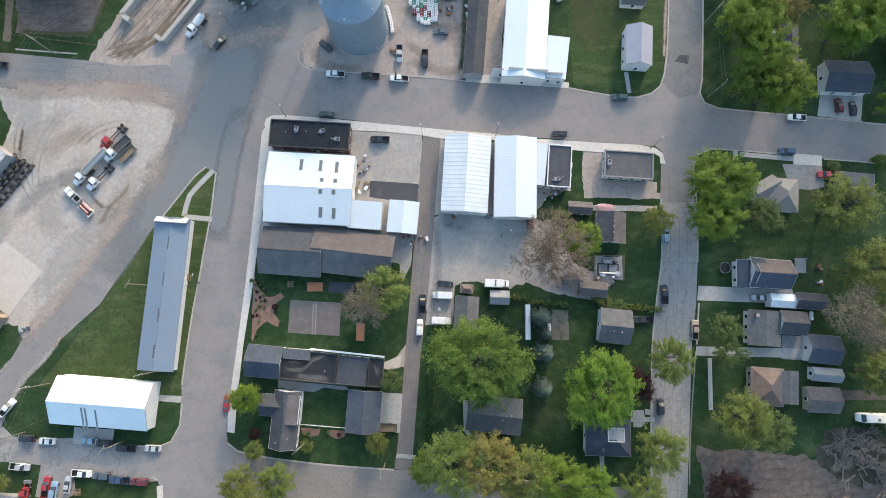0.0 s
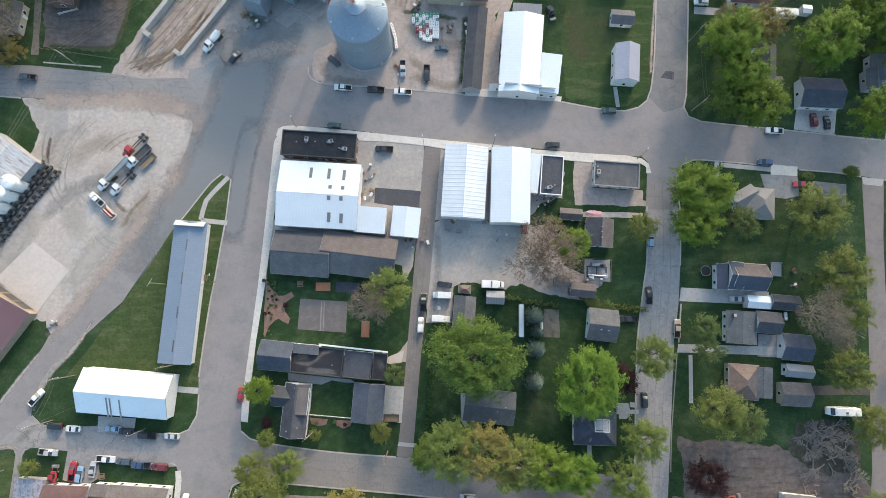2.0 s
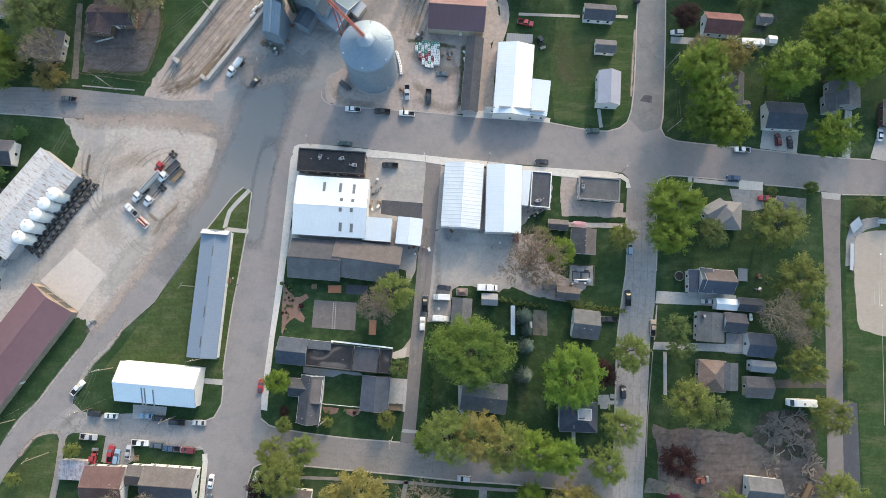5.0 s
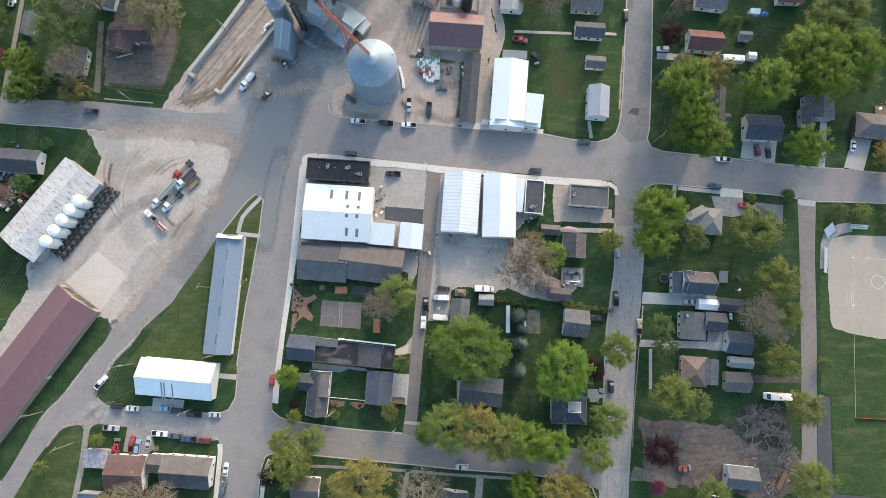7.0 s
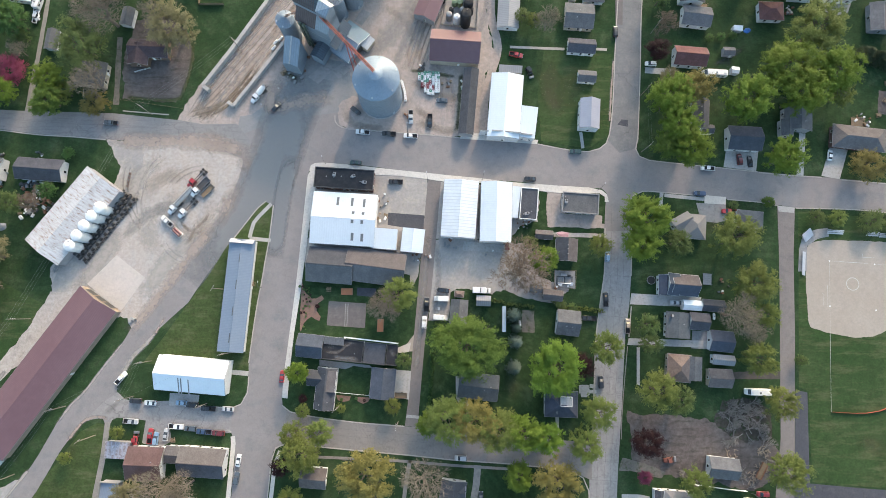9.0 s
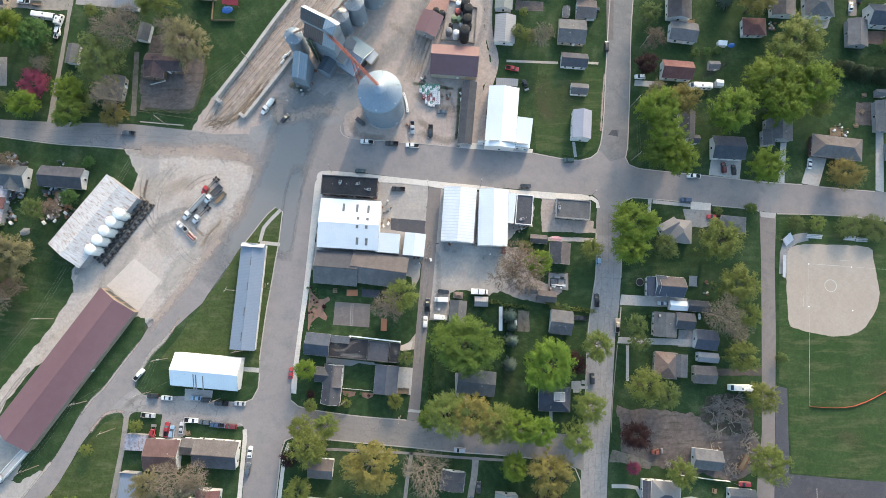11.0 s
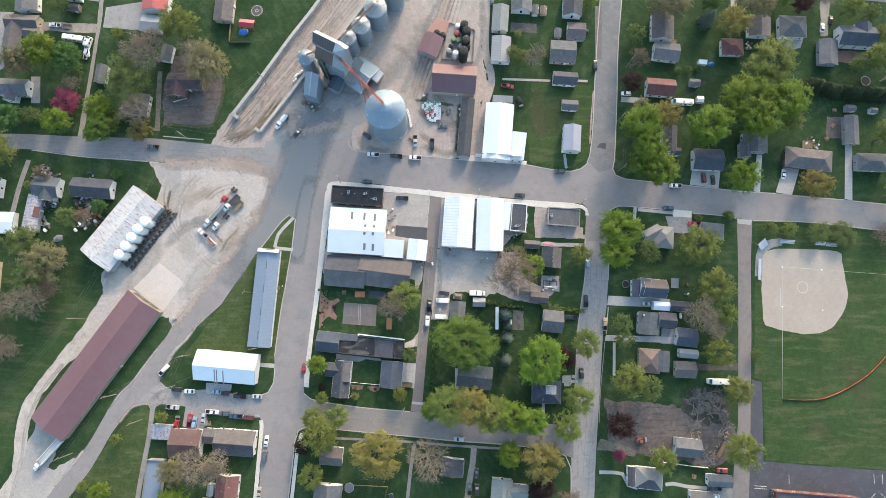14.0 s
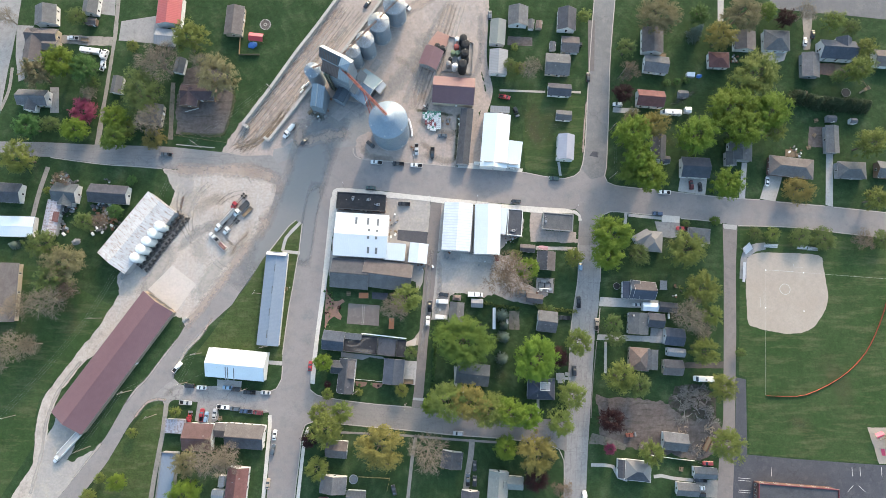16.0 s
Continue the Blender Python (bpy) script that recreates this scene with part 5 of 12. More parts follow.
sheet("store_yard", [(27.5, 26.7), (37.0, 25.4), (39.6, 13.2), (51.6, 7.8), (46.1, 2.4), (32.7, 5.1), (24.6, 7.8), (26.4, 18.6)], 0.044, DIRT, "tan dirt edge of the store yard", "yard")
sheet("yard_strip", [(-6.4, 29.4), (-8.3, 13.1), (-10.9, 7.7), (-12.4, 21.2), (-12.9, 23.4), (-9.1, 23.4)], 0.054, GRAVEL_GREY, "pale worn gravel beside the alley", "yard")
sheet("parking_bay", [(-3.7, 7.7), (4.4, 7.2), (3.9, -4.6), (-4.2, -4.6)], 0.056, GRAVEL_GREY, "pale gravel parking bay", "yard")
sheet("yard_slab", [(9.9, 27.0), (24.8, 25.4), (28.9, 25.4), (25.6, 22.4), (9.6, 23.2)], 0.090, CONCRETE, "pale concrete slab behind the white sheds", "pavement")
sheet("corner_lot", [(43.7, 47.6), (49.8, 47.0), (49.3, 37.4), (64.4, 36.6), (64.6, 34.4), (67.2, 34.0), (67.4, 32.3), (44.0, 32.8), (43.4, 38.0)], 0.050, DIRT, "tan gravel lot round a small shop", "yard")
sheet("corner_lot", [(48.9, 38.4), (65.8, 37.4), (65.6, 33.4), (48.7, 34.2)], 0.046, DIRT, "tan gravel strip behind a small office", "yard")
sheet("mud_lane", [(46.1, 30.6), (65.7, 30.1), (65.1, 28.4), (46.1, 28.9)], 0.050, GRAVEL, "two-wheeled dirt track", "lane")
sheet("bare_garden", [(-130.7, 99.7), (-129.7, 111.4), (-126.2, 119.6), (-114.3, 122.6), (-105.5, 115.9), (-101.8, 103.3), (-104.5, 89.6), (-108.2, 84.4), (-129.9, 85.8)], 0.040, SOIL, "bare dark tilled garden soil", "garden")
sheet("yard_track", [(-134.1, 112.3), (-131.9, 112.3), (-131.5, 83.2), (-133.7, 83.2)], 0.030, LANE_MUD, "muddy two-wheel track", "lane")
sheet("cleared_lot", [(73.0, -39.6), (76.2, -40.4), (82.8, -40.8), (93.7, -40.9), (104.5, -42.2), (107.6, -44.7), (112.3, -48.7), (117.2, -50.4), (127.9, -51.3), (131.1, -54.9), (127.9, -65.1), (120.4, -68.8), (97.0, -65.0), (85.4, -62.5), (74.2, -60.5), (74.0, -49.8)], 0.034, SOIL, "cleared lot of churned brown soil", "ground")
sheet("lot_track", [(70.6, -56.9), (79.0, -58.5), (86.7, -62.0), (85.3, -64.3), (73.6, -61.5), (68.9, -61.5)], 0.048, LANE_MUD, "muddy track into the cleared lot", "lane")
sheet("drive_soil", [(113.5, -24.5), (134.1, -24.0), (133.9, -27.1), (113.9, -27.1)], 0.044, MUD, "dark muddy driveway", "driveway")
sheet("gravel_lane", [(-156.7, -5.0), (-164.0, -12.0), (-172.0, -23.0), (-182.7, -38.2), (-184.7, -41.9), (-186.0, -49.2), (-186.3, -56.5), (-186.3, -65.0), (-186.1, -69.8), (-188.7, -74.5), (-192.9, -81.7), (-197.0, -90.5), (-186.5, -90.5), (-184.5, -80.0), (-182.5, -70.0), (-180.8, -58.0), (-180.2, -48.5), (-178.3, -43.0), (-175.5, -36.5), (-168.5, -27.0), (-160.0, -15.5), (-153.0, -8.5)], 0.050, TRACK, "pale sandy gravel lane round the barn", "lane")
sheet("gravel_strip", [(-152.6, 6.5), (-156.8, -0.6), (-160.9, -7.7), (-164.7, -12.8), (-170.3, -21.6), (-173.3, -26.2), (-156.2, -19.3), (-149.4, -9.4), (-142.5, 0.4), (-137.4, 7.8)], 0.048, GRAVEL, "tan gravel strip along the storage barn", "yard")
sheet("meadow", [(-220.5, 18.3), (-193.9, 21.0), (-177.1, 12.9), (-153.5, 0.9), (-164.3, -14.1), (-179.9, -33.1), (-185.8, -40.8), (-187.1, -49.7), (-186.5, -62.3), (-199.8, -85.1), (-208.8, -96.8)], 0.010, FIELD, "wide mown grass meadow", "lawn")
sheet("meadow", [(-85.0, 24.0), (-82.2, 27.6), (-78.6, 32.5), (-72.9, 40.2), (-69.8, 42.9), (-66.8, 41.2), (-67.6, 29.4), (-67.9, 26.6), (-69.0, 19.3), (-70.2, 10.2), (-71.6, 1.2), (-72.6, -7.7), (-73.5, -16.4), (-73.9, -20.9), (-73.8, -24.0), (-110.9, -21.4), (-114.9, -20.9), (-107.5, -11.0), (-91.2, 13.0)], 0.120, MEADOW, "mown green lawn strip", "lawn")
sheet("meadow", [(-130.7, -43.4), (-125.4, -44.7), (-130.7, -85.2), (-163.6, -89.6), (-150.1, -64.9), (-137.0, -46.7)], 0.014, MEADOW, "mown green verge", "lawn")
sheet("meadow", [(43.9, 107.5), (72.1, 106.1), (69.7, 71.4), (61.2, 65.2), (41.9, 68.5), (40.8, 88.6)], 0.010, FIELD, "open mown lawn", "lawn")
sheet("shed_apron", [(-177.0, -49.0), (-163.0, -54.0), (-166.5, -60.0), (-171.3, -68.6), (-168.0, -69.3), (-165.7, -67.4), (-160.9, -65.0), (-157.5, -63.4), (-163.5, -72.0), (-172.2, -83.4), (-178.0, -90.5), (-188.0, -90.5), (-185.5, -82.1), (-184.2, -72.2), (-182.0, -60.2)], 0.046, GRAVEL_GREY, "pale grey gravel apron at the barn end", "yard")
sheet("silo_apron", [(-42.4, 76.3), (-42.5, 79.2), (-40.4, 84.6), (-36.0, 86.9), (-12.2, 82.7), (-12.2, 79.2), (-14.1, 72.7), (-21.9, 72.1), (-33.0, 72.6), (-39.1, 73.5), (-41.3, 74.6)], 0.050, DIRT, "dirt apron round the silo foot", "yard")
band("lane_north", [(23.3, 163.1), (22.5, 144.7), (21.8, 123.7), (24.5, 108.9), (21.6, 97.2), (18.7, 85.6), (18.3, 69.9)], 3.40, 0.044, DIRT, "tan dirt lane between barns", "lane", 0.30)
sheet("pavement", [(-52.6, 55.9), (-52.0, 58.0), (-50.3, 58.9), (-47.2, 59.1), (-36.9, 58.3), (-26.6, 57.2), (-16.3, 56.0), (-5.1, 54.9), (4.3, 53.9), (16.3, 52.8), (30.0, 51.1), (38.6, 50.5), (48.9, 49.7), (60.9, 49.0), (66.0, 48.0), (68.0, 46.3), (68.8, 43.1), (67.1, 43.1), (67.2, 45.2), (65.1, 46.6), (48.8, 46.7), (39.0, 47.7), (30.0, 48.3), (16.3, 50.9), (1.7, 51.3), (-5.1, 52.4), (-16.2, 53.6), (-26.2, 54.1), (-30.0, 54.0), (-50.5, 55.4), (-51.5, 53.6)], 0.155, SIDEWALK, "pale concrete pavement before the shops", "pavement")
sheet("pavement", [(-51.9, 56.2), (-49.1, 54.2), (-51.9, 34.8), (-53.2, 21.2), (-54.5, 7.7), (-56.7, -9.6), (-57.9, -24.0), (-58.4, -34.4), (-60.4, -34.1), (-60.4, -27.9), (-58.6, -10.9), (-56.7, 7.7), (-55.4, 23.9), (-54.2, 40.3), (-53.2, 53.7)], 0.160, SIDEWALK, "pale concrete pavement along the corner block", "pavement")
sheet("pavement", [(18.3, 71.6), (40.5, 68.8), (40.2, 67.1), (8.6, 69.3), (9.2, 71.3)], 0.150, SIDEWALK, "concrete pavement before the white hall", "pavement")
sheet("bleacher_pad", [(143.7, 15.0), (144.8, 24.2), (147.0, 30.4), (152.8, 32.1), (157.1, 32.6), (157.3, 29.2), (152.5, 28.1), (148.1, 25.2), (147.1, 15.0)], 0.070, SLAB, "pale concrete pad under the bleachers", "pavement")
sheet("ramp", [(-54.3, 95.5), (-46.9, 102.0), (-43.2, 99.3), (-50.0, 92.4)], 0.100, SLAB, "grey concrete ramp at the elevator foot", "pavement")
sheet("ramp", [(-44.6, 98.2), (-38.8, 102.6), (-35.3, 99.7), (-41.7, 94.7)], 0.104, SLAB, "grey concrete ramp at the elevator foot", "pavement")
sheet("ramp", [(-35.7, 120.2), (-32.4, 125.3), (-28.7, 123.5), (-32.5, 117.9)], 0.100, SLAB, "grey concrete ramp behind the drive shed", "pavement")
sheet("drive", [(116.3, -77.1), (129.3, -77.8), (128.3, -85.5), (118.4, -85.0), (119.0, -79.6)], 0.050, LANE, "worn gravel drive between two garages", "driveway")
sheet("patio", [(100.0, -8.4), (107.5, -8.9), (106.6, -15.7), (99.2, -15.3)], 0.080, SLAB, "grey concrete patio behind a house", "patio")
sheet("drive", [(107.9, 46.0), (116.5, 45.2), (116.2, 42.1), (107.6, 42.6)], 0.094, SIDEWALK, "white concrete driveway mouth", "driveway")
sheet("drive", [(104.2, 42.8), (107.6, 42.6), (116.2, 42.1), (116.4, 35.6), (112.0, 34.6), (105.9, 35.4)], 0.090, SLAB, "pale concrete double driveway", "driveway")
sheet("drive", [(76.4, 6.2), (104.2, 4.6), (104.0, 0.6), (75.7, 1.9)], 0.090, CONCRETE, "pale concrete driveway", "driveway")
sheet("drive", [(74.7, -11.4), (107.4, -12.4), (106.7, -15.1), (74.1, -14.0)], 0.090, CONCRETE, "pale concrete driveway", "driveway")
sheet("drive", [(118.2, 67.3), (131.2, 65.9), (129.5, 56.0), (116.3, 57.7)], 0.090, CONCRETE, "pale concrete double driveway", "driveway")
sheet("drive", [(160.7, 66.5), (168.1, 65.4), (163.6, 52.7), (156.2, 54.1)], 0.090, CONCRETE, "pale concrete driveway", "driveway")
sheet("drive", [(190.6, 77.4), (193.9, 76.9), (191.6, 50.2), (188.1, 51.1)], 0.090, CONCRETE, "narrow pale concrete driveway", "driveway")
sheet("drive", [(148.5, 72.2), (151.0, 71.9), (148.8, 54.1), (146.0, 54.6)], 0.088, CONCRETE, "narrow pale concrete driveway", "driveway")
sheet("drive", [(86.0, 100.3), (98.7, 99.5), (98.0, 96.9), (85.7, 97.7)], 0.088, CONCRETE, "concrete driveway beside the lawn", "driveway")
sheet("drive", [(-17.6, -23.5), (-10.7, -24.0), (-11.5, -34.9), (-17.5, -33.9)], 0.090, CONCRETE, "concrete drive before a garage", "driveway")
sheet("drive", [(-82.4, -20.9), (-73.6, -21.4), (-74.0, -25.9), (-82.5, -25.1)], 0.090, CONCRETE, "concrete drive from shed to street", "driveway")
sheet("drive", [(-103.8, -32.3), (-92.4, -33.1), (-92.8, -37.5), (-103.8, -37.0)], 0.090, CONCRETE, "pale concrete parking apron", "driveway")
sheet("drive", [(-213.2, 142.3), (-204.7, 142.0), (-207.0, 136.0), (-209.1, 128.8), (-206.7, 114.0), (-209.6, 112.6), (-212.3, 125.8)], 0.070, SLAB, "concrete drive beside a lawn", "driveway")
sheet("drive", [(-160.9, 144.6), (-142.6, 147.7), (-136.6, 142.6), (-141.7, 132.7), (-161.6, 134.4)], 0.050, SLAB, "pale gravel drive before a barn", "driveway")
sheet("drive", [(-191.5, 137.3), (-164.6, 136.2), (-164.8, 131.4), (-178.4, 131.9), (-191.2, 133.1)], 0.050, LANE, "worn gravel driveway", "driveway")
sheet("drive", [(-175.0, 162.2), (-164.7, 162.2), (-164.5, 147.6), (-171.7, 148.5)], 0.050, SLAB, "concrete driveway off the lane", "driveway")
sheet("play_court", [(-43.4, 3.1), (-28.6, 2.1), (-29.0, -7.5), (-44.0, -6.4)], 0.090, COURT, "grey square play surface in the lawn", "play area")
sheet("mulch_bed", [(-53.1, 6.6), (-50.2, 4.0), (-48.4, 4.0), (-46.3, 5.3), (-45.3, 3.9), (-47.5, 2.1), (-48.1, -0.5), (-46.4, -3.1), (-46.9, -4.7), (-48.7, -4.1), (-50.0, -3.1), (-51.3, -4.0), (-52.7, -5.6), (-54.1, -8.9), (-54.6, -8.0), (-54.2, 10.5)], 0.060, MULCH, "star-shaped bed of brown bark mulch", "garden bed")
sheet("mulch_bed", [(-39.7, -33.1), (-33.9, -33.6), (-34.5, -35.2), (-36.8, -35.8), (-38.9, -35.0)], 0.060, MULCH, "half-round bed of brown bark mulch", "garden bed")
sheet("mulch_bed", [(-32.3, -33.7), (-26.5, -34.2), (-27.2, -35.7), (-29.2, -36.5), (-31.3, -35.5)], 0.060, MULCH, "half-round bed of brown bark mulch", "garden bed")
sheet("patio", [(-32.3, 8.4), (-24.7, 8.0), (-25.3, 4.6), (-32.4, 5.3)], 0.060, ASPHALT_DARK, "dark paved patio behind the hall", "patio")
sheet("patio", [(-46.5, -19.7), (-40.3, -20.4), (-27.0, -21.8), (-26.0, -22.7), (-28.9, -22.7), (-33.0, -22.0), (-36.2, -23.3), (-39.4, -22.9), (-46.4, -21.9)], 0.060, SLAB, "curving grey patio along a long house", "patio")
sheet("drive_bend", [(-10.1, -10.4), (-8.2, -8.5), (-9.2, -16.5), (-11.9, -16.5), (-13.6, -15.2)], 0.058, INFIELD, "worn sandy drive turn-in", "driveway")
sheet("alley_edge", [(-1.9, 51.5), (3.1, 51.1), (1.9, 27.7), (-2.0, 27.7)], 0.054, GRAVEL_GREY, "grey dusty edge of the alley", "yard")
sheet("drive_bend", [(-16.1, -15.1), (-10.8, -13.0), (-11.6, -16.7), (-15.0, -17.2), (-17.7, -16.2)], 0.068, PAD, "worn sandy drive turn-in", "driveway")
sheet("garden_soil", [(34.2, 137.5), (46.5, 136.7), (46.4, 132.2), (33.8, 132.7)], 0.050, SOIL, "dark soil of a small kitchen garden", "garden")
sheet("garden_soil", [(183.2, 90.7), (190.5, 90.4), (189.1, 79.7), (181.9, 80.6)], 0.050, SOIL, "dark soil vegetable patch", "garden")
sheet("patio", [(191.0, 123.7), (199.5, 123.4), (198.4, 117.2), (190.5, 117.7)], 0.070, MULCH, "brown timber deck behind a house", "patio")
sheet("patio", [(162.8, 129.6), (174.8, 129.6), (173.3, 124.8), (168.1, 123.6), (162.0, 126.0)], 0.070, GRAVEL_GREY, "rounded grey stone patio", "patio")
sheet("equipment_slab", [(46.4, 15.3), (54.5, 15.1), (54.0, 8.0), (45.7, 8.6)], 0.090, GRAVEL_GREY, "fenced grey gravel equipment square", "pavement")
sheet("back_yard", [(33.0, -0.6), (37.9, -0.6), (37.6, -9.2), (32.6, -9.0)], 0.050, LANE_MUD, "worn bare earth back yard", "yard")
sheet("road_patch", [(73.4, 75.4), (75.2, 77.7), (78.0, 77.4), (77.6, 74.6)], 0.070, ASPHALT_DARK, "dark asphalt repair patch", "road")
band("footpath", [(-67.4, 42.0), (-72.1, 37.0), (-74.2, 34.3), (-75.6, 28.2)], 1.50, 0.136, CONCRETE, "narrow winding concrete footpath", "path", 0.30)
band("footpath", [(-75.6, 28.0), (-67.2, 27.1)], 1.50, 0.136, CONCRETE, "narrow concrete footpath", "path", 0.30)
band("footpath", [(58.2, 72.2), (58.9, 65.4)], 1.30, 0.082, CONCRETE, "narrow concrete footpath", "path", 0.30)
band("footpath", [(78.3, -14.8), (78.1, -20.0), (77.7, -29.4)], 1.20, 0.082, CONCRETE, "narrow concrete footpath", "path", 0.30)
sheet("patio", [(55.2, -29.3), (58.3, -29.3), (58.7, -31.5), (58.6, -33.1), (57.4, -34.0), (55.2, -34.0)], 0.086, CONCRETE, "pale concrete porch slab beside a house", "patio")
band("footpath", [(55.4, -29.4), (55.3, -32.6)], 1.60, 0.082, CONCRETE, "short concrete footpath to a porch", "path", 0.30, False)
band("footpath", [(55.4, -31.9), (61.4, -31.9)], 1.30, 0.083, CONCRETE, "short concrete footpath to the street", "path", 0.30, False)
band("footpath", [(45.8, -41.4), (45.7, -48.2)], 1.30, 0.082, CONCRETE, "narrow concrete footpath to a porch", "path", 0.30, False)
band("footpath", [(7.3, -26.0), (7.4, -34.4), (8.4, -35.9), (11.3, -36.0)], 1.40, 0.082, CONCRETE, "concrete path round a house corner", "path", 0.30, False)
band("footpath", [(11.3, -35.4), (11.2, -46.6)], 1.40, 0.083, CONCRETE, "concrete path from a house to the street", "path", 0.30, False)
band("footpath", [(58.7, -29.7), (60.9, -30.0)], 1.50, 0.082, CONCRETE, "narrow concrete footpath", "path", 0.30)
band("footpath", [(91.5, 45.9), (108.5, 44.2)], 1.50, 0.082, CONCRETE, "narrow concrete footpath", "path", 0.30)
band("footpath", [(69.7, -70.8), (79.8, -71.5), (82.2, -76.3), (86.1, -77.5)], 1.50, 0.082, CONCRETE, "narrow concrete footpath", "path", 0.30)
band("footpath", [(-78.8, -48.5), (-78.5, -51.3), (-79.5, -69.9), (-80.6, -89.7)], 1.70, 0.120, SIDEWALK, "pale concrete footpath", "path", 0.30)
band("footpath", [(-10.8, -57.4), (-12.3, -65.0), (-14.5, -85.3)], 1.50, 0.082, LANE, "mown two-wheel lane edge", "path", 0.30)
band("lane_tracks", [(14.9, -59.4), (14.4, -66.0), (12.6, -76.0), (11.6, -85.0)], 2.6, 0.050, LANE, "sandy two-wheel track between back yards", "lane", 0.30)
band("footpath", [(-49.2, -56.1), (-15.2, -57.7), (5.7, -59.4), (26.6, -60.7)], 1.00, 0.082, SOUTH_SLAB, "concrete footpath along the street", "path", 0.30)
band("footpath", [(-60.6, -54.0), (-62.2, -58.3), (-63.0, -66.0), (-64.6, -85.0), (-65.0, -89.7)], 1.50, 0.120, SIDEWALK, "concrete footpath along the street", "path", 0.30)
band("footpath", [(113.2, 40.1), (111.4, 37.3)], 1.50, 0.082, CONCRETE, "narrow concrete footpath", "path", 0.30)
band("footpath", [(90.4, 47.0), (89.2, 37.8)], 1.50, 0.082, CONCRETE, "narrow concrete footpath", "path", 0.30)
band("footpath", [(98.4, -76.0), (101.8, -75.6), (107.7, -76.8), (116.5, -77.6)], 1.50, 0.082, CONCRETE, "narrow concrete footpath", "path", 0.30)
band("footpath", [(-217.4, 97.7), (-214.0, 108.2), (-213.4, 119.9)], 1.50, 0.082, LANE, "narrow dirt footpath", "path", 0.30)
band("footpath", [(-191.3, 69.1), (-194.4, 56.8), (-196.5, 44.2)], 2.20, 0.082, LANE, "worn dirt footpath track", "path", 0.30)
band("footpath", [(29.6, 108.9), (52.4, 108.1)], 1.10, 0.082, KERB, "narrow concrete footpath along a lawn", "path", 0.30)
band("footpath", [(65.1, 108.2), (70.2, 107.9)], 1.10, 0.082, KERB, "narrow concrete footpath along a lawn", "path", 0.30)
band("footpath", [(-126.9, -43.2), (-127.7, -55.4), (-129.0, -65.0), (-130.3, -75.0), (-131.5, -86.0)], 2.10, 0.082, LANE, "dusty footpath beside a lawn", "path", 0.30)
band("kerb", [(-42.8, 78.9), (-42.7, 76.6), (-41.6, 74.9), (-39.3, 73.7), (-33.5, 72.9), (-21.3, 72.1), (-2.5, 70.7), (8.6, 69.6)], 0.42, 0.150, KERB, "weathered concrete kerb along the street", "kerb", 0.45)
band("kerb", [(40.4, 67.1), (53.4, 64.6), (61.2, 64.0), (65.6, 65.2), (68.5, 67.5), (70.0, 71.4), (71.7, 82.9), (74.0, 112.0), (76.5, 138.9), (79.1, 163.3)], 0.42, 0.150, KERB, "weathered concrete kerb along the street", "kerb", 0.45)
band("kerb", [(89.8, 163.4), (85.6, 126.9), (83.7, 97.4), (81.6, 69.8), (80.6, 65.2), (81.9, 62.1), (86.0, 60.4), (117.1, 57.1), (130.0, 55.7)], 0.42, 0.150, KERB, "weathered concrete kerb along the street", "kerb", 0.45)
band("kerb", [(130.6, 55.4), (143.0, 54.3), (156.2, 53.5)], 0.42, 0.150, KERB, "weathered concrete kerb along the street", "kerb", 0.45)
band("kerb", [(164.4, 52.4), (187.8, 50.5)], 0.42, 0.150, KERB, "weathered concrete kerb along the street", "kerb", 0.45)
band("kerb", [(192.2, 49.9), (226.2, 46.4)], 0.42, 0.150, KERB, "weathered concrete kerb along the street", "kerb", 0.45)
band("kerb", [(76.6, 13.2), (77.5, 29.5), (77.0, 41.7), (78.8, 45.8), (82.7, 47.5), (91.8, 47.0), (103.6, 45.9)], 0.42, 0.150, KERB, "weathered concrete kerb along the street", "kerb", 0.45)
band("kerb", [(117.0, 44.2), (129.9, 43.1), (136.9, 41.8)], 0.42, 0.150, KERB, "weathered concrete kerb along the street", "kerb", 0.45)
band("kerb", [(144.6, 40.7), (171.8, 39.9), (197.4, 36.9), (224.9, 33.9)], 0.42, 0.150, KERB, "weathered concrete kerb along the street", "kerb", 0.45)
band("kerb", [(76.2, 1.1), (74.8, -10.9)], 0.42, 0.150, KERB, "weathered concrete kerb along the street", "kerb", 0.45)
band("kerb", [(74.1, -14.6), (71.3, -37.0), (70.3, -49.8)], 0.30, 0.130, SOUTH_SLAB, "weathered concrete kerb along the street", "kerb", 0.45)
band("kerb", [(66.9, 32.3), (66.1, 15.6), (64.5, 5.9), (61.9, -10.3), (60.6, -27.9), (59.7, -42.9)], 0.42, 0.150, KERB, "weathered concrete kerb along the street", "kerb", 0.45)
band("kerb", [(-66.6, 41.4), (-67.6, 29.4), (-67.9, 26.6), (-69.0, 19.3), (-70.2, 10.2), (-71.6, 1.2), (-72.6, -7.7), (-73.5, -16.4), (-73.9, -20.9)], 0.42, 0.150, KERB, "weathered concrete kerb along the street", "kerb", 0.45)
band("kerb", [(-73.7, -26.1), (-74.0, -32.3), (-76.2, -36.5), (-79.9, -38.0), (-91.7, -37.0)], 0.42, 0.150, KERB, "weathered concrete kerb along the street", "kerb", 0.45)
band("kerb", [(-79.5, -47.0), (-80.9, -46.2), (-82.9, -47.0), (-101.8, -45.4)], 0.42, 0.150, KERB, "weathered concrete kerb along the street", "kerb", 0.45)
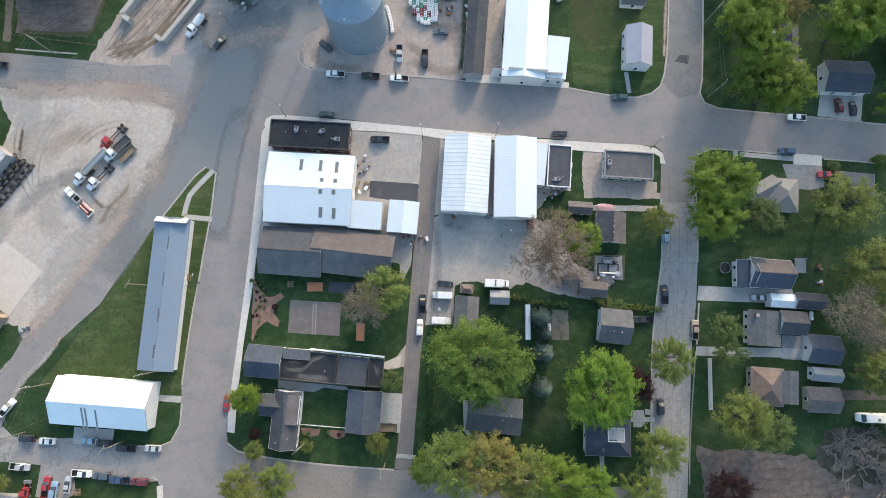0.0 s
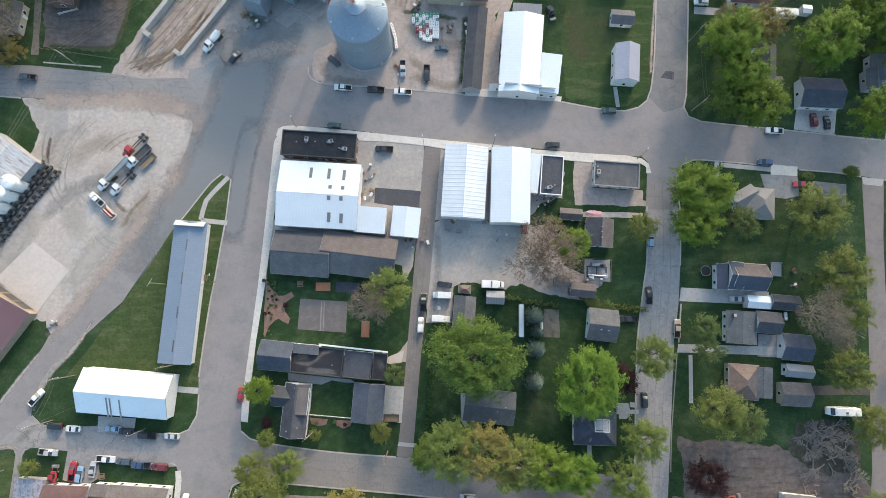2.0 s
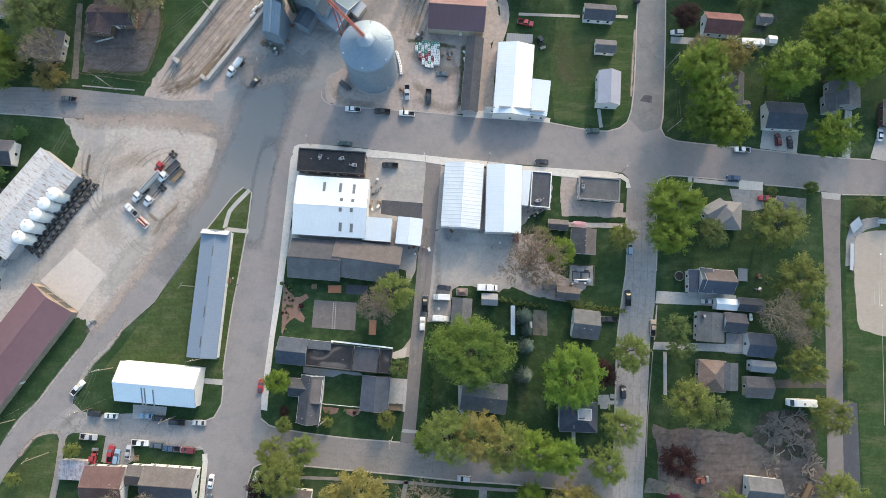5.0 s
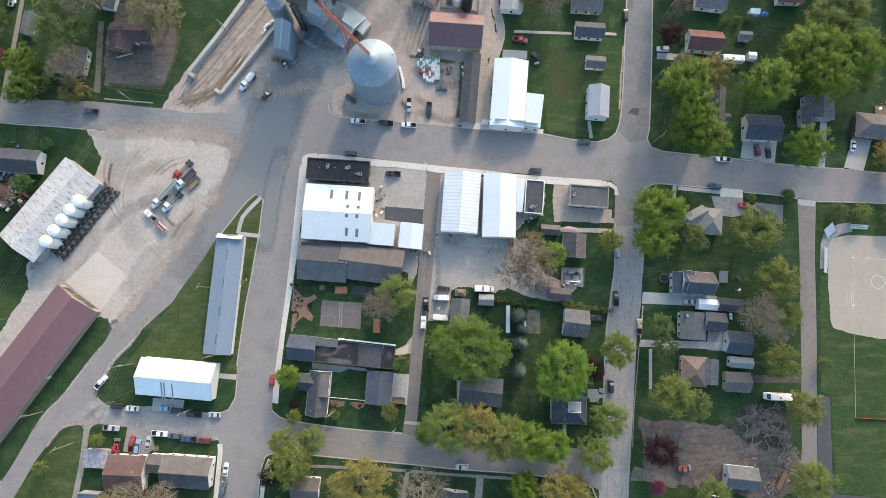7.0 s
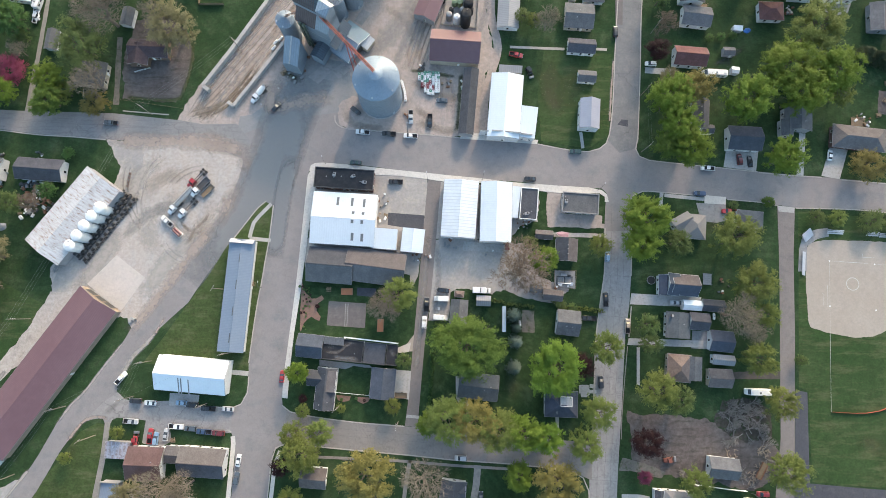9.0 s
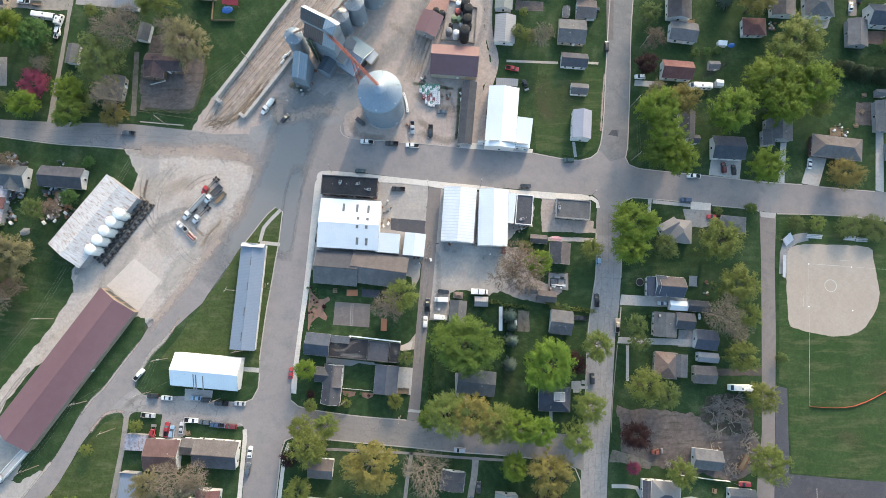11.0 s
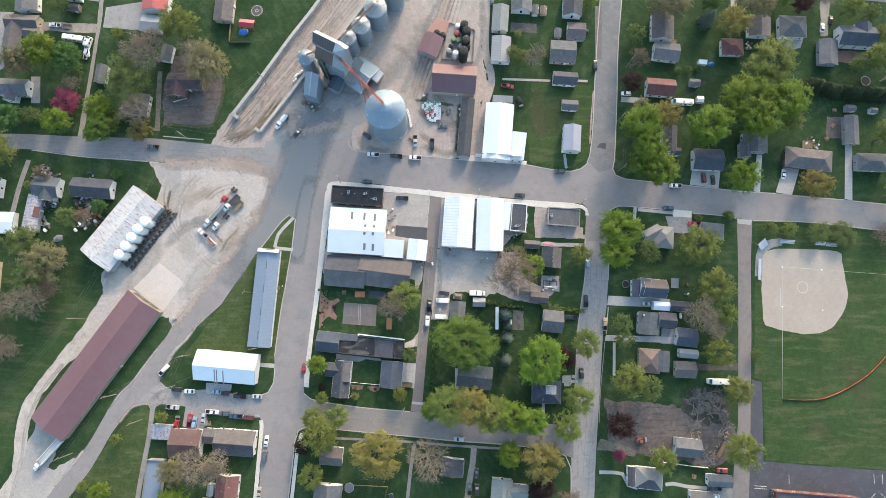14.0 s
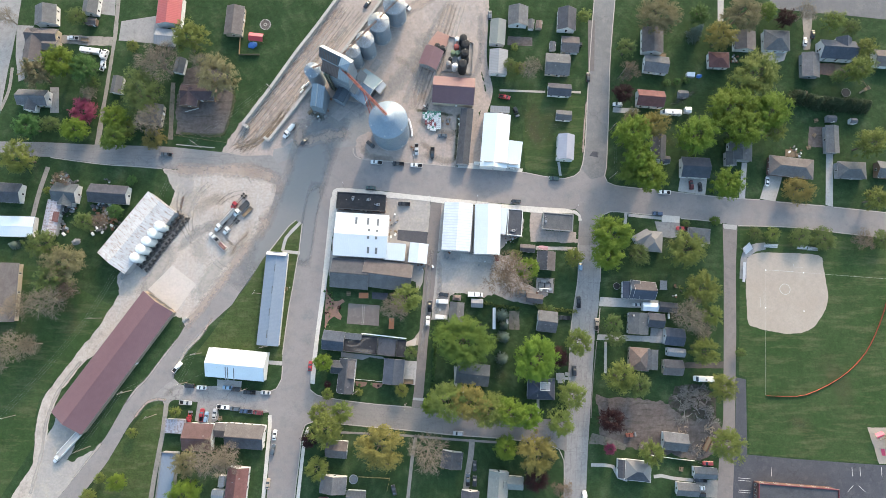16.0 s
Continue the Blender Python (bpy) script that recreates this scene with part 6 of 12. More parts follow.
band("kerb", [(-60.4, -37.0), (-57.5, -39.3), (-49.5, -41.1), (-31.9, -43.4), (-13.2, -44.9)], 0.42, 0.150, KERB, "weathered concrete kerb along the street", "kerb", 0.45)
band("kerb", [(-7.4, -45.5), (18.8, -47.8), (47.7, -50.3)], 0.42, 0.150, KERB, "weathered concrete kerb along the street", "kerb", 0.45)
band("kerb", [(-49.3, -52.1), (-31.7, -53.8), (-11.6, -55.6), (5.9, -57.4), (27.1, -58.9), (50.3, -61.5), (55.2, -64.0), (57.2, -68.8), (56.8, -85.4)], 0.42, 0.150, KERB, "weathered concrete kerb along the street", "kerb", 0.45)
band("kerb", [(-58.2, -51.3), (-62.3, -52.8), (-63.7, -57.4), (-64.5, -67.9), (-65.8, -81.3), (-66.3, -89.7)], 0.42, 0.150, KERB, "weathered concrete kerb along the street", "kerb", 0.45)
band("kerb", [(-69.6, 43.1), (-72.8, 40.3), (-78.5, 32.6), (-82.1, 27.7)], 0.42, 0.150, KERB, "weathered concrete kerb along the street", "kerb", 0.45)
band("kerb", [(-135.8, 68.4), (-148.8, 69.5), (-165.3, 70.6), (-190.4, 73.9)], 0.42, 0.150, KERB, "weathered concrete kerb along the street", "kerb", 0.45)
band("kerb", [(-129.6, 80.6), (-120.4, 79.8), (-110.7, 79.0)], 0.42, 0.150, KERB, "weathered concrete kerb along the street", "kerb", 0.45)
band("foul_line", [(156.6, 19.2), (154.5, -10.8), (152.5, -39.6)], 0.07, 0.062, CHALK, "thin white chalk foul line", "field line", 0.06, False)
band("foul_line", [(157.1, 19.2), (182.3, 17.4), (223.0, 14.4)], 0.07, 0.062, CHALK, "thin white chalk foul line", "field line", 0.06, False)
tar_joints([(72.3, 40.5), (71.2, 13.2), (69.1, -2.9), (66.8, -26.6), (65.2, -44.7), (63.1, -65.0), (61.6, -87.4)], 10.5, 6.0, (0.0, -2.6, 2.4), "dark tarred joints and cracks in the concrete street")
tar_joints([(-58.6, -45.2), (-49.4, -46.7), (-31.8, -48.8), (-8.2, -50.6), (18.8, -52.9), (55.4, -56.9)], 10.0, 6.5, (0.0, 2.4), "dark tarred joints in the concrete street")
tar_joints([(75.2, 71.4), (78.0, 97.4), (80.2, 126.9), (83.5, 157.2)], 9.0, 9.0, (-1.6,), "dark tarred cracks in the side street")
tar_joints([(-215.6, 78.7), (-187.9, 77.6), (-160.2, 75.2), (-127.0, 73.8), (-104.8, 71.6)], 6.0, 9.0, (0.5,), "dark tarred cracks in the grey street")
hedge([(-1.9, -8.2), (-2.3, -18.2), (-2.9, -27.7), (-3.6, -40.2)], 1.6, 1.5, "deep", "long clipped green hedge beside the alley")
hedge([(44.9, 2.5), (49.3, 1.1), (55.1, 0.1), (64.2, -0.7)], 2.2, 1.6, "yellow", "loose yellow-green hedge along a house lot")
hedge([(21.2, 3.5), (28.6, 1.8), (36.9, 0.9)], 1.6, 1.2, "olive", "low ragged hedge behind the store yard")
sheet("alley_apron", [(-12.2, -40.5), (-7.0, -41.0), (-7.3, -42.1), (-12.7, -41.6)], 0.090, CONCRETE, "pale concrete apron at the alley mouth", "pavement")
# ---- buildings ----
building("corner_shop", -37.6, 51.3, -3.7, 23.5, 8.2, 4.6, 0.1, "black_membrane", "brick", "low brick corner shop with a flat black roof", "corner shop", trim=DARK_TRIM, style='flat', over=0.3, windows=5, vents=[(-0.6, 0.1), (-0.1, 0.2), (-0.35, 0.5), (0.55, -0.2)])
building("workshop", -37.3, 35.1, -3.5, 25.2, 20.7, 5.2, 1.7, "white_metal", "white", "large white metal workshop with roof skylights", "workshop", windows=0, over=0.15, skylights=[(-2.7, 6.7, 0.8, 3.2), (2.9, 6.7, 0.8, 3.2), (7.6, 6.5, 0.8, 3.2), (3.7, 2.4, 0.9, 1.0), (7.6, 2.3, 0.9, 1.0), (3.6, -1.1, 0.9, 1.2), (7.4, -1.1, 0.9, 1.2), (3.9, -7.0, 0.9, 2.8), (7.7, -7.1, 0.9, 2.8)])
building("workshop_annex", -21.3, 27.3, -4.4, 9.7, 8.1, 4.4, 0.5, "white_metal", "white", "low white metal annex of the workshop", "workshop annex", style='shed', windows=0, over=0.15)
building("storage_shed", -10.3, 26.8, 84.1, 9.5, 8.8, 3.6, 0.7, "white_metal", "white", "white metal storage shed beside the alley", "storage shed", windows=0, over=0.15)
# north and south slopes here carry sun and shade in their colours
building("church_hall", -24.8, 16.2, -7.4, 23.1, 12.8, 3.6, 3.0, "hall", "brick", "long hall with lit and shaded roof slopes coloured apart", "church hall", windows=6, over=0.5, lower='grey')
building("church_hall_wing", -42.4, 16.9, -4.7, 17.9, 13.6, 3.6, 3.2, "dark", "brick", "wide wing of the hall in grey shingles", "church hall wing", windows=3, over=0.5, lower='grey')
building("store_shed", 8.2, 39.3, 86.0, 23.0, 13.6, 5.0, 1.5, "white_ribbed", "white", "white ribbed metal store shed by the alley", "store shed", windows=0, over=0.15)
building("store_shed", 22.5, 38.0, 88.0, 23.9, 12.3, 5.4, 1.5, "white_metal", "white", "long white metal store shed beside the yard", "store shed", windows=0, over=0.15)
building("lean_to", 30.3, 42.2, -6.6, 3.2, 12.7, 3.8, 0.3, "white_metal", "white", "narrow white lean-to between two shops", "lean to", style='shed', windows=0, over=0.1)
building("shop", 35.7, 41.5, -4.6, 7.0, 12.7, 4.0, 0.0, "dark", "white", "small shop with a flat dark roof", "shop", style='flat', over=0.3, windows=2, vents=[(0.1, -0.6), (0.3, -0.5), (-0.2, -0.7)], trim=TRIM)
building("corner_office", 56.4, 41.9, -4.5, 14.6, 8.3, 3.3, 0.0, "grey", "white", "small white office with a flat grey roof", "corner office", style='flat', over=0.4, windows=4, vents=[(-0.85, 0.5)])
building("shed", 41.8, 29.3, -4.4, 7.0, 3.6, 2.4, 1.0, "brown", "brown", "weathered brown garden shed", "shed", windows=1, over=0.2)
# east slope is the brown one: the sun on it is put into colour
building("house", 50.4, 23.3, 86.0, 9.0, 8.6, 3.0, 2.4, "dark", "white", "dark shingle gable roof on a small white house", "house", windows=3, vents=[(0.35, 0.0), (0.0, 0.02), (-0.4, 0.0)], lower="brown")
building("house", 50.2, -5.3, -6.6, 9.1, 9.7, 3.4, 2.4, "grey", "white", "grey shingle roof on a small white house", "house", windows=3, vents=[(-0.2, -0.3), (0.3, -0.3)])
building("garage", 7.8, -1.1, 85.5, 9.5, 6.7, 2.8, 1.6, "grey", "grey", "long grey-roofed garage beside the gravel bay", "garage", windows=2, vents=[(-0.4, -0.4), (0.1, -0.4)])
building("shed", 17.5, 3.2, -2.7, 5.6, 4.0, 2.3, 0.9, "grey_metal", "grey", "small grey metal shed behind the yard", "shed", windows=0, over=0.15)
building("shed", 8.0, 5.8, -4.0, 3.7, 2.4, 2.2, 0.8, "pinkish", "tan", "tiny faded brown hip-roofed shed", "shed", windows=0, over=0.15, style='hip')
building("shed", 38.2, 7.9, -3.1, 4.8, 3.0, 2.4, 1.0, "grey", "brown", "low grey-roofed shed by the yard", "shed", windows=0, over=0.2)
building("garage", 44.6, 5.4, -5.8, 7.8, 4.3, 2.6, 1.3, "brown", "brown", "brown shingle garage with a weathered roof", "garage", windows=1, over=0.25)
building("house_wing", -49.5, -14.2, -6.0, 10.0, 8.9, 3.4, 2.4, "blue", "white", "dark gabled wing of a long house", "house wing", windows=3, over=0.3)
building("long_house", -37.0, -15.7, -6.2, 15.9, 8.4, 3.3, 0.0, "black_membrane", "white", "long low house under a worn flat dark roof", "long house", style='flat', over=0.3, windows=4, vents=[(-0.1, 0.5), (0.6, -0.2)], trim=DARK_TRIM)
building("house_wing", -24.6, -17.0, -5.8, 8.5, 8.1, 3.7, 0.0, "dark", "white", "flat blue-grey roofed middle part of a long house", "house wing", style='flat', over=0.25, windows=2, trim=DARK_TRIM)
building("house_wing", -18.0, -17.6, -4.7, 4.3, 8.0, 3.3, 0.0, "black_membrane", "white", "flat black roofed end of a long house", "house wing", style='flat', over=0.25, windows=1, trim=DARK_TRIM)
building("house_wing", -40.2, -12.2, -5.2, 7.7, 2.8, 4.0, 0.4, "grey", "white", "raised grey shingled section of a long house", "house wing", style='shed', over=0.2, windows=0, door=False)
building("house_dormer", -41.1, -27.3, 85.3, 7.9, 4.2, 5.4, 0.3, "brown", "white", "wide flat dormer with a white edge", "house dormer", style='shed', over=0.2, windows=0, door=False, trim=TRIM)
building("garage", -21.4, -28.4, 85.6, 11.6, 9.4, 3.0, 1.6, "blue", "white", "dark blue shingled garage beside the alley", "garage", windows=2, over=0.3)
building("house", -43.1, -30.2, 84.8, 15.8, 7.6, 3.4, 2.6, "dark", "white", "dark shingled house with white gable trim", "house", trim=TRIM, windows=3, over=0.3, vents=[(-0.6, -0.4), (-0.75, 0.4)])
building("house_wing", -47.3, -26.3, -5.1, 5.9, 5.9, 3.2, 1.8, "dark", "white", "small dark-roofed side wing of a house", "house wing", windows=1, over=0.3)
building("house", 15.2, -29.5, -6.4, 15.3, 9.8, 3.2, 1.6, "slate", "white", "blue-black roofed house under big trees", "house", windows=4, over=0.4, vents=[(0.3, -0.2), (0.6, 0.1)])
building("house", 46.6, -35.9, -2.3, 12.5, 9.7, 4.0, 2.8, "blue", "white", "blue-black hip-roofed white house on the side street", "house", style='hip', windows=3, floors=2, over=0.4)
building("long_shed", -78.6, 5.3, 86.0, 43.7, 10.1, 3.3, 0.9, "blue_grey", "white", "long low shed with a blue-grey metal roof", "long shed", windows=0, over=0.3)
building("machine_shed", -93.7, -25.0, -5.1, 27.1, 13.1, 4.4, 3.0, "white_metal", "white", "white metal machine shed with a steep roof", "machine shed", windows=0, over=0.2, skylights=[(-4.0, -4.2, 0.25, 6.0), (-3.0, -4.3, 0.25, 6.0), (-0.2, -4.5, 0.25, 6.0)])
building("storage_barn", -150.9, -23.75, 55.2, 67.2, 17.6, 3.7, 2.6, "maroon", "wood", "very long storage barn under a maroon metal roof", "storage barn", windows=0, over=0.15)
building("fertiliser_shed", -143.5, 36.4, 53.2, 36.7, 16.9, 4.6, 2.0, "rusty_white", "grey", "old shed with a rust-streaked white metal roof", "fertiliser shed", windows=0, over=0.2)
building("barn", 6.6, 107.1, -3.9, 20.4, 13.7, 4.0, 5.0, "maroon", "tan", "maroon metal barn by the elevator yard", "barn", windows=0, over=0.3)
building("office_shed", -4.5, 124.2, 68.7, 10.4, 9.6, 3.8, 1.8, "maroon", "grey", "maroon-roofed office shed with a porch", "office shed", windows=1, over=0.4)
building("long_shed", 12.0, 83.9, 84.8, 28.0, 6.1, 3.6, 1.4, "dark", "grey", "long narrow dark-roofed shed beside the lane", "long shed", windows=0, over=0.2)
building("hall", 26.7, 81.4, 85.1, 26.7, 13.0, 5.2, 1.6, "white_metal", "white", "white metal hall with a gabled front", "hall", windows=3, over=0.2)
building("hall_annex", 35.9, 74.8, -7.2, 6.6, 12.9, 4.4, 0.6, "white_metal", "white", "white side annex of the metal hall", "hall annex", style='shed', windows=2, over=0.15)
building("lean_to", 29.4, 98.0, -3.3, 9.5, 2.9, 2.6, 0.5, "grey_metal", "grey", "grey lean-to behind the white hall", "lean to", style='shed', windows=0, over=0.15)
building("house", 60.9, 78.5, 86.1, 12.5, 8.0, 4.6, 2.0, "lilac_metal", "white", "narrow white house with a pale grey metal roof", "house", windows=3, over=0.2, floors=1)
building("garage", 60.8, 95.1, -4.2, 7.5, 4.9, 2.5, 1.2, "grey", "white", "grey-roofed white garage on the lawn", "garage", windows=1, over=0.25)
building("house", 58.8, 108.0, -4.2, 11.5, 6.2, 3.0, 1.8, "dark", "white", "dark-roofed bungalow behind a lawn", "house", windows=3)
building("house", 58.2, 121.2, -4.0, 12.1, 10.9, 3.0, 2.0, "grey", "tan", "grey shingle house half hidden by a bare tree", "house", windows=3, vents=[(0, 0.3), (-0.2, -0.3)])
building("garage", 64.8, 131.7, -3.7, 8.8, 8.4, 2.8, 1.6, "brown", "white", "brown-roofed garage behind the houses", "garage", windows=1)
building("house", 63.3, 144.6, 86.4, 11.5, 9.1, 3.6, 2.6, "dark", "white", "dark-roofed white house with a steep gable", "house", windows=2, floors=2)
building("house", 39.0, 146.5, 86.7, 10.2, 9.7, 3.4, 2.4, "grey", "white", "grey-roofed white house with a porch", "house", windows=2, floors=2)
building("garage", 28.7, 138.0, 85.7, 13.2, 7.7, 3.0, 1.6, "green_grey", "white", "green-grey roofed garage beside the dirt lane", "garage", windows=1)
building("garage", 28.8, 122.3, 86.4, 13.0, 9.0, 3.0, 1.4, "grey_metal", "white", "pale metal-roofed garage beside the lane", "garage", windows=1)
building("shed", 45.7, 142.8, 84.2, 5.1, 2.9, 2.0, 0.7, "grey", "white", "little grey-roofed garden shed", "shed", windows=0, over=0.15)
building("shed", 49.6, 142.6, 84.7, 4.2, 3.1, 2.0, 0.7, "pinkish", "tan", "little faded brown garden shed", "shed", windows=0, over=0.15)
building("shed", 56.2, 131.2, 84.7, 4.5, 3.1, 2.0, 0.7, "grey", "white", "small grey shed behind a garage", "shed", windows=0, over=0.15)
building("house", 105.9, 133.8, 87.0, 13.1, 10.5, 3.6, 2.0, "brown", "white", "long white house with a brown shingle roof", "house", windows=3)
building("house_wing", 107.2, 121.3, -6.8, 12.1, 8.6, 3.2, 1.8, "grey", "white", "grey-roofed rear wing of a house", "house wing", windows=2)
building("house", 103.5, 103.6, -4.8, 13.4, 8.2, 3.4, 2.6, "red_brown", "white", "red-brown roofed house with a porch", "house", windows=3)
building("house", 106.4, 78.6, 85.2, 12.7, 6.6, 3.6, 2.2, "dark", "white", "dark-roofed house shaded by big maples", "house", windows=3, vents=[(-0.5, 0.2), (0, 0.2), (0.4, 0.2)])
building("house", 123.7, 68.7, -3.0, 13.7, 9.9, 3.6, 2.2, "blue", "white", "dark blue roofed house with double garage", "house", windows=2, garage=0, over=0.4)
building("house", 146.2, 76.9, 85.8, 9.4, 11.3, 3.4, 2.2, "grey", "grey", "grey-roofed house between large trees", "house", windows=2, vents=[(0.2, 0.1), (-0.3, -0.3)])
building("house", 170.7, 69.1, -6.7, 21.5, 9.6, 3.0, 2.0, "brown", "brick", "long faded brown ranch house", "house", style='hip', windows=5, lower='grey', over=0.5)
building("garage", 192.1, 83.2, 87.6, 13.8, 6.4, 2.9, 1.2, "grey", "grey", "long grey metal garage by a driveway", "garage", windows=1)
building("house", 200.0, 67.6, -2.2, 13.8, 8.2, 3.2, 2.2, "grey", "grey", "grey hip-roofed house with a porch", "house", style='hip', windows=3)
building("house", 138.7, 123.8, -1.5, 10.2, 8.0, 3.0, 1.8, "red_brown", "white", "small red-brown hip-roofed white cottage", "house", style='hip', windows=2)
building("house", 152.3, 134.0, 87.0, 9.9, 10.5, 3.2, 1.6, "brown", "white", "brown-roofed house under a budding tree", "house", windows=2)
building("house", 168.1, 133.9, -2.5, 12.7, 10.5, 3.4, 2.4, "grey", "white", "blue-grey hip-roofed house with a patio", "house", style='hip', windows=3)
building("garage", 184.4, 121.3, 86.3, 12.4, 8.7, 3.0, 1.6, "grey", "grey", "grey-roofed garage beside a driveway", "garage", windows=1)
building("house", 197.8, 128.7, -3.7, 17.5, 9.6, 4.2, 3.0, "blue", "white", "dark blue steep-roofed house with a deck", "house", windows=3, floors=2)
building("house", 223.8, 124.6, -4.3, 15.0, 8.4, 3.2, 2.0, "brown", "white", "brown-roofed house at the street end", "house", windows=3)
building("house", 219.0, 67.6, -6.1, 12.9, 8.0, 3.2, 2.0, "grey", "brown", "grey-roofed house behind a yellow tree", "house", windows=3)
building("canopy", 124.7, 116.5, -4.1, 3.9, 2.1, 2.2, 0.4, "white_metal", "white", "small white and blue canopy shelter", "canopy", style='shed', windows=0, over=0.1, door=False)
building("shed", 120.4, 106.4, -3.3, 4.8, 3.5, 2.2, 0.8, "grey", "grey", "small grey garden shed", "shed", windows=0, over=0.15)
building("shed", 122.5, 98.2, -5.2, 3.1, 2.9, 2.2, 0.4, "white_metal", "white", "small white-roofed garden shed", "shed", windows=0, over=0.1)
building("shed", 193.3, 94.0, -3.5, 4.5, 3.2, 2.0, 0.7, "grey", "grey", "small grey garden shed", "shed", windows=0, over=0.1)
building("shed", 204.1, 92.9, -4.8, 3.3, 2.6, 2.0, 0.7, "grey", "white", "small pale garden shed", "shed", windows=0, over=0.1)
building("house", 101.7, 32.6, 84.7, 9.8, 8.7, 3.2, 2.4, "pale", "white", "pale grey hip-roofed white house", "house", style='hip', windows=2)
building("house_wing", 96.8, 34.4, 28.0, 8.2, 5.6, 3.0, 1.8, "pale", "white", "pale-roofed porch wing of a house", "house wing", windows=1)
building("garage", 124.0, 35.6, -6.0, 10.3, 6.9, 3.0, 1.3, "grey", "white", "grey shingled garage beside the drive", "garage", windows=1, style='hip')
# brown north and blue south slopes: sun and shade put into the roof colours
building("house", 95.8, 9.2, -4.3, 10.4, 8.3, 4.6, 3.2, "brown", "white", "tall house, roof coloured brown on its sunny slope, blue in shade", "house", trim=TRIM, windows=3, floors=2, lower='blue')
building("house_porch", 88.8, 9.4, 87.2, 8.0, 5.3, 3.4, 1.4, "blue", "white", "blue shingled front porch with white posts", "house porch", trim=TRIM, windows=2)
building("canopy", 99.4, 1.5, -4.0, 7.5, 4.0, 2.6, 0.8, "white_metal", "white", "white metal carport canopy over the drive", "canopy", windows=0, over=0.1, door=False)
building("garage", 107.4, 1.3, -5.1, 8.8, 4.6, 2.8, 1.6, "dark", "white", "dark-roofed garage behind the carport", "garage", windows=1)
building("house", 92.6, -22.6, 85.2, 10.4, 9.2, 3.2, 2.2, "pinkish", "tan", "faded pink-brown roofed house with porch", "house", style='hip', windows=3, lower='brown')
building("house_wing", 98.2, -22.8, 85.5, 9.1, 6.6, 3.0, 1.2, "grey", "grey", "grey flat-pitched side wing of a house", "house wing", windows=1)
building("shed", 110.4, -19.6, -5.3, 8.5, 3.9, 2.4, 1.2, "grey_metal", "white", "long white shed with a pale roof", "shed", windows=1, over=0.2)
building("garage", 108.5, -26.5, -3.2, 9.2, 7.0, 2.8, 1.8, "brown", "tan", "brown-roofed garage with tan gable", "garage", windows=1)
building("garage", 107.8, -59.8, -6.3, 11.4, 7.8, 3.0, 2.0, "grey", "white", "grey-roofed garage on the cleared lot", "garage", windows=1)
building("house", 90.0, -72.4, -6.2, 11.6, 8.9, 3.6, 2.4, "pale", "white", "white house with a pale and dark roof", "house", style='hip', windows=3, lower='dark', trim=TRIM, over=0.4)
building("house_porch", 82.9, -71.6, 86.3, 8.2, 3.9, 3.2, 1.0, "dark", "white", "dark-roofed white front porch", "house porch", trim=TRIM, windows=1, over=0.3)
building("garage", 120.9, -73.7, -4.1, 10.6, 5.0, 2.7, 1.5, "grey", "white", "grey-roofed white garage by the lane", "garage", windows=1)
building("garage", 112.5, -80.9, -4.3, 10.0, 5.7, 2.7, 1.5, "grey", "white", "grey-roofed garage beside parked cars", "garage", windows=1)
building("school_building", 161.6, -82.9, -4.5, 36.4, 8.3, 4.5, 0.1, "dark", "brick", "low school building with a grey flat roof", "school building", trim=PAINTS['maroon'], style='flat', over=0.4, windows=6)
building("house", 93.0, -6.2, 85.6, 10.0, 9.4, 3.3, 0.9, "slate", "white", "blue-grey low-pitched house with white chimney", "house", windows=3, over=0.4, chimney=(0.7, 0.6), vents=[(0.1, -0.4)])
building("house_wing", 101.3, -4.8, -5.4, 7.6, 6.6, 3.5, 1.8, "dark", "white", "grey gabled back wing of a house", "house wing", windows=2, over=0.3)
building("garage", 109.8, -12.4, -5.6, 9.1, 8.0, 3.0, 2.0, "blue", "white", "dark blue-roofed white garage", "garage", windows=1, over=0.3)
building("house", -46.9, -63.0, -4.4, 9.8, 7.5, 3.2, 2.2, "brown", "white", "brown-roofed cottage with a white gable", "house", windows=2)
building("house", -48.1, -78.4, 85.2, 7.6, 11.8, 3.4, 2.2, "grey", "white", "grey-roofed white house near the corner", "house", windows=2)
building("garage", -37.7, -83.6, -3.3, 8.7, 4.9, 3.0, 1.4, "grey", "white", "low grey-roofed garage beside a house", "garage", windows=0)
building("house", 5.5, -67.7, 82.5, 7.5, 9.6, 3.2, 1.8, "dark", "white", "dark-roofed house with white gable front", "house", windows=2)
building("garage", 13.7, -84.8, 86.4, 7.3, 7.9, 3.0, 1.8, "dark", "white", "dark-roofed garage with a white gable", "garage", windows=1)
building("house", 26.4, -78.5, 85.2, 12.0, 9.0, 3.6, 2.6, "green_grey", "white", "pale grey steep-roofed house with dormers", "house", windows=3, floors=2, vents=[(0.6, 0.3), (0.6, -0.3), (0, 0.2)])
building("house_wing", 34.2, -77.9, -3.8, 7.4, 5.7, 3.0, 1.6, "green_grey", "white", "pale grey side wing of a house", "house wing", windows=1)
building("shed", -121.0, -52.9, -3.2, 9.1, 6.3, 2.6, 0.6, "striped", "grey", "open shed with a patched striped tin roof", "shed", style='shed', windows=0, over=0.2)
building("house", -110.0, -57.6, -2.2, 13.4, 12.2, 3.6, 2.4, "wine", "white", "red-brown shingled house with a white gable", "house", windows=3, vents=[(0.5, 0.2)])
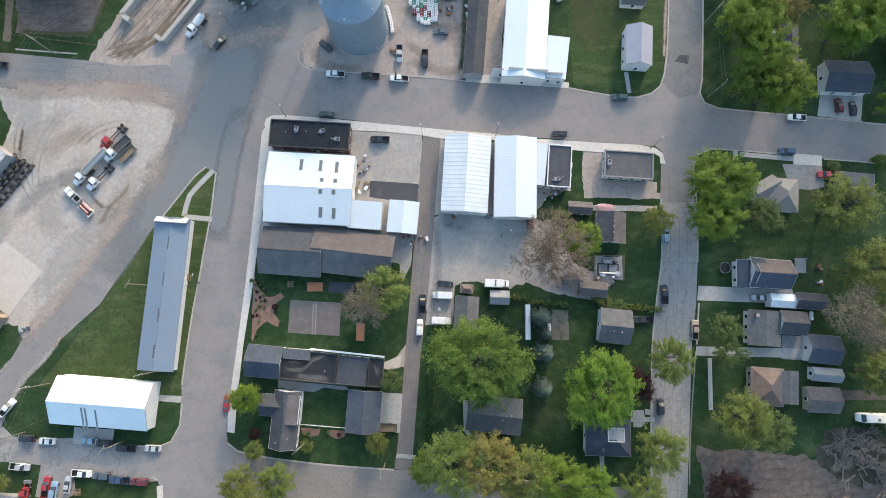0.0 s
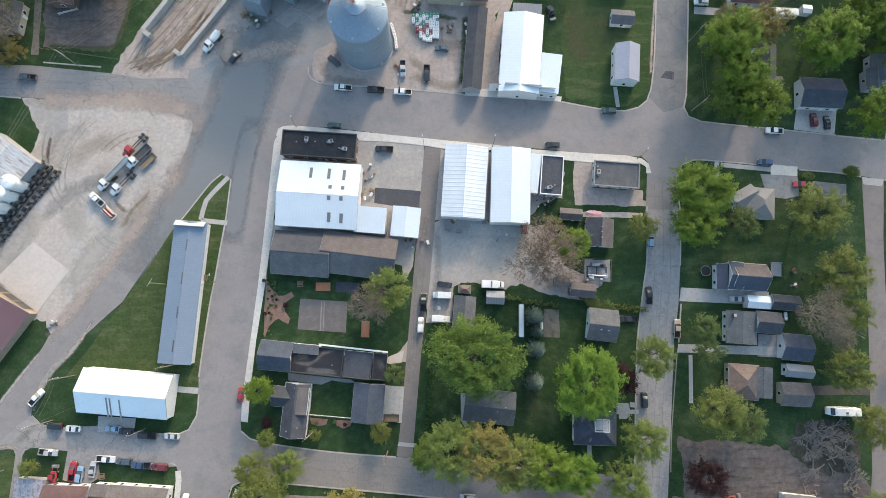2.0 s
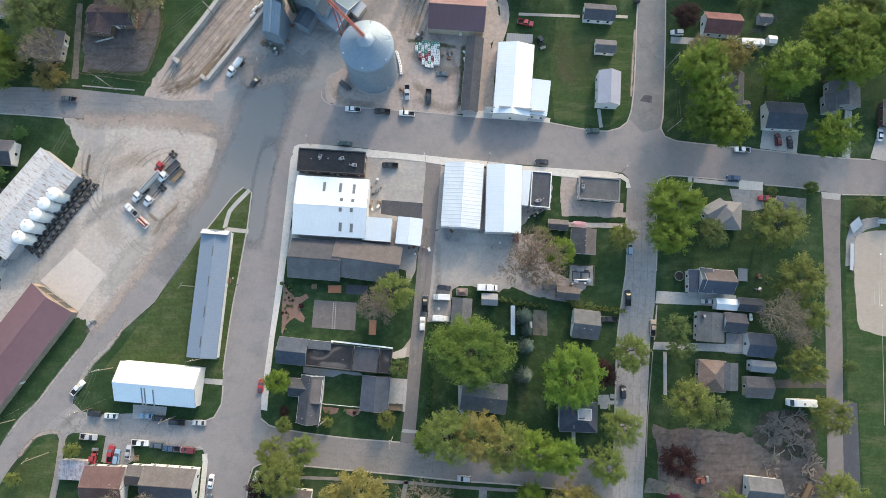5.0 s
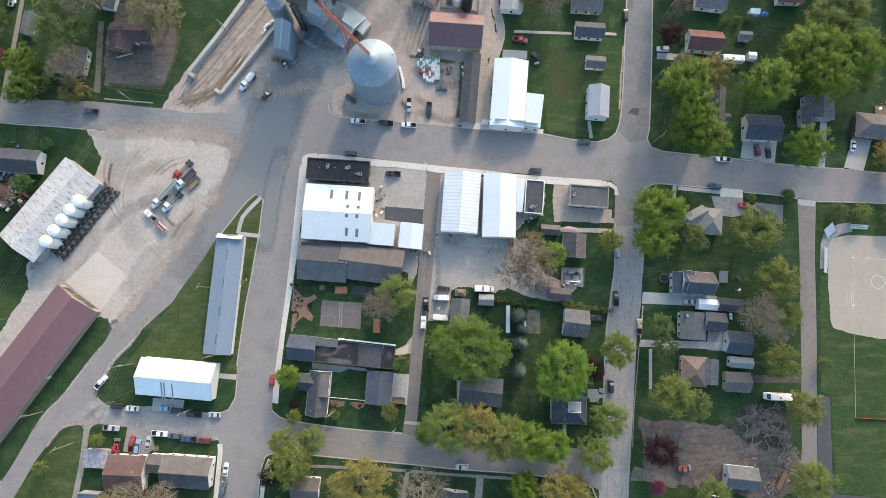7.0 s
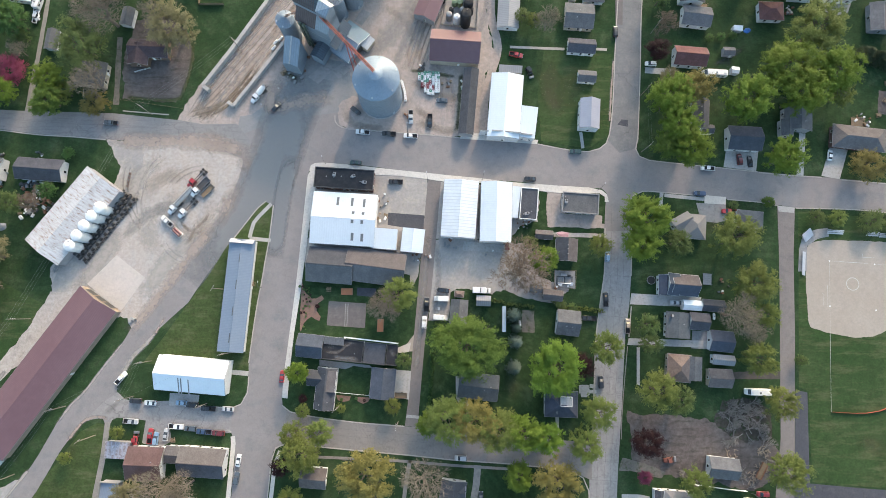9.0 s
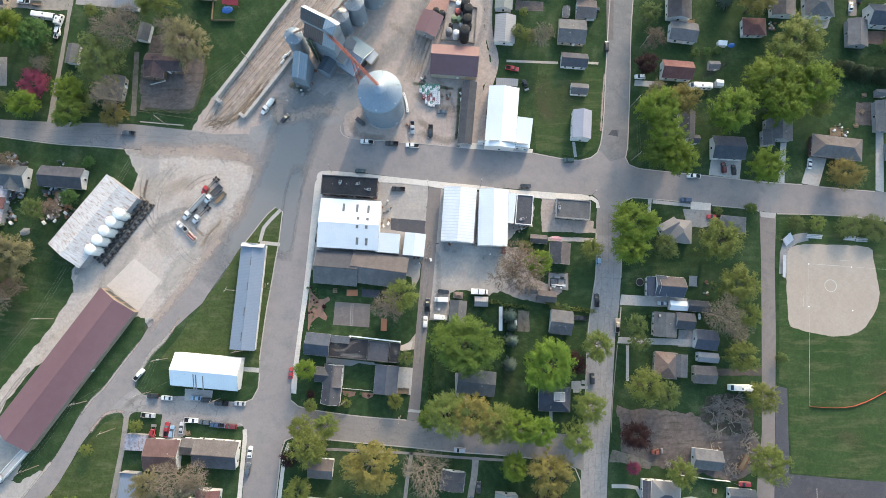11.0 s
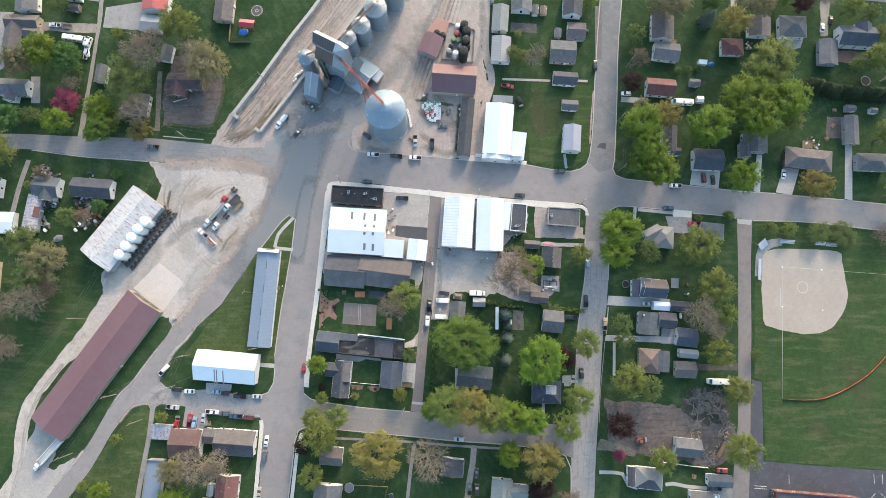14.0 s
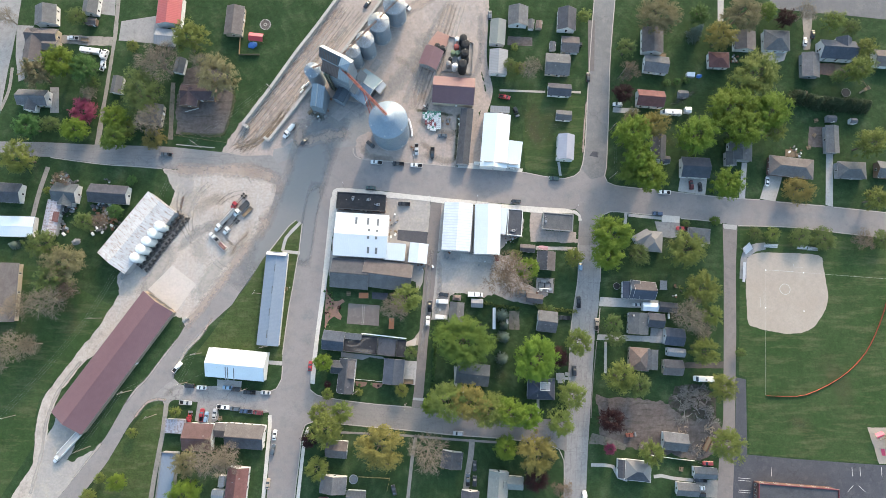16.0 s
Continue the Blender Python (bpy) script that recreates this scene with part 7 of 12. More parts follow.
building("house", -88.6, -57.2, -4.2, 17.3, 10.7, 3.8, 2.6, "brown", "white", "grey-brown gabled house with white gable ends", "house", windows=4, lower='dark')
building("house_wing", -99.7, -54.5, -4.6, 6.2, 6.3, 3.2, 1.0, "brown", "white", "low brown porch wing of a house", "house wing", windows=1)
building("house", -91.6, -79.4, 85.5, 17.3, 9.5, 3.4, 2.2, "red_brown", "white", "red-brown roofed house beside a bare tree", "house", windows=3, vents=[(0.3, 0.3), (0.5, -0.3)])
building("long_shed", -123.5, -76.4, -4.0, 7.2, 24.2, 3.0, 0.4, "blue_grey", "grey", "long low shed with a blue-grey roof", "long shed", style='flat', windows=0, over=0.2)
building("shed", -98.9, -77.2, 84.5, 4.9, 2.6, 2.4, 0.7, "grey_metal", "white", "small white metal shed", "shed", windows=0, over=0.1)
building("shed", -100.3, -83.0, -2.7, 5.4, 4.2, 2.4, 0.7, "grey_metal", "white", "small pale metal shed", "shed", windows=0, over=0.1)
building("house", -197.8, 135.4, -3.1, 15.5, 7.1, 3.2, 2.0, "brown", "tan", "grey-brown roofed house on the corner", "house", windows=3)
building("house_wing", -201.6, 130.2, 86.2, 15.9, 8.5, 3.2, 1.8, "brown", "tan", "grey-brown roofed wing of a house", "house wing", windows=2)
building("house", -196.7, 146.1, -86.5, 10.1, 10.6, 3.4, 2.4, "grey", "white", "grey-roofed white house by the street", "house", windows=2)
building("house", -174.8, 151.7, 85.6, 9.9, 7.4, 3.4, 2.2, "grey", "white", "grey-roofed white house beside a drive", "house", windows=2)
building("barn", -134.9, 148.3, 87.4, 15.0, 12.1, 4.2, 2.2, "red", "white", "white barn with a bright red metal roof", "barn", windows=0, over=0.3)
building("garage", -136.9, 134.9, -5.1, 9.6, 8.1, 3.0, 1.2, "grey_metal", "white", "pale roofed garage behind a tree", "garage", windows=1)
building("house", -102.8, 143.6, 86.3, 15.0, 8.8, 3.2, 1.8, "brown", "tan", "brown-roofed ranch house on a lawn", "house", windows=3)
building("shed", -174.7, 143.4, -3.1, 5.1, 3.6, 2.2, 0.9, "brown", "brown", "small brown timber shed", "shed", windows=0, over=0.2)
building("shed", -129.1, 120.3, 80.3, 7.9, 5.2, 2.4, 1.2, "grey", "white", "long grey-roofed shed with white door", "shed", windows=0, over=0.2)
building("house", -119.0, 106.0, -1.9, 16.4, 7.6, 3.2, 1.8, "plum", "brown", "dark brown roofed house by a bare garden", "house", windows=2)
building("house_wing", -123.0, 103.5, 86.2, 9.0, 8.4, 3.2, 1.8, "plum", "brown", "dark brown wing with a porch rail", "house wing", windows=1)
building("garage", -159.2, 110.1, 83.9, 8.7, 5.3, 2.6, 1.3, "grey", "white", "grey-roofed garage beside the gravel lane", "garage", windows=0)
building("house", -141.7, 95.1, 83.3, 10.4, 12.0, 3.2, 2.0, "grey", "tan", "grey-brown house behind bare trees", "house", windows=2)
building("house", -199.1, 103.1, -2.1, 14.6, 7.8, 3.6, 2.4, "grey", "white", "blue-grey roofed house with white gable", "house", windows=3)
building("house", -208.8, 55.8, -3.8, 16.3, 9.4, 3.2, 2.0, "dark", "white", "dark-roofed house with a white gable", "house", windows=3)
building("house", -179.4, 55.6, -5.4, 11.5, 9.1, 3.6, 2.4, "slate", "white", "grey-roofed white house among bushes", "house", windows=2)
building("garage", -158.9, 55.1, -4.2, 18.5, 8.8, 3.4, 2.0, "dark", "white", "dark-roofed long garage with white gable end", "garage", windows=2)
building("garage", -203.1, 39.4, -1.5, 19.4, 9.8, 2.8, 0.6, "white_metal", "white", "white metal roofed garage by a track", "garage", windows=0, over=0.15)
building("shed", -185.6, 43.7, 83.2, 17.1, 6.9, 2.6, 1.2, "striped", "grey", "long grey shed with a rusty red roof patch", "shed", windows=0, over=0.2)
building("house", -206.9, 8.1, -89.9, 27.5, 17.0, 3.2, 2.2, "brown", "tan", "large grey-brown roofed house", "house", windows=3)
building("house_wing", 91.4, 9.6, -6.0, 4.6, 8.6, 4.7, 2.6, "blue", "white", "blue-roofed cross gable with white trim", "house wing", trim=TRIM, windows=1, over=0.3)
building("house_wing", 141.6, 73.4, 87.2, 7.0, 5.0, 3.2, 1.6, "grey", "grey", "grey side wing with a shallow roof", "house wing", windows=1, over=0.3)
building("house_wing", -179.0, 52.8, 82.2, 6.9, 7.2, 3.4, 2.2, "slate", "white", "grey cross gable of a white house", "house wing", trim=TRIM, windows=1, over=0.3)
building("house_wing", 109.1, 72.7, -2.8, 5.0, 3.6, 3.0, 1.2, "dark", "white", "low dark-roofed back wing of a house", "house wing", windows=1, over=0.3)
building("house_wing", 8.2, -68.2, -3.7, 3.5, 7.1, 3.0, 1.4, "dark", "white", "dark side wing with white gable trim", "house wing", trim=TRIM, windows=1, over=0.2)
building("house_wing", 200.9, 131.3, 85.9, 7.2, 7.9, 4.4, 2.6, "blue", "white", "steep blue-grey cross gable of a house", "house wing", windows=1, over=0.3)
building("house_wing", -193.1, 130.3, -4.4, 7.3, 5.3, 3.0, 1.6, "brown", "tan", "dark back porch wing of a house", "house wing", windows=1, over=0.3)
building("house_wing", -200.1, 99.7, 84.3, 6.6, 5.6, 3.4, 2.2, "grey", "white", "steep blue-grey front gable of a house", "house wing", trim=TRIM, windows=1, over=0.3)
building("house_dormer", 25.7, -77.5, 83.1, 2.7, 2.0, 4.6, 0.9, "green_grey", "white", "small gabled dormer on a pale grey roof", "house dormer", windows=0, over=0.15, door=False)
building("house_dormer", 28.8, -77.8, 83.1, 2.7, 2.0, 4.6, 0.9, "green_grey", "white", "small gabled dormer on a pale grey roof", "house dormer", windows=0, over=0.15, door=False)
false_front(26.9, 70.2, -4.5, 21.0, 6.6, "stepped white front wall of the metal hall")
# ---- grain elevator ----
def ribs_round(parent, name, n, r, z, r2, z2, w, material):
    """n radial ribs down a cone, one mesh shared."""
    b = Build().slab([(r2, -w / 2, z2 + 0.07), (r, -w / 2, z + 0.07), (r, w / 2, z + 0.07), (r2, w / 2, z2 + 0.07)], 0.10)
    me = b.mesh(name, material)
    for i in range(n):
        ob = new(name, me)
        ob.parent = parent
        ob.matrix_basis = pose(0, 0, 0, 0, 0, 360 * i / n)


def grain_bin(x, y, r, eave, rise, label, ribs=36, hub=0.25, name="grain_bin", blue=False):
    th = thing(name, x, y, 0, label, "grain bin")
    n = 48
    part("foundation", Build().cyl(0, 0, 0, 0.35, r + 0.45, n=n), CONCRETE, th)
    b = Build()
    rings = []
    k = int(eave / 0.8)
    for i in range(k + 1):
        z = 0.35 + (eave - 0.35) * i / k
        rings.append([(r * math.cos(math.tau * j / n), r * math.sin(math.tau * j / n), z) for j in range(n)])
    part("bin_wall", b.loft(rings), GALV_RIBBED, th)
    for i in range(2, k, 3):
        z = 0.35 + (eave - 0.35) * i / k
        part("wall_hoop", Build().cyl(0, 0, z - 0.05, z + 0.05, r + 0.05, n=n), GALV_BLUE, th)
    cone = {True: SILO_ROOF, False: GALV_ROOF}.get(blue, GALV_BLUE)
    part("roof", Build().cyl(0, 0, eave, eave + rise, r + 0.25, r * hub, n), cone, th)
    ribs_round(th, "roof_rib", ribs, r + 0.25, eave, r * hub, eave + rise, 0.10, cone if blue else RUST_TIN)
    part("roof_cap", Build().cyl(0, 0, eave + rise - 0.05, eave + rise + 0.35, r * hub + 0.15, n=24).cyl(0, 0, eave + rise + 0.35, eave + rise + 0.35 + rise * hub * 0.9, r * hub + 0.2, 0.4, 24), cone, th)
    for i in range(6):
        a = math.tau * (i + 0.35) / 6
        rr = r * 0.93
        z = eave + rise * (1 - rr / r) * 1.0 + 0.15
        part("roof_vent", Build().box(rr * math.cos(a), rr * math.sin(a), z, 0.55, 0.5, 0.6, a, 0.08), GALV, th)
    for s in (-0.25, 0.25):
        part("ladder_rail", Build().box(math.cos(2.3) * (r + 0.15) + s * math.sin(2.3), math.sin(2.3) * (r + 0.15) - s * math.cos(2.3), 0.3, 0.06, 0.06, eave), STEEL, th)
    part("access_door", Build().box(math.cos(-0.9) * (r + 0.05), math.sin(-0.9) * (r + 0.05), 0.6, 0.3, 1.0, 1.6, -0.9), GALV, th)
    return th


def elevator(x, y, turn):
    """The tall headhouse with its lower roofs, at local u along the penthouse."""
    th = thing("grain_elevator", x, y, turn, "tall grey sheet-metal grain elevator headhouse with a long penthouse", "grain elevator")
    b = Build()
    b.v += [(-7, -5, 0), (7, -5, 0), (7, 2.6, 0), (-7, 2.6, 0), (-7, -5, 16.5), (7, -5, 16.5), (7, 2.6, 16.5), (-7, 2.6, 16.5), (-7, -2.2, 20.5), (7, -2.2, 20.5), (7, 2.2, 20.5), (-7, 2.2, 20.5)]
    b.f += [(3, 2, 1, 0), (0, 1, 5, 4), (2, 3, 7, 6), (1, 2, 6, 10, 9, 5), (3, 0, 4, 8, 11, 7), (8, 9, 10, 11), (4, 5, 9, 8), (6, 7, 11, 10)]
    part("tower_wall", b, GALV_BLUE, th)
    part("shoulder_roof", Build().slab([(-7.4, -5.5, 16.2), (1.4, -5.5, 16.2), (1.4, -1.9, 20.9), (-7.4, -1.9, 20.9)], 0.12), DARK_TIN, th, "weathered brown corrugated roof")
    part("shoulder_roof", Build().slab([(1.4, -5.3, 16.4), (7.2, -5.3, 16.4), (7.2, -2.2, 20.8), (1.4, -2.2, 20.8)], 0.10), GALV_BLUE, th)
    # two slim bucket legs against the south wall
    for u in (-4.6, -3.0):
        leg = part("bucket_leg", Build().box(u, -6.3, 0, 0.7, 0.8, 16.5).box(u, -6.3, 16.5, 1.0, 1.2, 0.9, soft=0.25), LEG_GREEN, th, "slim olive-green bucket leg")
        for z in (4, 8, 12):
            part("leg_flange", Build().box(u, -6.3, z, 0.86, 0.96, 0.14), STEEL, leg)
    # the long penthouse, its south side a steep striped tin slope, its east end a block of its own
    p = Build()
    p.v += [(-8.2, -1.9, 20), (3.0, -1.9, 20), (3.0, 2.4, 20), (-8.2, 2.4, 20), (-8.2, -1.9, 23.2), (3.0, -1.9, 23.2), (3.0, 2.4, 25.6), (-8.2, 2.4, 25.6), (-8.2, 0.6, 27.6), (3.0, 0.6, 27.6)]
    p.f += [(3, 2, 1, 0), (0, 1, 5, 4), (2, 3, 7, 6), (1, 2, 6, 9, 5), (3, 0, 4, 8, 7), (4, 5, 9, 8), (6, 7, 8, 9)]
    ph = part("penthouse", p, GALV_BLUE, th)
    part("penthouse_roof", Build().slab([(-8.5, -2.1, 23.1), (3.0, -2.1, 23.1), (3.0, 0.6, 27.8), (-8.5, 0.6, 27.8)], 0.12), CORRUGATED, ph)
    part("penthouse_roof", Build().slab([(-8.5, 2.8, 25.5), (3.0, 2.8, 25.5), (3.0, 0.6, 27.8), (-8.5, 0.6, 27.8)], 0.12), WHITE_TIN, ph)
    for i in range(11):
        u = -8.1 + i * 0.84
        part("tin_strip", Build().slab([(u, -2.12, 23.2), (u + 0.5, -2.12, 23.2), (u + 0.5, 0.1, 27.07), (u, 0.1, 27.07)], 0.06), DARK_TIN, ph)
    e = Build()
    e.v += [(3.0, -3.0, 18), (7.0, -3.0, 18), (7.0, 2.4, 18), (3.0, 2.4, 18), (3.0, -3.0, 26.2), (7.0, -3.0, 25.0), (7.0, 2.4, 25.0), (3.0, 2.4, 26.2), (3.0, 0.6, 28.4), (7.0, 0.6, 26.6)]
    e.f += [(3, 2, 1, 0), (0, 1, 5, 4), (2, 3, 7, 6), (1, 2, 6, 9, 5), (3, 0, 4, 8, 7), (4, 5, 9, 8), (6, 7, 8, 9)]
    part("head_block", e, GALV_BLUE, th)
    part("head_roof", Build().slab([(2.8, -3.2, 26.25), (7.3, 0.6, 26.6), (2.8, 0.6, 28.6)], 0.12).slab([(7.3, 0.6, 26.6), (7.3, 2.8, 24.9), (2.8, 2.8, 26.1), (2.8, 0.6, 28.6)], 0.12), WHITE_TIN, th)
    for zz in (5.5, 11):
        part("wall_band", Build().box(0, -5.03, zz, 14, 0.08, 0.18).box(7.03, -1.2, zz, 0.08, 7.6, 0.18), GALV, th)
    # low lean-tos at its foot
    part("annex_wall", Build().box(2.5, -8.2, 0, 5.2, 6.4, 5.2), GALV_BLUE, th)
    part("annex_roof", Build().slab([(-0.4, -11.7, 5.2), (2.5, -11.7, 6.6), (2.5, -5, 6.6), (-0.4, -5, 5.2)], 0.12).slab([(5.4, -11.7, 5.2), (2.5, -11.7, 6.6), (2.5, -5, 6.6), (5.4, -5, 5.2)], 0.12), CORRUGATED, th)
    part("lean_to_wall", Build().box(8.4, -0.6, 0, 2.6, 8.4, 8.6), GALV_BLUE, th)
    part("lean_to_roof", Build().slab([(7.0, 0.6, 11.4), (10.4, 0.6, 8.8), (10.4, 5.4, 8.8), (7.0, 5.4, 11.4)], 0.12), CORRUGATED, th)
    part("lean_to_roof", Build().slab([(7.0, -6.4, 11.0), (9.8, -6.4, 8.6), (9.8, -1.2, 8.6), (7.0, -1.2, 11.0)], 0.12), CORRUGATED, th)
    return th


def drive_shed(x, y, turn):
    """A drive-through shed: ridge along u, a pale slope to the north, a grey one to the south."""
    th = thing("drive_shed", x, y, turn, "grey drive-through grain shed with a pale blue metal roof slope", "shed")
    b = Build()
    b.v += [(-5, -7.4, 0), (5, -7.4, 0), (5, 6.8, 0), (-5, 6.8, 0), (-5, -7.4, 3.6), (5, -7.4, 3.6), (5, 6.8, 3.9), (-5, 6.8, 3.9), (-5, 0, 6.3), (5, 0, 6.3)]
    b.f += [(3, 2, 1, 0), (0, 1, 5, 4), (2, 3, 7, 6), (1, 2, 6, 9, 5), (3, 0, 4, 8, 7), (4, 5, 9, 8), (6, 7, 8, 9)]
    part("wall_shell", b, GALV_BLUE, th)
    part("roof_slope", Build().slab([(-5.2, -7.8, 3.6), (5.2, -7.8, 3.6), (5.2, 0, 6.5), (-5.2, 0, 6.5)], 0.14), GALV_BLUE, th, "grey ribbed metal roof slope")
    part("roof_slope", Build().slab([(-5.2, 0, 6.5), (5.2, 0, 6.5), (5.2, 7.2, 3.9), (-5.2, 7.2, 3.9)], 0.14), PALE_BLUE_TIN, th, "pale blue metal roof slope")
    part("ridge_cap", Build().slab([(-5.25, -0.25, 6.46), (5.25, -0.25, 6.46), (5.25, 0, 6.6), (-5.25, 0, 6.6)], 0.06).slab([(-5.25, 0.25, 6.46), (5.25, 0.25, 6.46), (5.25, 0, 6.6), (-5.25, 0, 6.6)], 0.06), GALV_BLUE, th)
    for y0, z0, y1, z1 in ((-7.8, 3.6, 0, 6.5), (0, 6.5, 7.2, 3.9)):
        part("bargeboard", Build().slab([(5.2, y0, z0 + 0.02), (5.36, y0, z0 + 0.02), (5.36, y1, z1 + 0.02), (5.2, y1, z1 + 0.02)], 0.3), TRIM, th)
    part("drive_door", Build().box(5.04, 0.5, 0, 0.12, 4.8, 3.6), DARK_TRIM, th)
    part("scale_porch", Build().box(6.4, 4.0, 0, 2.6, 5.0, 2.9), WALLS["tan"], th)
    part("porch_roof", Build().slab([(5.05, 1.2, 3.7), (8.0, 1.2, 2.9), (8.0, 6.8, 2.9), (5.05, 6.8, 3.7)], 0.12), WHITE_TIN, th)
    return th


def leg_house(x, y, turn):
    th = thing("leg_house", x, y, turn, "narrow tall blue-grey sheet-metal leg house", "tower")
    b = Build()
    b.v += [(-3.1, -4.6, 0), (3.1, -4.6, 0), (3.1, 4.2, 0), (-3.1, 4.2, 0), (-3.1, -4.6, 7), (3.1, -4.6, 7), (3.1, 4.2, 13), (-3.1, 4.2, 13), (0, -4.6, 8.4), (0, 4.2, 14.4)]
    b.f += [(3, 2, 1, 0), (0, 1, 5, 8, 4), (2, 3, 7, 9, 6), (1, 2, 6, 5), (3, 0, 4, 7), (4, 8, 9, 7), (8, 5, 6, 9)]
    part("tower_wall", b, GALV_BLUE, th)
    part("ridge_cap", Build().slab([(-0.3, -4.7, 8.45), (0.3, -4.7, 8.45), (0.3, 4.3, 14.5), (-0.3, 4.3, 14.5)], 0.1), GALV_ROOF, th)
    for s in (-1, 1):
        part("corner_trim", Build().box(s * 3.12, -4.62, 0, 0.12, 0.12, 7.0), GALV, th)
    return th


def truss(a, b, w, h, name, label, category, material, posts=()):
    """A lattice bridge between two points with a belt housing inside it."""
    a, b = Vector(a), Vector(b)
    th = new(name)
    tagged(th, label, category)
    d = (b - a)
    side = Vector((-d.y, d.x, 0)).normalized() * w / 2
    up = Vector((0, 0, h))
    n = max(4, int(d.length / 2.2))
    for s in (-1, 1):
        for k in (0, 1):
            part("chord", Build().rod(a + side * s + up * k, b + side * s + up * k, min(0.11, w * 0.09), n=6), material, th)
    for i in range(n):
        p, q = a + d * (i / n), a + d * ((i + 1) / n)
        br = Build()
        for s in (-1, 1):
            br.rod(p + side * s, q + side * s + up, 0.05, n=4).rod(p + side * s, p + side * s + up, 0.05, n=4)
        br.rod(p + side, q - side, 0.05, n=4).rod(p + side + up, q - side + up, 0.05, n=4)
        part("brace", br, material, th)
    part("belt_housing", Build().rod(a + up * 0.55, b + up * 0.55, w * 0.26, n=8), RUST if material is RED_STEEL else STEEL, th)
    for f, spread in posts:
        p = a + d * f
        foot = Vector((p.x, p.y, 0))
        for s in (-1, 1):
            part("support_leg", Build().rod(p + side * s, foot + side * s * spread, 0.2, n=6), material, th)
        for z in (0.3, 0.6):
            part("leg_brace", Build().rod(p.lerp(foot, z) + side * (1 + (spread - 1) * z), p.lerp(foot, z + 0.25) - side * (1 + (spread - 1) * (z + 0.25)), 0.09, n=4), material, th)
    return th


LEG_GREEN = plain("olive_green_paint", (0.085, 0.10, 0.07), 0.6)
DARK_TIN = mat("brown_corrugated_tin", (0.092, 0.072, 0.070), (0.112, 0.091, 0.090), 0.7, coarse=0.3, fine=1.5, bump=0.5, ribs=0.8)
CORRUGATED = mat("grey_corrugated_tin", (0.067, 0.088, 0.109), (0.082, 0.105, 0.130), 0.6, coarse=0.3, fine=1.5, bump=0.6, ribs=0.9, rib_axis="Y")
WHITE_TIN = mat("white_tin_roof", (0.416, 0.432, 0.448), (0.360, 0.376, 0.392), 0.6, coarse=0.3, fine=1.5, bump=0.2, ribs=1.0)
PALE_BLUE_TIN = mat("pale_blue_tin", (0.135, 0.195, 0.235), (0.155, 0.212, 0.25), 0.7, coarse=0.2, fine=1.5, bump=0.05, ribs=0.9, rib_dark=0.97, spec=0.25)


# ---- yard things ----
def tank(x, y, r, h, material, label, dome=0.25, name="storage_tank", ribs=0):
    th = thing(name, x, y, x * 7 % 360, label, "tank", "tanks in the yard")
    n = 24
    rings = [[(rr * math.cos(math.tau * j / n), rr * math.sin(math.tau * j / n), z) for j in range(n)] for rr, z in
             ((r, 0.06), (r, h * 0.5), (r, h), (r * 0.93, h + dome * r * 0.35), (r * 0.75, h + dome * r * 0.7), (r * 0.42, h + dome * r * 0.93), (0.02, h + dome * r))]
    part("shell", Build().loft(rings), material, th, smooth=False)
    part("lid", Build().cyl(0, 0, h + dome * r * 0.9, h + dome * r + 0.22, min(0.45, r * 0.3), n=12), material, th)
    part("fitting", Build().cyl(r * 0.6, 0, h + dome * r * 0.6, h + dome * r + 0.25, 0.16, n=8), STEEL, th)
    part("pipe", Build().rod((r + 0.12, 0, 0.1), (r + 0.12, 0, h), 0.08), STEEL, th)
    for i in range(1, 4):
        part("hoop", Build().cyl(0, 0, h * i / 4 - 0.05, h * i / 4 + 0.05, r + 0.03, n=n), material, th)
    return th


TOTE_COLOURS = dict(white=WHITE, green=plain("green_plastic", (0.05, 0.20, 0.13), 0.6), red=plain("red_plastic", (0.22, 0.03, 0.035), 0.6), grey=plain("grey_plastic", (0.42, 0.43, 0.43), 0.6))


def make_tote(colour):
    th = thing("bulk_tote", 0, 0, 0, "%s plastic bulk tote in a steel cage" % colour, "tote", "totes in the yard")
    pal = Build()
    for s in (-0.42, 0, 0.42):
        pal.box(s, 0, 0, 0.14, 1.2, 0.14)
    part("pallet", pal, TIMBER, th)
    part("bottle", Build().box(0, 0, 0.15, 0.98, 1.16, 0.95, soft=0.1), TOTE_COLOURS[colour], th)
    part("cap", Build().cyl(0, 0, 1.08, 1.16, 0.16, n=8), TOTE_COLOURS["red" if colour == "white" else "white"], th)
    for s in (-1, 1):
        part("cage", Build().box(s * 0.51, 0, 0.15, 0.03, 1.2, 0.06).box(s * 0.51, 0, 0.6, 0.03, 1.2, 0.06).box(s * 0.51, 0, 1.0, 0.03, 1.2, 0.06), STEEL, th)
    return th


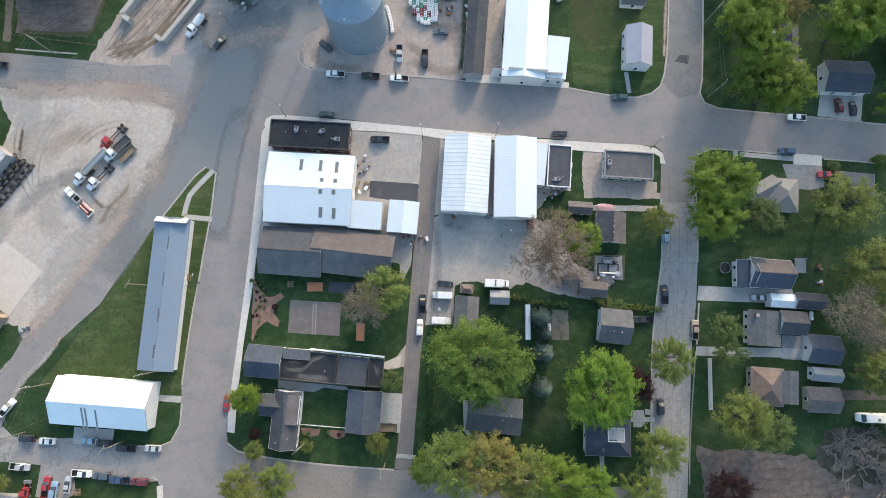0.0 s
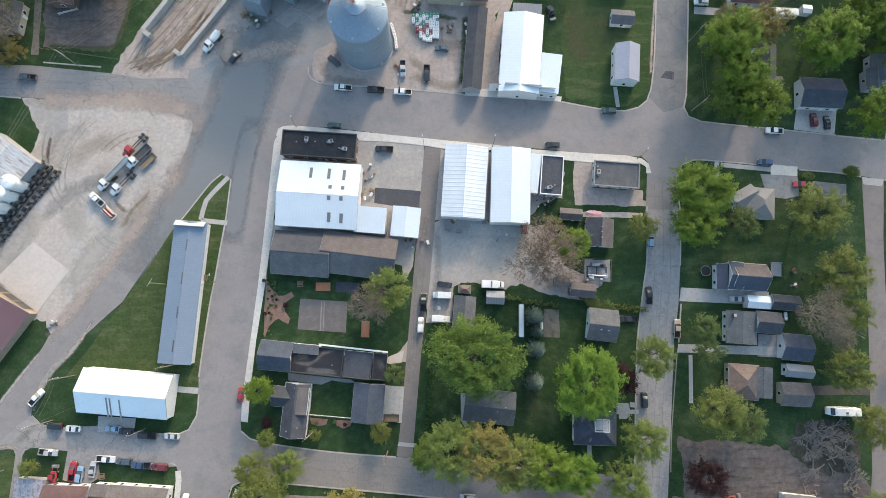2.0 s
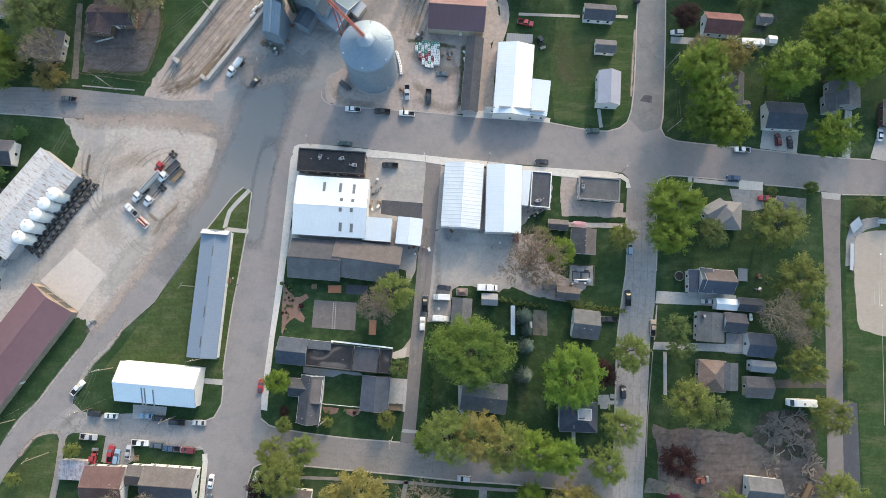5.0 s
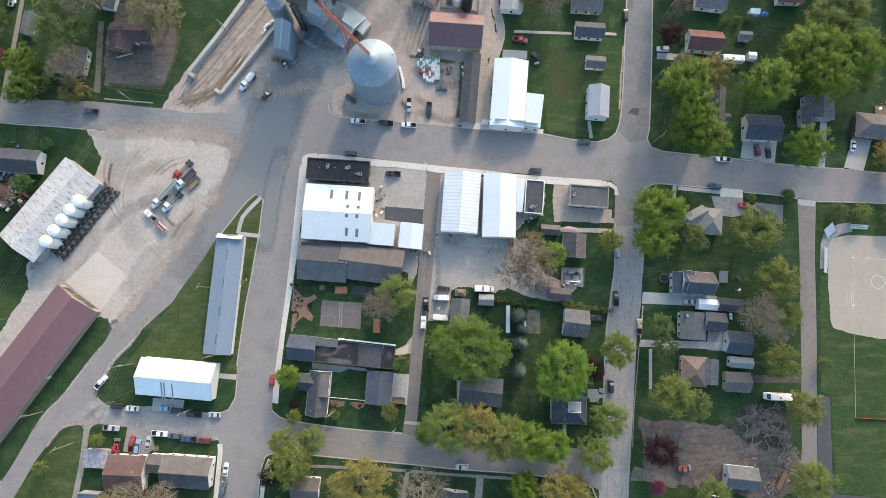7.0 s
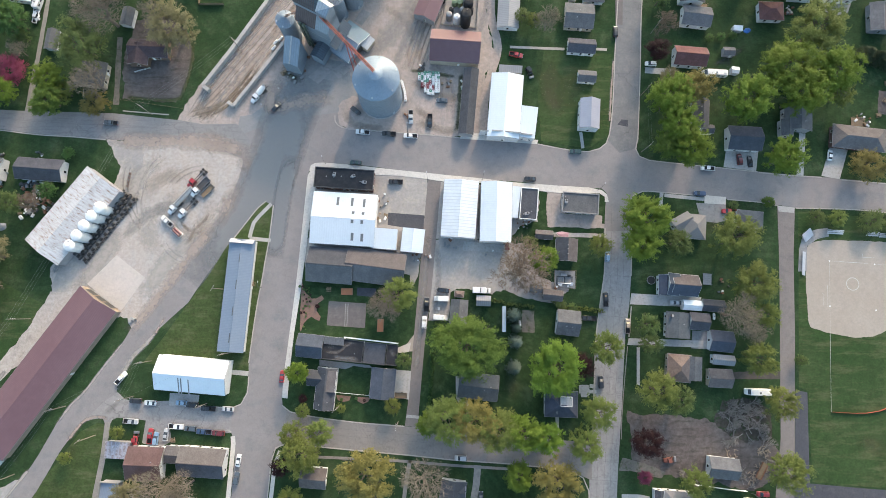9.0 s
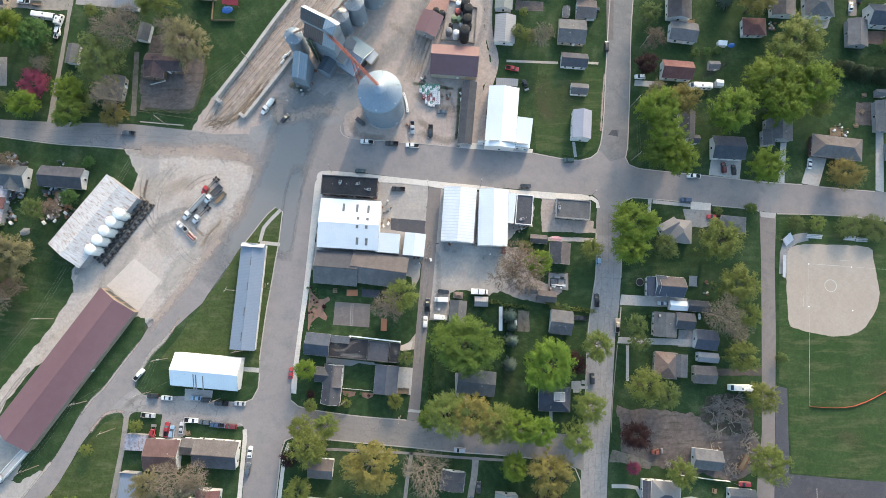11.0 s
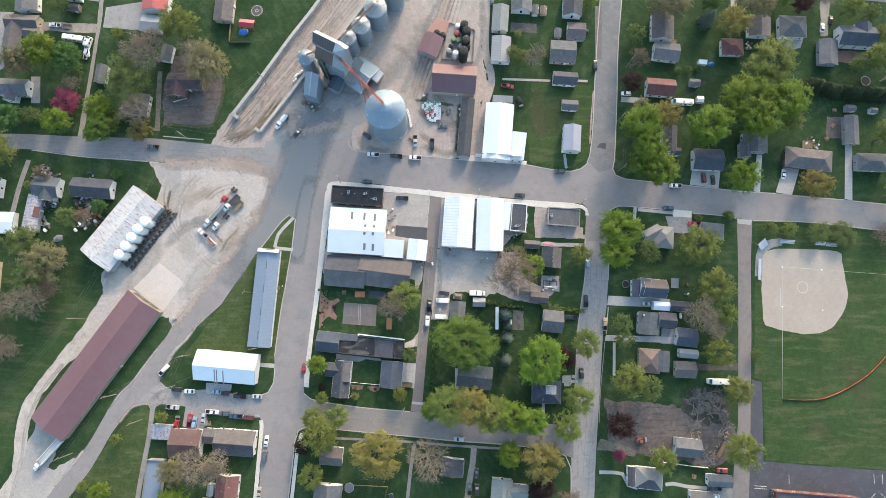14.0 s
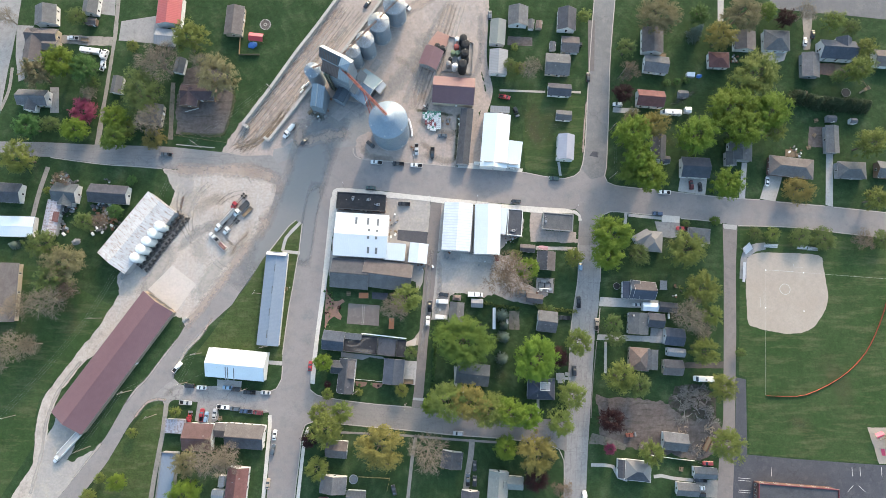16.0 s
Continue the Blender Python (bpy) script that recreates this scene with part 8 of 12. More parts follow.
def make_wagon():
    """A black running gear with a slung tank, one of the rows beside the shed."""
    th = thing("nurse_wagon", 0, 0, 0, "black steel wagon chassis with rubber tyres, parked in a row", "wagon", "wagons beside the shed")
    part("chassis", Build().box(0, 0.5, 0.55, 4.4, 0.12, 0.16).box(0, -0.5, 0.55, 4.4, 0.12, 0.16).box(-1.7, 0, 0.5, 0.14, 1.7, 0.14).box(1.7, 0, 0.5, 0.14, 1.7, 0.14), DARK_TRIM, th)
    part("tank_cradle", Build().box(-0.9, 0, 0.7, 0.9, 1.3, 0.7, soft=0.15), DARK_TRIM, th)
    part("tank_cradle", Build().box(0.9, 0, 0.7, 0.9, 1.3, 0.7, soft=0.15), RUBBER, th)
    part("drawbar", Build().rod((2.2, 0, 0.55), (3.3, 0, 0.45), 0.06), STEEL, th)
    wheels_on(th, (-1.7, 1.7), 1.05, 0.42, 0.3)
    return th


def road_tractor(x, y, turn, colour, load="none"):
    """A tractor unit, its front to local +x; load: bare frame, flat bed or tank behind it."""
    words = dict(none="%s road tractor with a bare black frame", flat="%s truck with a flat black bed", tank="%s truck pulling a long silver tank", mixer="%s truck with a rounded white tank body", grain="%s truck pulling a long open pale grain trailer")
    th = thing("lorry", x, y, turn, words[load] % colour, "truck", z=0.05)
    p = PAINTS[colour]
    part("bonnet", Build().loft([section(1.0, 0.95, 0.6, 1.7), section(2.0, 0.85, 0.6, 1.6), section(2.5, 0.75, 0.6, 1.4)]), p, th)
    part("cab", Build().loft([section(-1.2, 1.05, 0.7, 2.7, 0.2), section(0.3, 1.05, 0.7, 2.75, 0.2), section(1.0, 1.0, 0.7, 1.9, 0.15)]), p, th)
    part("windscreen", Build().slab([(0.36, -0.9, 2.68), (0.36, 0.9, 2.68), (1.02, 0.9, 1.95), (1.02, -0.9, 1.95)], 0.04), GLASS, th)
    for s in (-1, 1):
        part("side_window", Build().box(-0.2, s * 1.06, 1.7, 0.9, 0.05, 0.6), GLASS, th)
        part("exhaust", Build().rod((-1.35, s * 0.8, 0.9), (-1.35, s * 0.8, 3.1), 0.08), STEEL, th)
        part("headlight", Build().box(2.5, s * 0.6, 0.9, 0.1, 0.3, 0.25), LAMP_CLEAR, th)
        part("frame_rail", Build().box(-2.4 if load in ("tank", "grain") else -4.0, s * 0.42, 0.75, 3.0 if load in ("tank", "grain") else 6.0, 0.14, 0.26), DARK_TRIM, th)
    part("bumper", Build().box(2.62, 0, 0.5, 0.2, 2.1, 0.35), STEEL, th)
    part("fuel_tank", Build().rod((-1.0, 0.85, 0.75), (0.2, 0.85, 0.75), 0.3, n=10), STEEL, th)
    wheels_on(th, (1.7,), 1.12, 0.5, 0.3)
    if load == "none":
        wheels_on(th, (-5.2, -6.5), 1.15, 0.5, 0.55)
        part("axle", Build().rod((-5.2, -1, 0.5), (-5.2, 1, 0.5), 0.1).rod((-6.5, -1, 0.5), (-6.5, 1, 0.5), 0.1), DARK_TRIM, th)
    elif load == "flat":
        wheels_on(th, (-4.6, -5.8), 1.15, 0.5, 0.55)
        part("bed", Build().box(-4.3, 0, 1.05, 5.6, 2.4, 0.14), DARK_TRIM, th)
        for s in (-1, 1):
            part("side_rail", Build().box(-4.3, s * 1.2, 1.2, 5.6, 0.12, 0.35), STEEL, th)
        part("end_board", Build().box(-7.05, 0, 1.2, 0.14, 2.4, 0.5), STEEL, th)
    elif load == "tank":
        wheels_on(th, (-2.6, -3.7), 1.15, 0.5, 0.55)
        t = Build()
        n = 16
        rings = [[(xx, rr * math.cos(math.tau * j / n), 1.9 + rr * math.sin(math.tau * j / n)) for j in range(n)] for xx, rr in ((-1.6, 0.7), (-1.75, 0.98), (-6, 1.02), (-11.2, 0.98), (-11.35, 0.7))]
        part("trailer_tank", t.loft(rings), SILVER_TANK, th)
        part("tank_walkway", Build().box(-6.5, 0, 2.9, 9.2, 0.45, 0.06), STEEL, th)
        for i in range(3):
            part("hatch", Build().cyl(-3.6 - i * 2.8, 0, 2.9, 3.15, 0.3, n=10), STEEL, th)
        wheels_on(th, (-9.2, -10.4), 1.15, 0.5, 0.55)
    elif load == "grain":
        wheels_on(th, (-2.6, -3.7), 1.15, 0.5, 0.55)
        part("trailer_floor", Build().box(-8.0, 0, 1.1, 12.4, 2.4, 0.2), STEEL, th)
        part("load_cover", Build().box(-8.0, 0, 1.3, 12.1, 2.2, 1.2, soft=0.2), SILVER_TANK, th, "grey tarpaulin over the load")
        for s in (-1, 1):
            part("side_wall", Build().box(-8.0, s * 1.22, 1.1, 12.4, 0.14, 1.7).box(-8.0, s * 1.22, 2.8, 12.5, 0.26, 0.12), WHITE, th)
            part("end_wall", Build().box(-8.0 + s * 6.2, 0, 1.1, 0.14, 2.4, 1.7), PAINTS["silver"], th)
        wheels_on(th, (-12.0, -13.2), 1.15, 0.5, 0.55)
    else:
        wheels_on(th, (-3.6, -4.8), 1.15, 0.5, 0.55)
        n = 14
        rings = [[(xx, rr * math.cos(math.tau * j / n), zz + rr * math.sin(math.tau * j / n)) for j in range(n)] for xx, rr, zz in ((-1.5, 0.6, 2.0), (-1.9, 1.0, 2.0), (-3.6, 1.15, 2.1), (-5.2, 0.95, 2.3), (-5.9, 0.45, 2.5))]
        part("tank_body", Build().loft(rings), WHITE, th)
        part("hopper", Build().cyl(-5.7, 0, 2.6, 3.3, 0.3, 0.55, 10), STEEL, th)
    return th


SILVER_TANK = plain("silver_tank_paint", (0.42, 0.41, 0.39), 0.4, 0.3)
PINK_CANVAS = plain("pink_canvas", (0.42, 0.24, 0.27), 0.8)


def trailer(x, y, turn, label, colour=None, length=4.2, load=None):
    th = thing("trailer", x, y, turn, label, "trailer", z=0.05)
    part("deck", Build().box(0, 0, 0.55, length, 2.1, 0.12), TIMBER, th)
    for s in (-1, 1):
        part("side_board", Build().box(0, s * 1.05, 0.6, length, 0.09, 0.55), colour or STEEL, th)
    part("end_board", Build().box(-length / 2, 0, 0.6, 0.09, 2.1, 0.55), colour or STEEL, th)
    part("drawbar", Build().rod((length / 2, 0.5, 0.6), (length / 2 + 1.2, 0, 0.55), 0.05).rod((length / 2, -0.5, 0.6), (length / 2 + 1.2, 0, 0.55), 0.05), STEEL, th)
    wheels_on(th, (-0.35,), 1.2, 0.36, 0.2)
    if load:
        for k in (-0.5, 0.5):
            part("load_roll", Build().rod((-length * 0.38, k, 1.05), (length * 0.38, k, 1.05), 0.42, n=10), load, th)
    return th


def camper(x, y, turn, label, length=9.0):
    th = thing("camper", x, y, turn, label, "camper van", z=0.05)
    L = length / 2
    part("body", Build().loft([section(-L, 1.15, 0.5, 2.9, 0.25), section(-L + 0.3, 1.22, 0.45, 3.0, 0.2), section(L - 1.6, 1.22, 0.45, 3.0, 0.2), section(L - 0.6, 1.15, 0.45, 2.3, 0.2), section(L, 1.0, 0.5, 1.4, 0.15)]), WHITE, th)
    for i in range(3):
        part("roof_vent", Build().box(-L + 1.4 + i * (length - 3.5) / 2, 0.25, 3.0, 0.7, 0.7, 0.22, soft=0.06), PAINTS["grey"] if i == 1 else TRIM, th)
    part("windscreen", Build().slab([(L - 1.5, -1.0, 2.93), (L - 1.5, 1.0, 2.93), (L - 0.55, 1.0, 2.3), (L - 0.55, -1.0, 2.3)], 0.04), GLASS, th)
    for i in range(3):
        for s in (-1, 1):
            part("side_window", Build().box(-L + 1.6 + i * 2.0, s * 1.24, 1.6, 1.1, 0.04, 0.7), GLASS, th)
    part("awning", Build().rod((-L + 0.8, -1.3, 2.7), (L - 2.2, -1.3, 2.7), 0.1), PAINTS["tan"], th)
    wheels_on(th, (-L + 2.0, L - 1.3), 1.2, 0.4)
    return th


def box_truck(x, y, turn, label):
    th = thing("box_truck", x, y, turn, label, "truck", z=0.05)
    part("box", Build().box(-1.2, 0, 0.8, 5.0, 2.3, 2.3, soft=0.06), WHITE, th)
    part("cab", Build().loft([section(1.35, 1.0, 0.5, 2.1, 0.2), section(2.0, 1.0, 0.5, 2.1, 0.2), section(2.5, 0.98, 0.5, 1.4, 0.15), section(3.4, 0.9, 0.5, 1.2, 0.12)]), WHITE, th)
    part("windscreen", Build().slab([(2.05, -0.85, 2.06), (2.05, 0.85, 2.06), (2.5, 0.85, 1.45), (2.5, -0.85, 1.45)], 0.04), GLASS, th)
    part("roof_unit", Build().box(-0.7, 0, 3.1, 0.5, 1.9, 0.1), PAINTS["grey"], th)
    wheels_on(th, (-2.4, 2.4), 1.05, 0.42)
    return th


def boat(x, y, turn):
    th = thing("boat", x, y, turn, "small boat under a pale pink cover on a trailer", "boat", z=0.05)
    def ring(xx, hw, z0, z1):
        return [(xx, 0, z0), (xx, hw * 0.7, z0 + 0.15), (xx, hw, z1), (xx, 0, z1 + 0.25), (xx, -hw, z1), (xx, -hw * 0.7, z0 + 0.15)]
    part("hull", Build().loft([ring(-2.5, 0.95, 0.6, 1.2), ring(0, 1.05, 0.55, 1.25), ring(1.6, 0.75, 0.65, 1.3), ring(2.7, 0.08, 1.1, 1.35)]), WHITE, th)
    part("cover", Build().loft([ring(-2.45, 0.9, 1.15, 1.3), ring(0, 1.0, 1.2, 1.45), ring(1.5, 0.7, 1.25, 1.4), ring(2.5, 0.08, 1.3, 1.38)]), PINK_CANVAS, th)
    part("trailer_frame", Build().box(0, 0.5, 0.4, 5.0, 0.1, 0.1).box(0, -0.5, 0.4, 5.0, 0.1, 0.1), STEEL, th)
    wheels_on(th, (-0.8,), 1.0, 0.32, 0.18)
    return th


def utility_pole(x, y, h, turn, arms=1, box=False):
    th = thing("utility_pole", x, y, turn, "weathered wooden utility pole with a crossarm", "pole")
    part("shaft", Build().cyl(0, 0, -0.5, h, 0.17, 0.12, 10), POLE_WOOD, th)
    for i in range(arms):
        z = h - 0.5 - 1.1 * i
        arm = part("crossarm", Build().box(0, 0.16, z, 2.6, 0.12, 0.14), POLE_WOOD, th)
        for s in (-1.15, -0.45, 0.45, 1.15):
            part("insulator", Build().cyl(s, 0.16, z + 0.14, z + 0.34, 0.07, 0.05, 8), TRIM, arm)
        part("arm_brace", Build().rod((-0.8, 0.16, z), (0, 0.14, z - 0.6), 0.03).rod((0.8, 0.16, z), (0, 0.14, z - 0.6), 0.03), STEEL, th)
    if box:
        part("transformer", Build().cyl(0.42, 0, h - 2.6, h - 1.5, 0.28, n=12).cyl(0.42, 0, h - 1.5, h - 1.35, 0.3, 0.1, 12), PAINTS["grey"], th)
    return th


def street_lamp(x, y, h, turn, arm=1.8):
    th = thing("street_lamp", x, y, turn, "slim dark street lamp with a curved arm", "street lamp")
    part("post", Build().cyl(0, 0, 0, h, 0.10, 0.06, 8), DARK_TRIM, th)
    part("base", Build().cyl(0, 0, 0, 0.5, 0.2, 0.16, 8), DARK_TRIM, th)
    part("arm", Build().rod((0, 0, h - 0.05), (arm * 0.5, 0, h + 0.3), 0.05).rod((arm * 0.5, 0, h + 0.3), (arm, 0, h + 0.35), 0.05), DARK_TRIM, th)
    part("lamp_head", Build().box(arm + 0.25, 0, h + 0.26, 0.7, 0.3, 0.16, soft=0.04), PAINTS["silver"], th)
    return th


PALE_DECK = mat("pale_roof_deck", (0.26, 0.275, 0.28), (0.31, 0.315, 0.32), 0.85, coarse=0.6, fine=2.5, bump=0.1)
RUST_RED = mat("dusty_red_steel", (0.24, 0.085, 0.06), (0.18, 0.08, 0.06), 0.85, coarse=0.8, fine=4.0, bump=0.2)
WIRE = plain("wire", (0.22, 0.22, 0.215), 0.7)


def wire(a, b, sag=0.8):
    th = Build()
    a, b = Vector(a), Vector(b)
    d = (b - a).normalized()
    u, w = d.orthogonal().normalized(), d.cross(d.orthogonal().normalized())
    rings = []
    for i in range(9):
        t = i / 8
        p = a.lerp(b, t) - Vector((0, 0, sag * 4 * t * (1 - t)))
        rings.append([p + u * 0.015, p + w * 0.015, p - u * 0.015, p - w * 0.015])
    th.loft(rings)
    return tagged(part("overhead_wire", th, WIRE), "thin grey overhead wire between utility poles", "wire")


def bench_rows(x, y, turn, rows, length, label, name="bleacher"):
    th = thing(name, x, y, turn, label, "bleacher")
    for i in range(rows):
        part("seat_plank", Build().box(0, i * 0.65, 0.42 + 0.3 * i, length, 0.32, 0.05), ALU, th)
        if i:
            part("foot_plank", Build().box(0, i * 0.65 - 0.38, 0.12 + 0.3 * i, length, 0.26, 0.04), ALU, th)
    for s in (-1, 0, 1):
        for i in range(rows):
            part("upright", Build().box(s * length * 0.42, i * 0.65, 0, 0.07, 0.07, 0.42 + 0.3 * i), STEEL, th)
    return th


ALU = plain("brushed_aluminium", (0.50, 0.51, 0.52), 0.4, 0.4)
ORANGE_NET = plain("orange_plastic_net", (0.30, 0.065, 0.04), 0.85)
NAVY = plain("blue_tarpaulin", (0.03, 0.13, 0.40), 0.6)


def fence_line(pts, h, material, label, name="fence", step=2.4, rails=3, solid=False):
    """A fence of posts and rails, or of one closed panel, along a line."""
    th = new(name)
    tagged(th, label, "fence")
    for a, b in zip(pts, pts[1:]):
        a, b = Vector(a).to_2d(), Vector(b).to_2d()
        d = b - a
        n = max(1, round(d.length / step))
        turn = math.atan2(d.y, d.x)
        for i in range(n):
            p = a + d * (i / n)
            q = a + d * ((i + 1) / n)
            m = (p + q) / 2
            part("post", Build().box(p.x, p.y, 0, 0.1, 0.1, h + 0.08, turn), material, th)
            bb = Build()
            if solid:
                bb.box(m.x, m.y, 0.05, d.length / n, 0.04, h - 0.05, turn)
            else:
                for k in range(rails):
                    bb.box(m.x, m.y, h * (0.3 + 0.65 * k / max(rails - 1, 1)), d.length / n, 0.04, 0.11, turn)
            part("panel", bb, material, th)
        part("post", Build().box(b.x, b.y, 0, 0.1, 0.1, h + 0.08, turn), material, th)
    return th


def bunker_wall(pts, w, h, label):
    """A thick concrete wall along a line, in cast lengths."""
    th = new("bunker_wall")
    tagged(th, label, "wall")
    for a, b in zip(pts, pts[1:]):
        a, b = Vector(a).to_2d(), Vector(b).to_2d()
        d = b - a
        n = max(1, round(d.length / 6))
        turn = math.atan2(d.y, d.x)
        for i in range(n):
            m = a + d * ((i + 0.5) / n)
            part("wall_block", Build().box(m.x, m.y, 0, d.length / n - 0.05, w, h, turn, 0.06), CONCRETE, th)
    return th


def trampoline(x, y, r):
    th = thing("trampoline", x, y, 0, "round dark trampoline with a steel ring", "trampoline")
    part("mat", Build().cyl(0, 0, 0.78, 0.82, r * 0.86, n=24), RUBBER, th)
    ringb = Build()
    for i in range(24):
        a, b = math.tau * i / 24, math.tau * (i + 1) / 24
        ringb.rod((r * math.cos(a), r * math.sin(a), 0.8), (r * math.cos(b), r * math.sin(b), 0.8), 0.10, n=6)
    part("rim", ringb, STEEL, th)
    for i in range(6):
        a = math.tau * i / 6
        part("leg", Build().rod((r * math.cos(a), r * math.sin(a), 0), (r * math.cos(a), r * math.sin(a), 0.8), 0.04), STEEL, th)
    return th


def swing_set(x, y, turn, slide, canopy, label):
    th = thing("swing_set", x, y, turn, label, "swing set")
    for s in (-1, 1):
        part("frame_leg", Build().rod((s * 1.8, -1, 0), (s * 1.6, 0, 2.4), 0.07).rod((s * 1.8, 1, 0), (s * 1.6, 0, 2.4), 0.07), TIMBER, th)
    part("top_beam", Build().rod((-2.2, 0, 2.4), (2.2, 0, 2.4), 0.09), TIMBER, th)
    part("tower", Build().box(2.6, 0, 1.2, 1.6, 1.6, 0.1).box(1.9, -0.7, 0, 0.1, 0.1, 2.6).box(3.3, -0.7, 0, 0.1, 0.1, 2.6).box(1.9, 0.7, 0, 0.1, 0.1, 2.6).box(3.3, 0.7, 0, 0.1, 0.1, 2.6), TIMBER, th)
    part("canopy", Build().slab([(1.7, -0.9, 2.6), (3.5, -0.9, 2.6), (3.5, 0, 3.3), (1.7, 0, 3.3)], 0.05).slab([(1.7, 0.9, 2.6), (3.5, 0.9, 2.6), (3.5, 0, 3.3), (1.7, 0, 3.3)], 0.05), canopy, th)
    part("slide", Build().slab([(2.2, -0.8, 1.3), (3.0, -0.8, 1.3), (3.0, -3.2, 0.2), (2.2, -3.2, 0.2)], 0.06), slide, th)
    for k in (-0.9, 0.2):
        part("swing", Build().box(k, 0, 0.5, 0.5, 0.22, 0.04).rod((k - 0.2, 0, 0.5), (k - 0.2, 0, 2.35), 0.015, n=4).rod((k + 0.2, 0, 0.5), (k + 0.2, 0, 2.35), 0.015, n=4), RUBBER, th)
    return th


def canopy_shelter(x, y, turn, l, w, material, label):
    """A fabric gable canopy on four thin posts."""
    th = thing("canopy_shelter", x, y, turn, label, "canopy")
    for sx in (-1, 1):
        for sy in (-1, 1):
            part("post", Build().cyl(sx * l * 0.46, sy * w * 0.46, 0, 2.1, 0.04, 0.04, 8), STEEL, th)
    for sy in (-1, 1):
        b = Build().slab([(-l / 2, sy * w / 2, 2.05), (l / 2, sy * w / 2, 2.05), (l / 2, 0, 3.0), (-l / 2, 0, 3.0)], 0.03)
        part("roof_cloth", b, material, th)
    return th


def tarp_heap(x, y, r, material, label):
    """A crumpled tarpaulin thrown over a low heap."""
    rnd = random.Random(int(r * 100))
    n, b = 16, Build()
    rings = [(1.0, 0.02), (0.82, 0.35), (0.55, 0.55), (0.25, 0.7)]
    k = len(b.v)
    for f, z in rings:
        for i in range(n):
            q = math.tau * i / n
            rr = r * f * rnd.uniform(0.85, 1.15)
            b.v.append((rr * 1.2 * math.cos(q), rr * 0.85 * math.sin(q), max(0.02, z + rnd.uniform(-0.12, 0.12))))
    for a in range(len(rings) - 1):
        for i in range(n):
            j = (i + 1) % n
            b.f.append((k + a * n + i, k + a * n + j, k + (a + 1) * n + j, k + (a + 1) * n + i))
    b.f.append(tuple(range(k + (len(rings) - 1) * n, k + len(rings) * n)))
    th = thing("tarpaulin", x, y, 15, label, "tarpaulin")
    part("sheet", b, material, th)
    return th


def fire_ring(x, y, r):
    """A ring of stones round a bed of ash and gravel."""
    th = thing("fire_ring", x, y, 0, "round fire pit ringed with grey stones", "fire pit")
    part("ash_bed", Build().cyl(0, 0, 0, 0.05, r, r, 24), SOIL, th)
    for i in range(26):
        q = math.tau * i / 26
        part("stone", Build().box(r * math.cos(q), r * math.sin(q), 0, 0.5, 0.35, 0.22, q), CONCRETE, th)
    for i in range(8):
        q = math.tau * i / 8
        part("inner_stone", Build().box(0.7 * math.cos(q), 0.7 * math.sin(q), 0, 0.4, 0.3, 0.3, q), KERB, th)
    return th


def brush_pile(x, y, r, n, seed, label="tangled pile of cut grey-brown branches"):
    rnd = random.Random(seed)
    b = Build()
    for i in range(max(3, n // 11)):
        limbs, tips = grow(seed * 40 + i, 3, 0.55, 0.12, 0.42)
        d, a = r * 0.72 * math.sqrt(rnd.random()), rnd.uniform(0, math.tau)
        size = rnd.uniform(3.5, 7.5)
        lay = pose(d * math.cos(a), d * math.sin(a), rnd.uniform(0.15, 0.9) * (1.15 - d / r), 0, rnd.uniform(72, 96), rnd.uniform(0, 360)) @ Matrix.Diagonal((size, size, size, 1))
        for p, q, r0, r1, level in limbs:
            p, q = lay @ p, lay @ q
            p.z, q.z = max(p.z * 0.6, 0.06), max(q.z * 0.6, 0.06)
            b.rod(p, q, max(r0 * size * 1.2, 0.035), max(r1 * size * 1.2, 0.03), 4)
    ob = part("brush_pile", b, TWIG_PALE)
    ob.matrix_basis = pose(x, y, 0)
    return tagged(ob, label, "brush pile", kind="stuff")


TWIG_PALE = mat("cut_branches", (0.225, 0.212, 0.20), (0.15, 0.14, 0.13), 0.95, coarse=1.5, fine=6.0, bump=0.3)


def scrap_heap(x, y, r, n, seed, label, mats, z=0.0):
    """Small mixed clutter lying on the ground, each piece by itself."""
    rnd = random.Random(seed)
    for i in range(n):
        a, d = rnd.uniform(0, math.tau), r * math.sqrt(rnd.random())
        px, py, s = x + d * math.cos(a), y + d * math.sin(a), rnd.uniform(0.5, 1.3)
        b = Build()
        if rnd.random() < 0.3:
            b.cyl(0, 0, 0, s * 0.9, s * 0.35, n=10).cyl(0, 0, s * 0.9, s * 0.95, s * 0.38, n=10)
            nm, ct = "drum", "drum"
        else:
            b.box(0, 0, 0.12, s * 1.3, s * 0.8, s * 0.6, soft=0.06).box(-s * 0.4, 0, 0, 0.12, s * 0.7, 0.12).box(s * 0.4, 0, 0, 0.12, s * 0.7, 0.12)
            nm, ct = "crate", "crate"
        ob = part(nm, b, rnd.choice(mats))
        ob.matrix_basis = pose(px, py, z, 0, 0, rnd.uniform(0, 360))
        tagged(ob, label, ct)


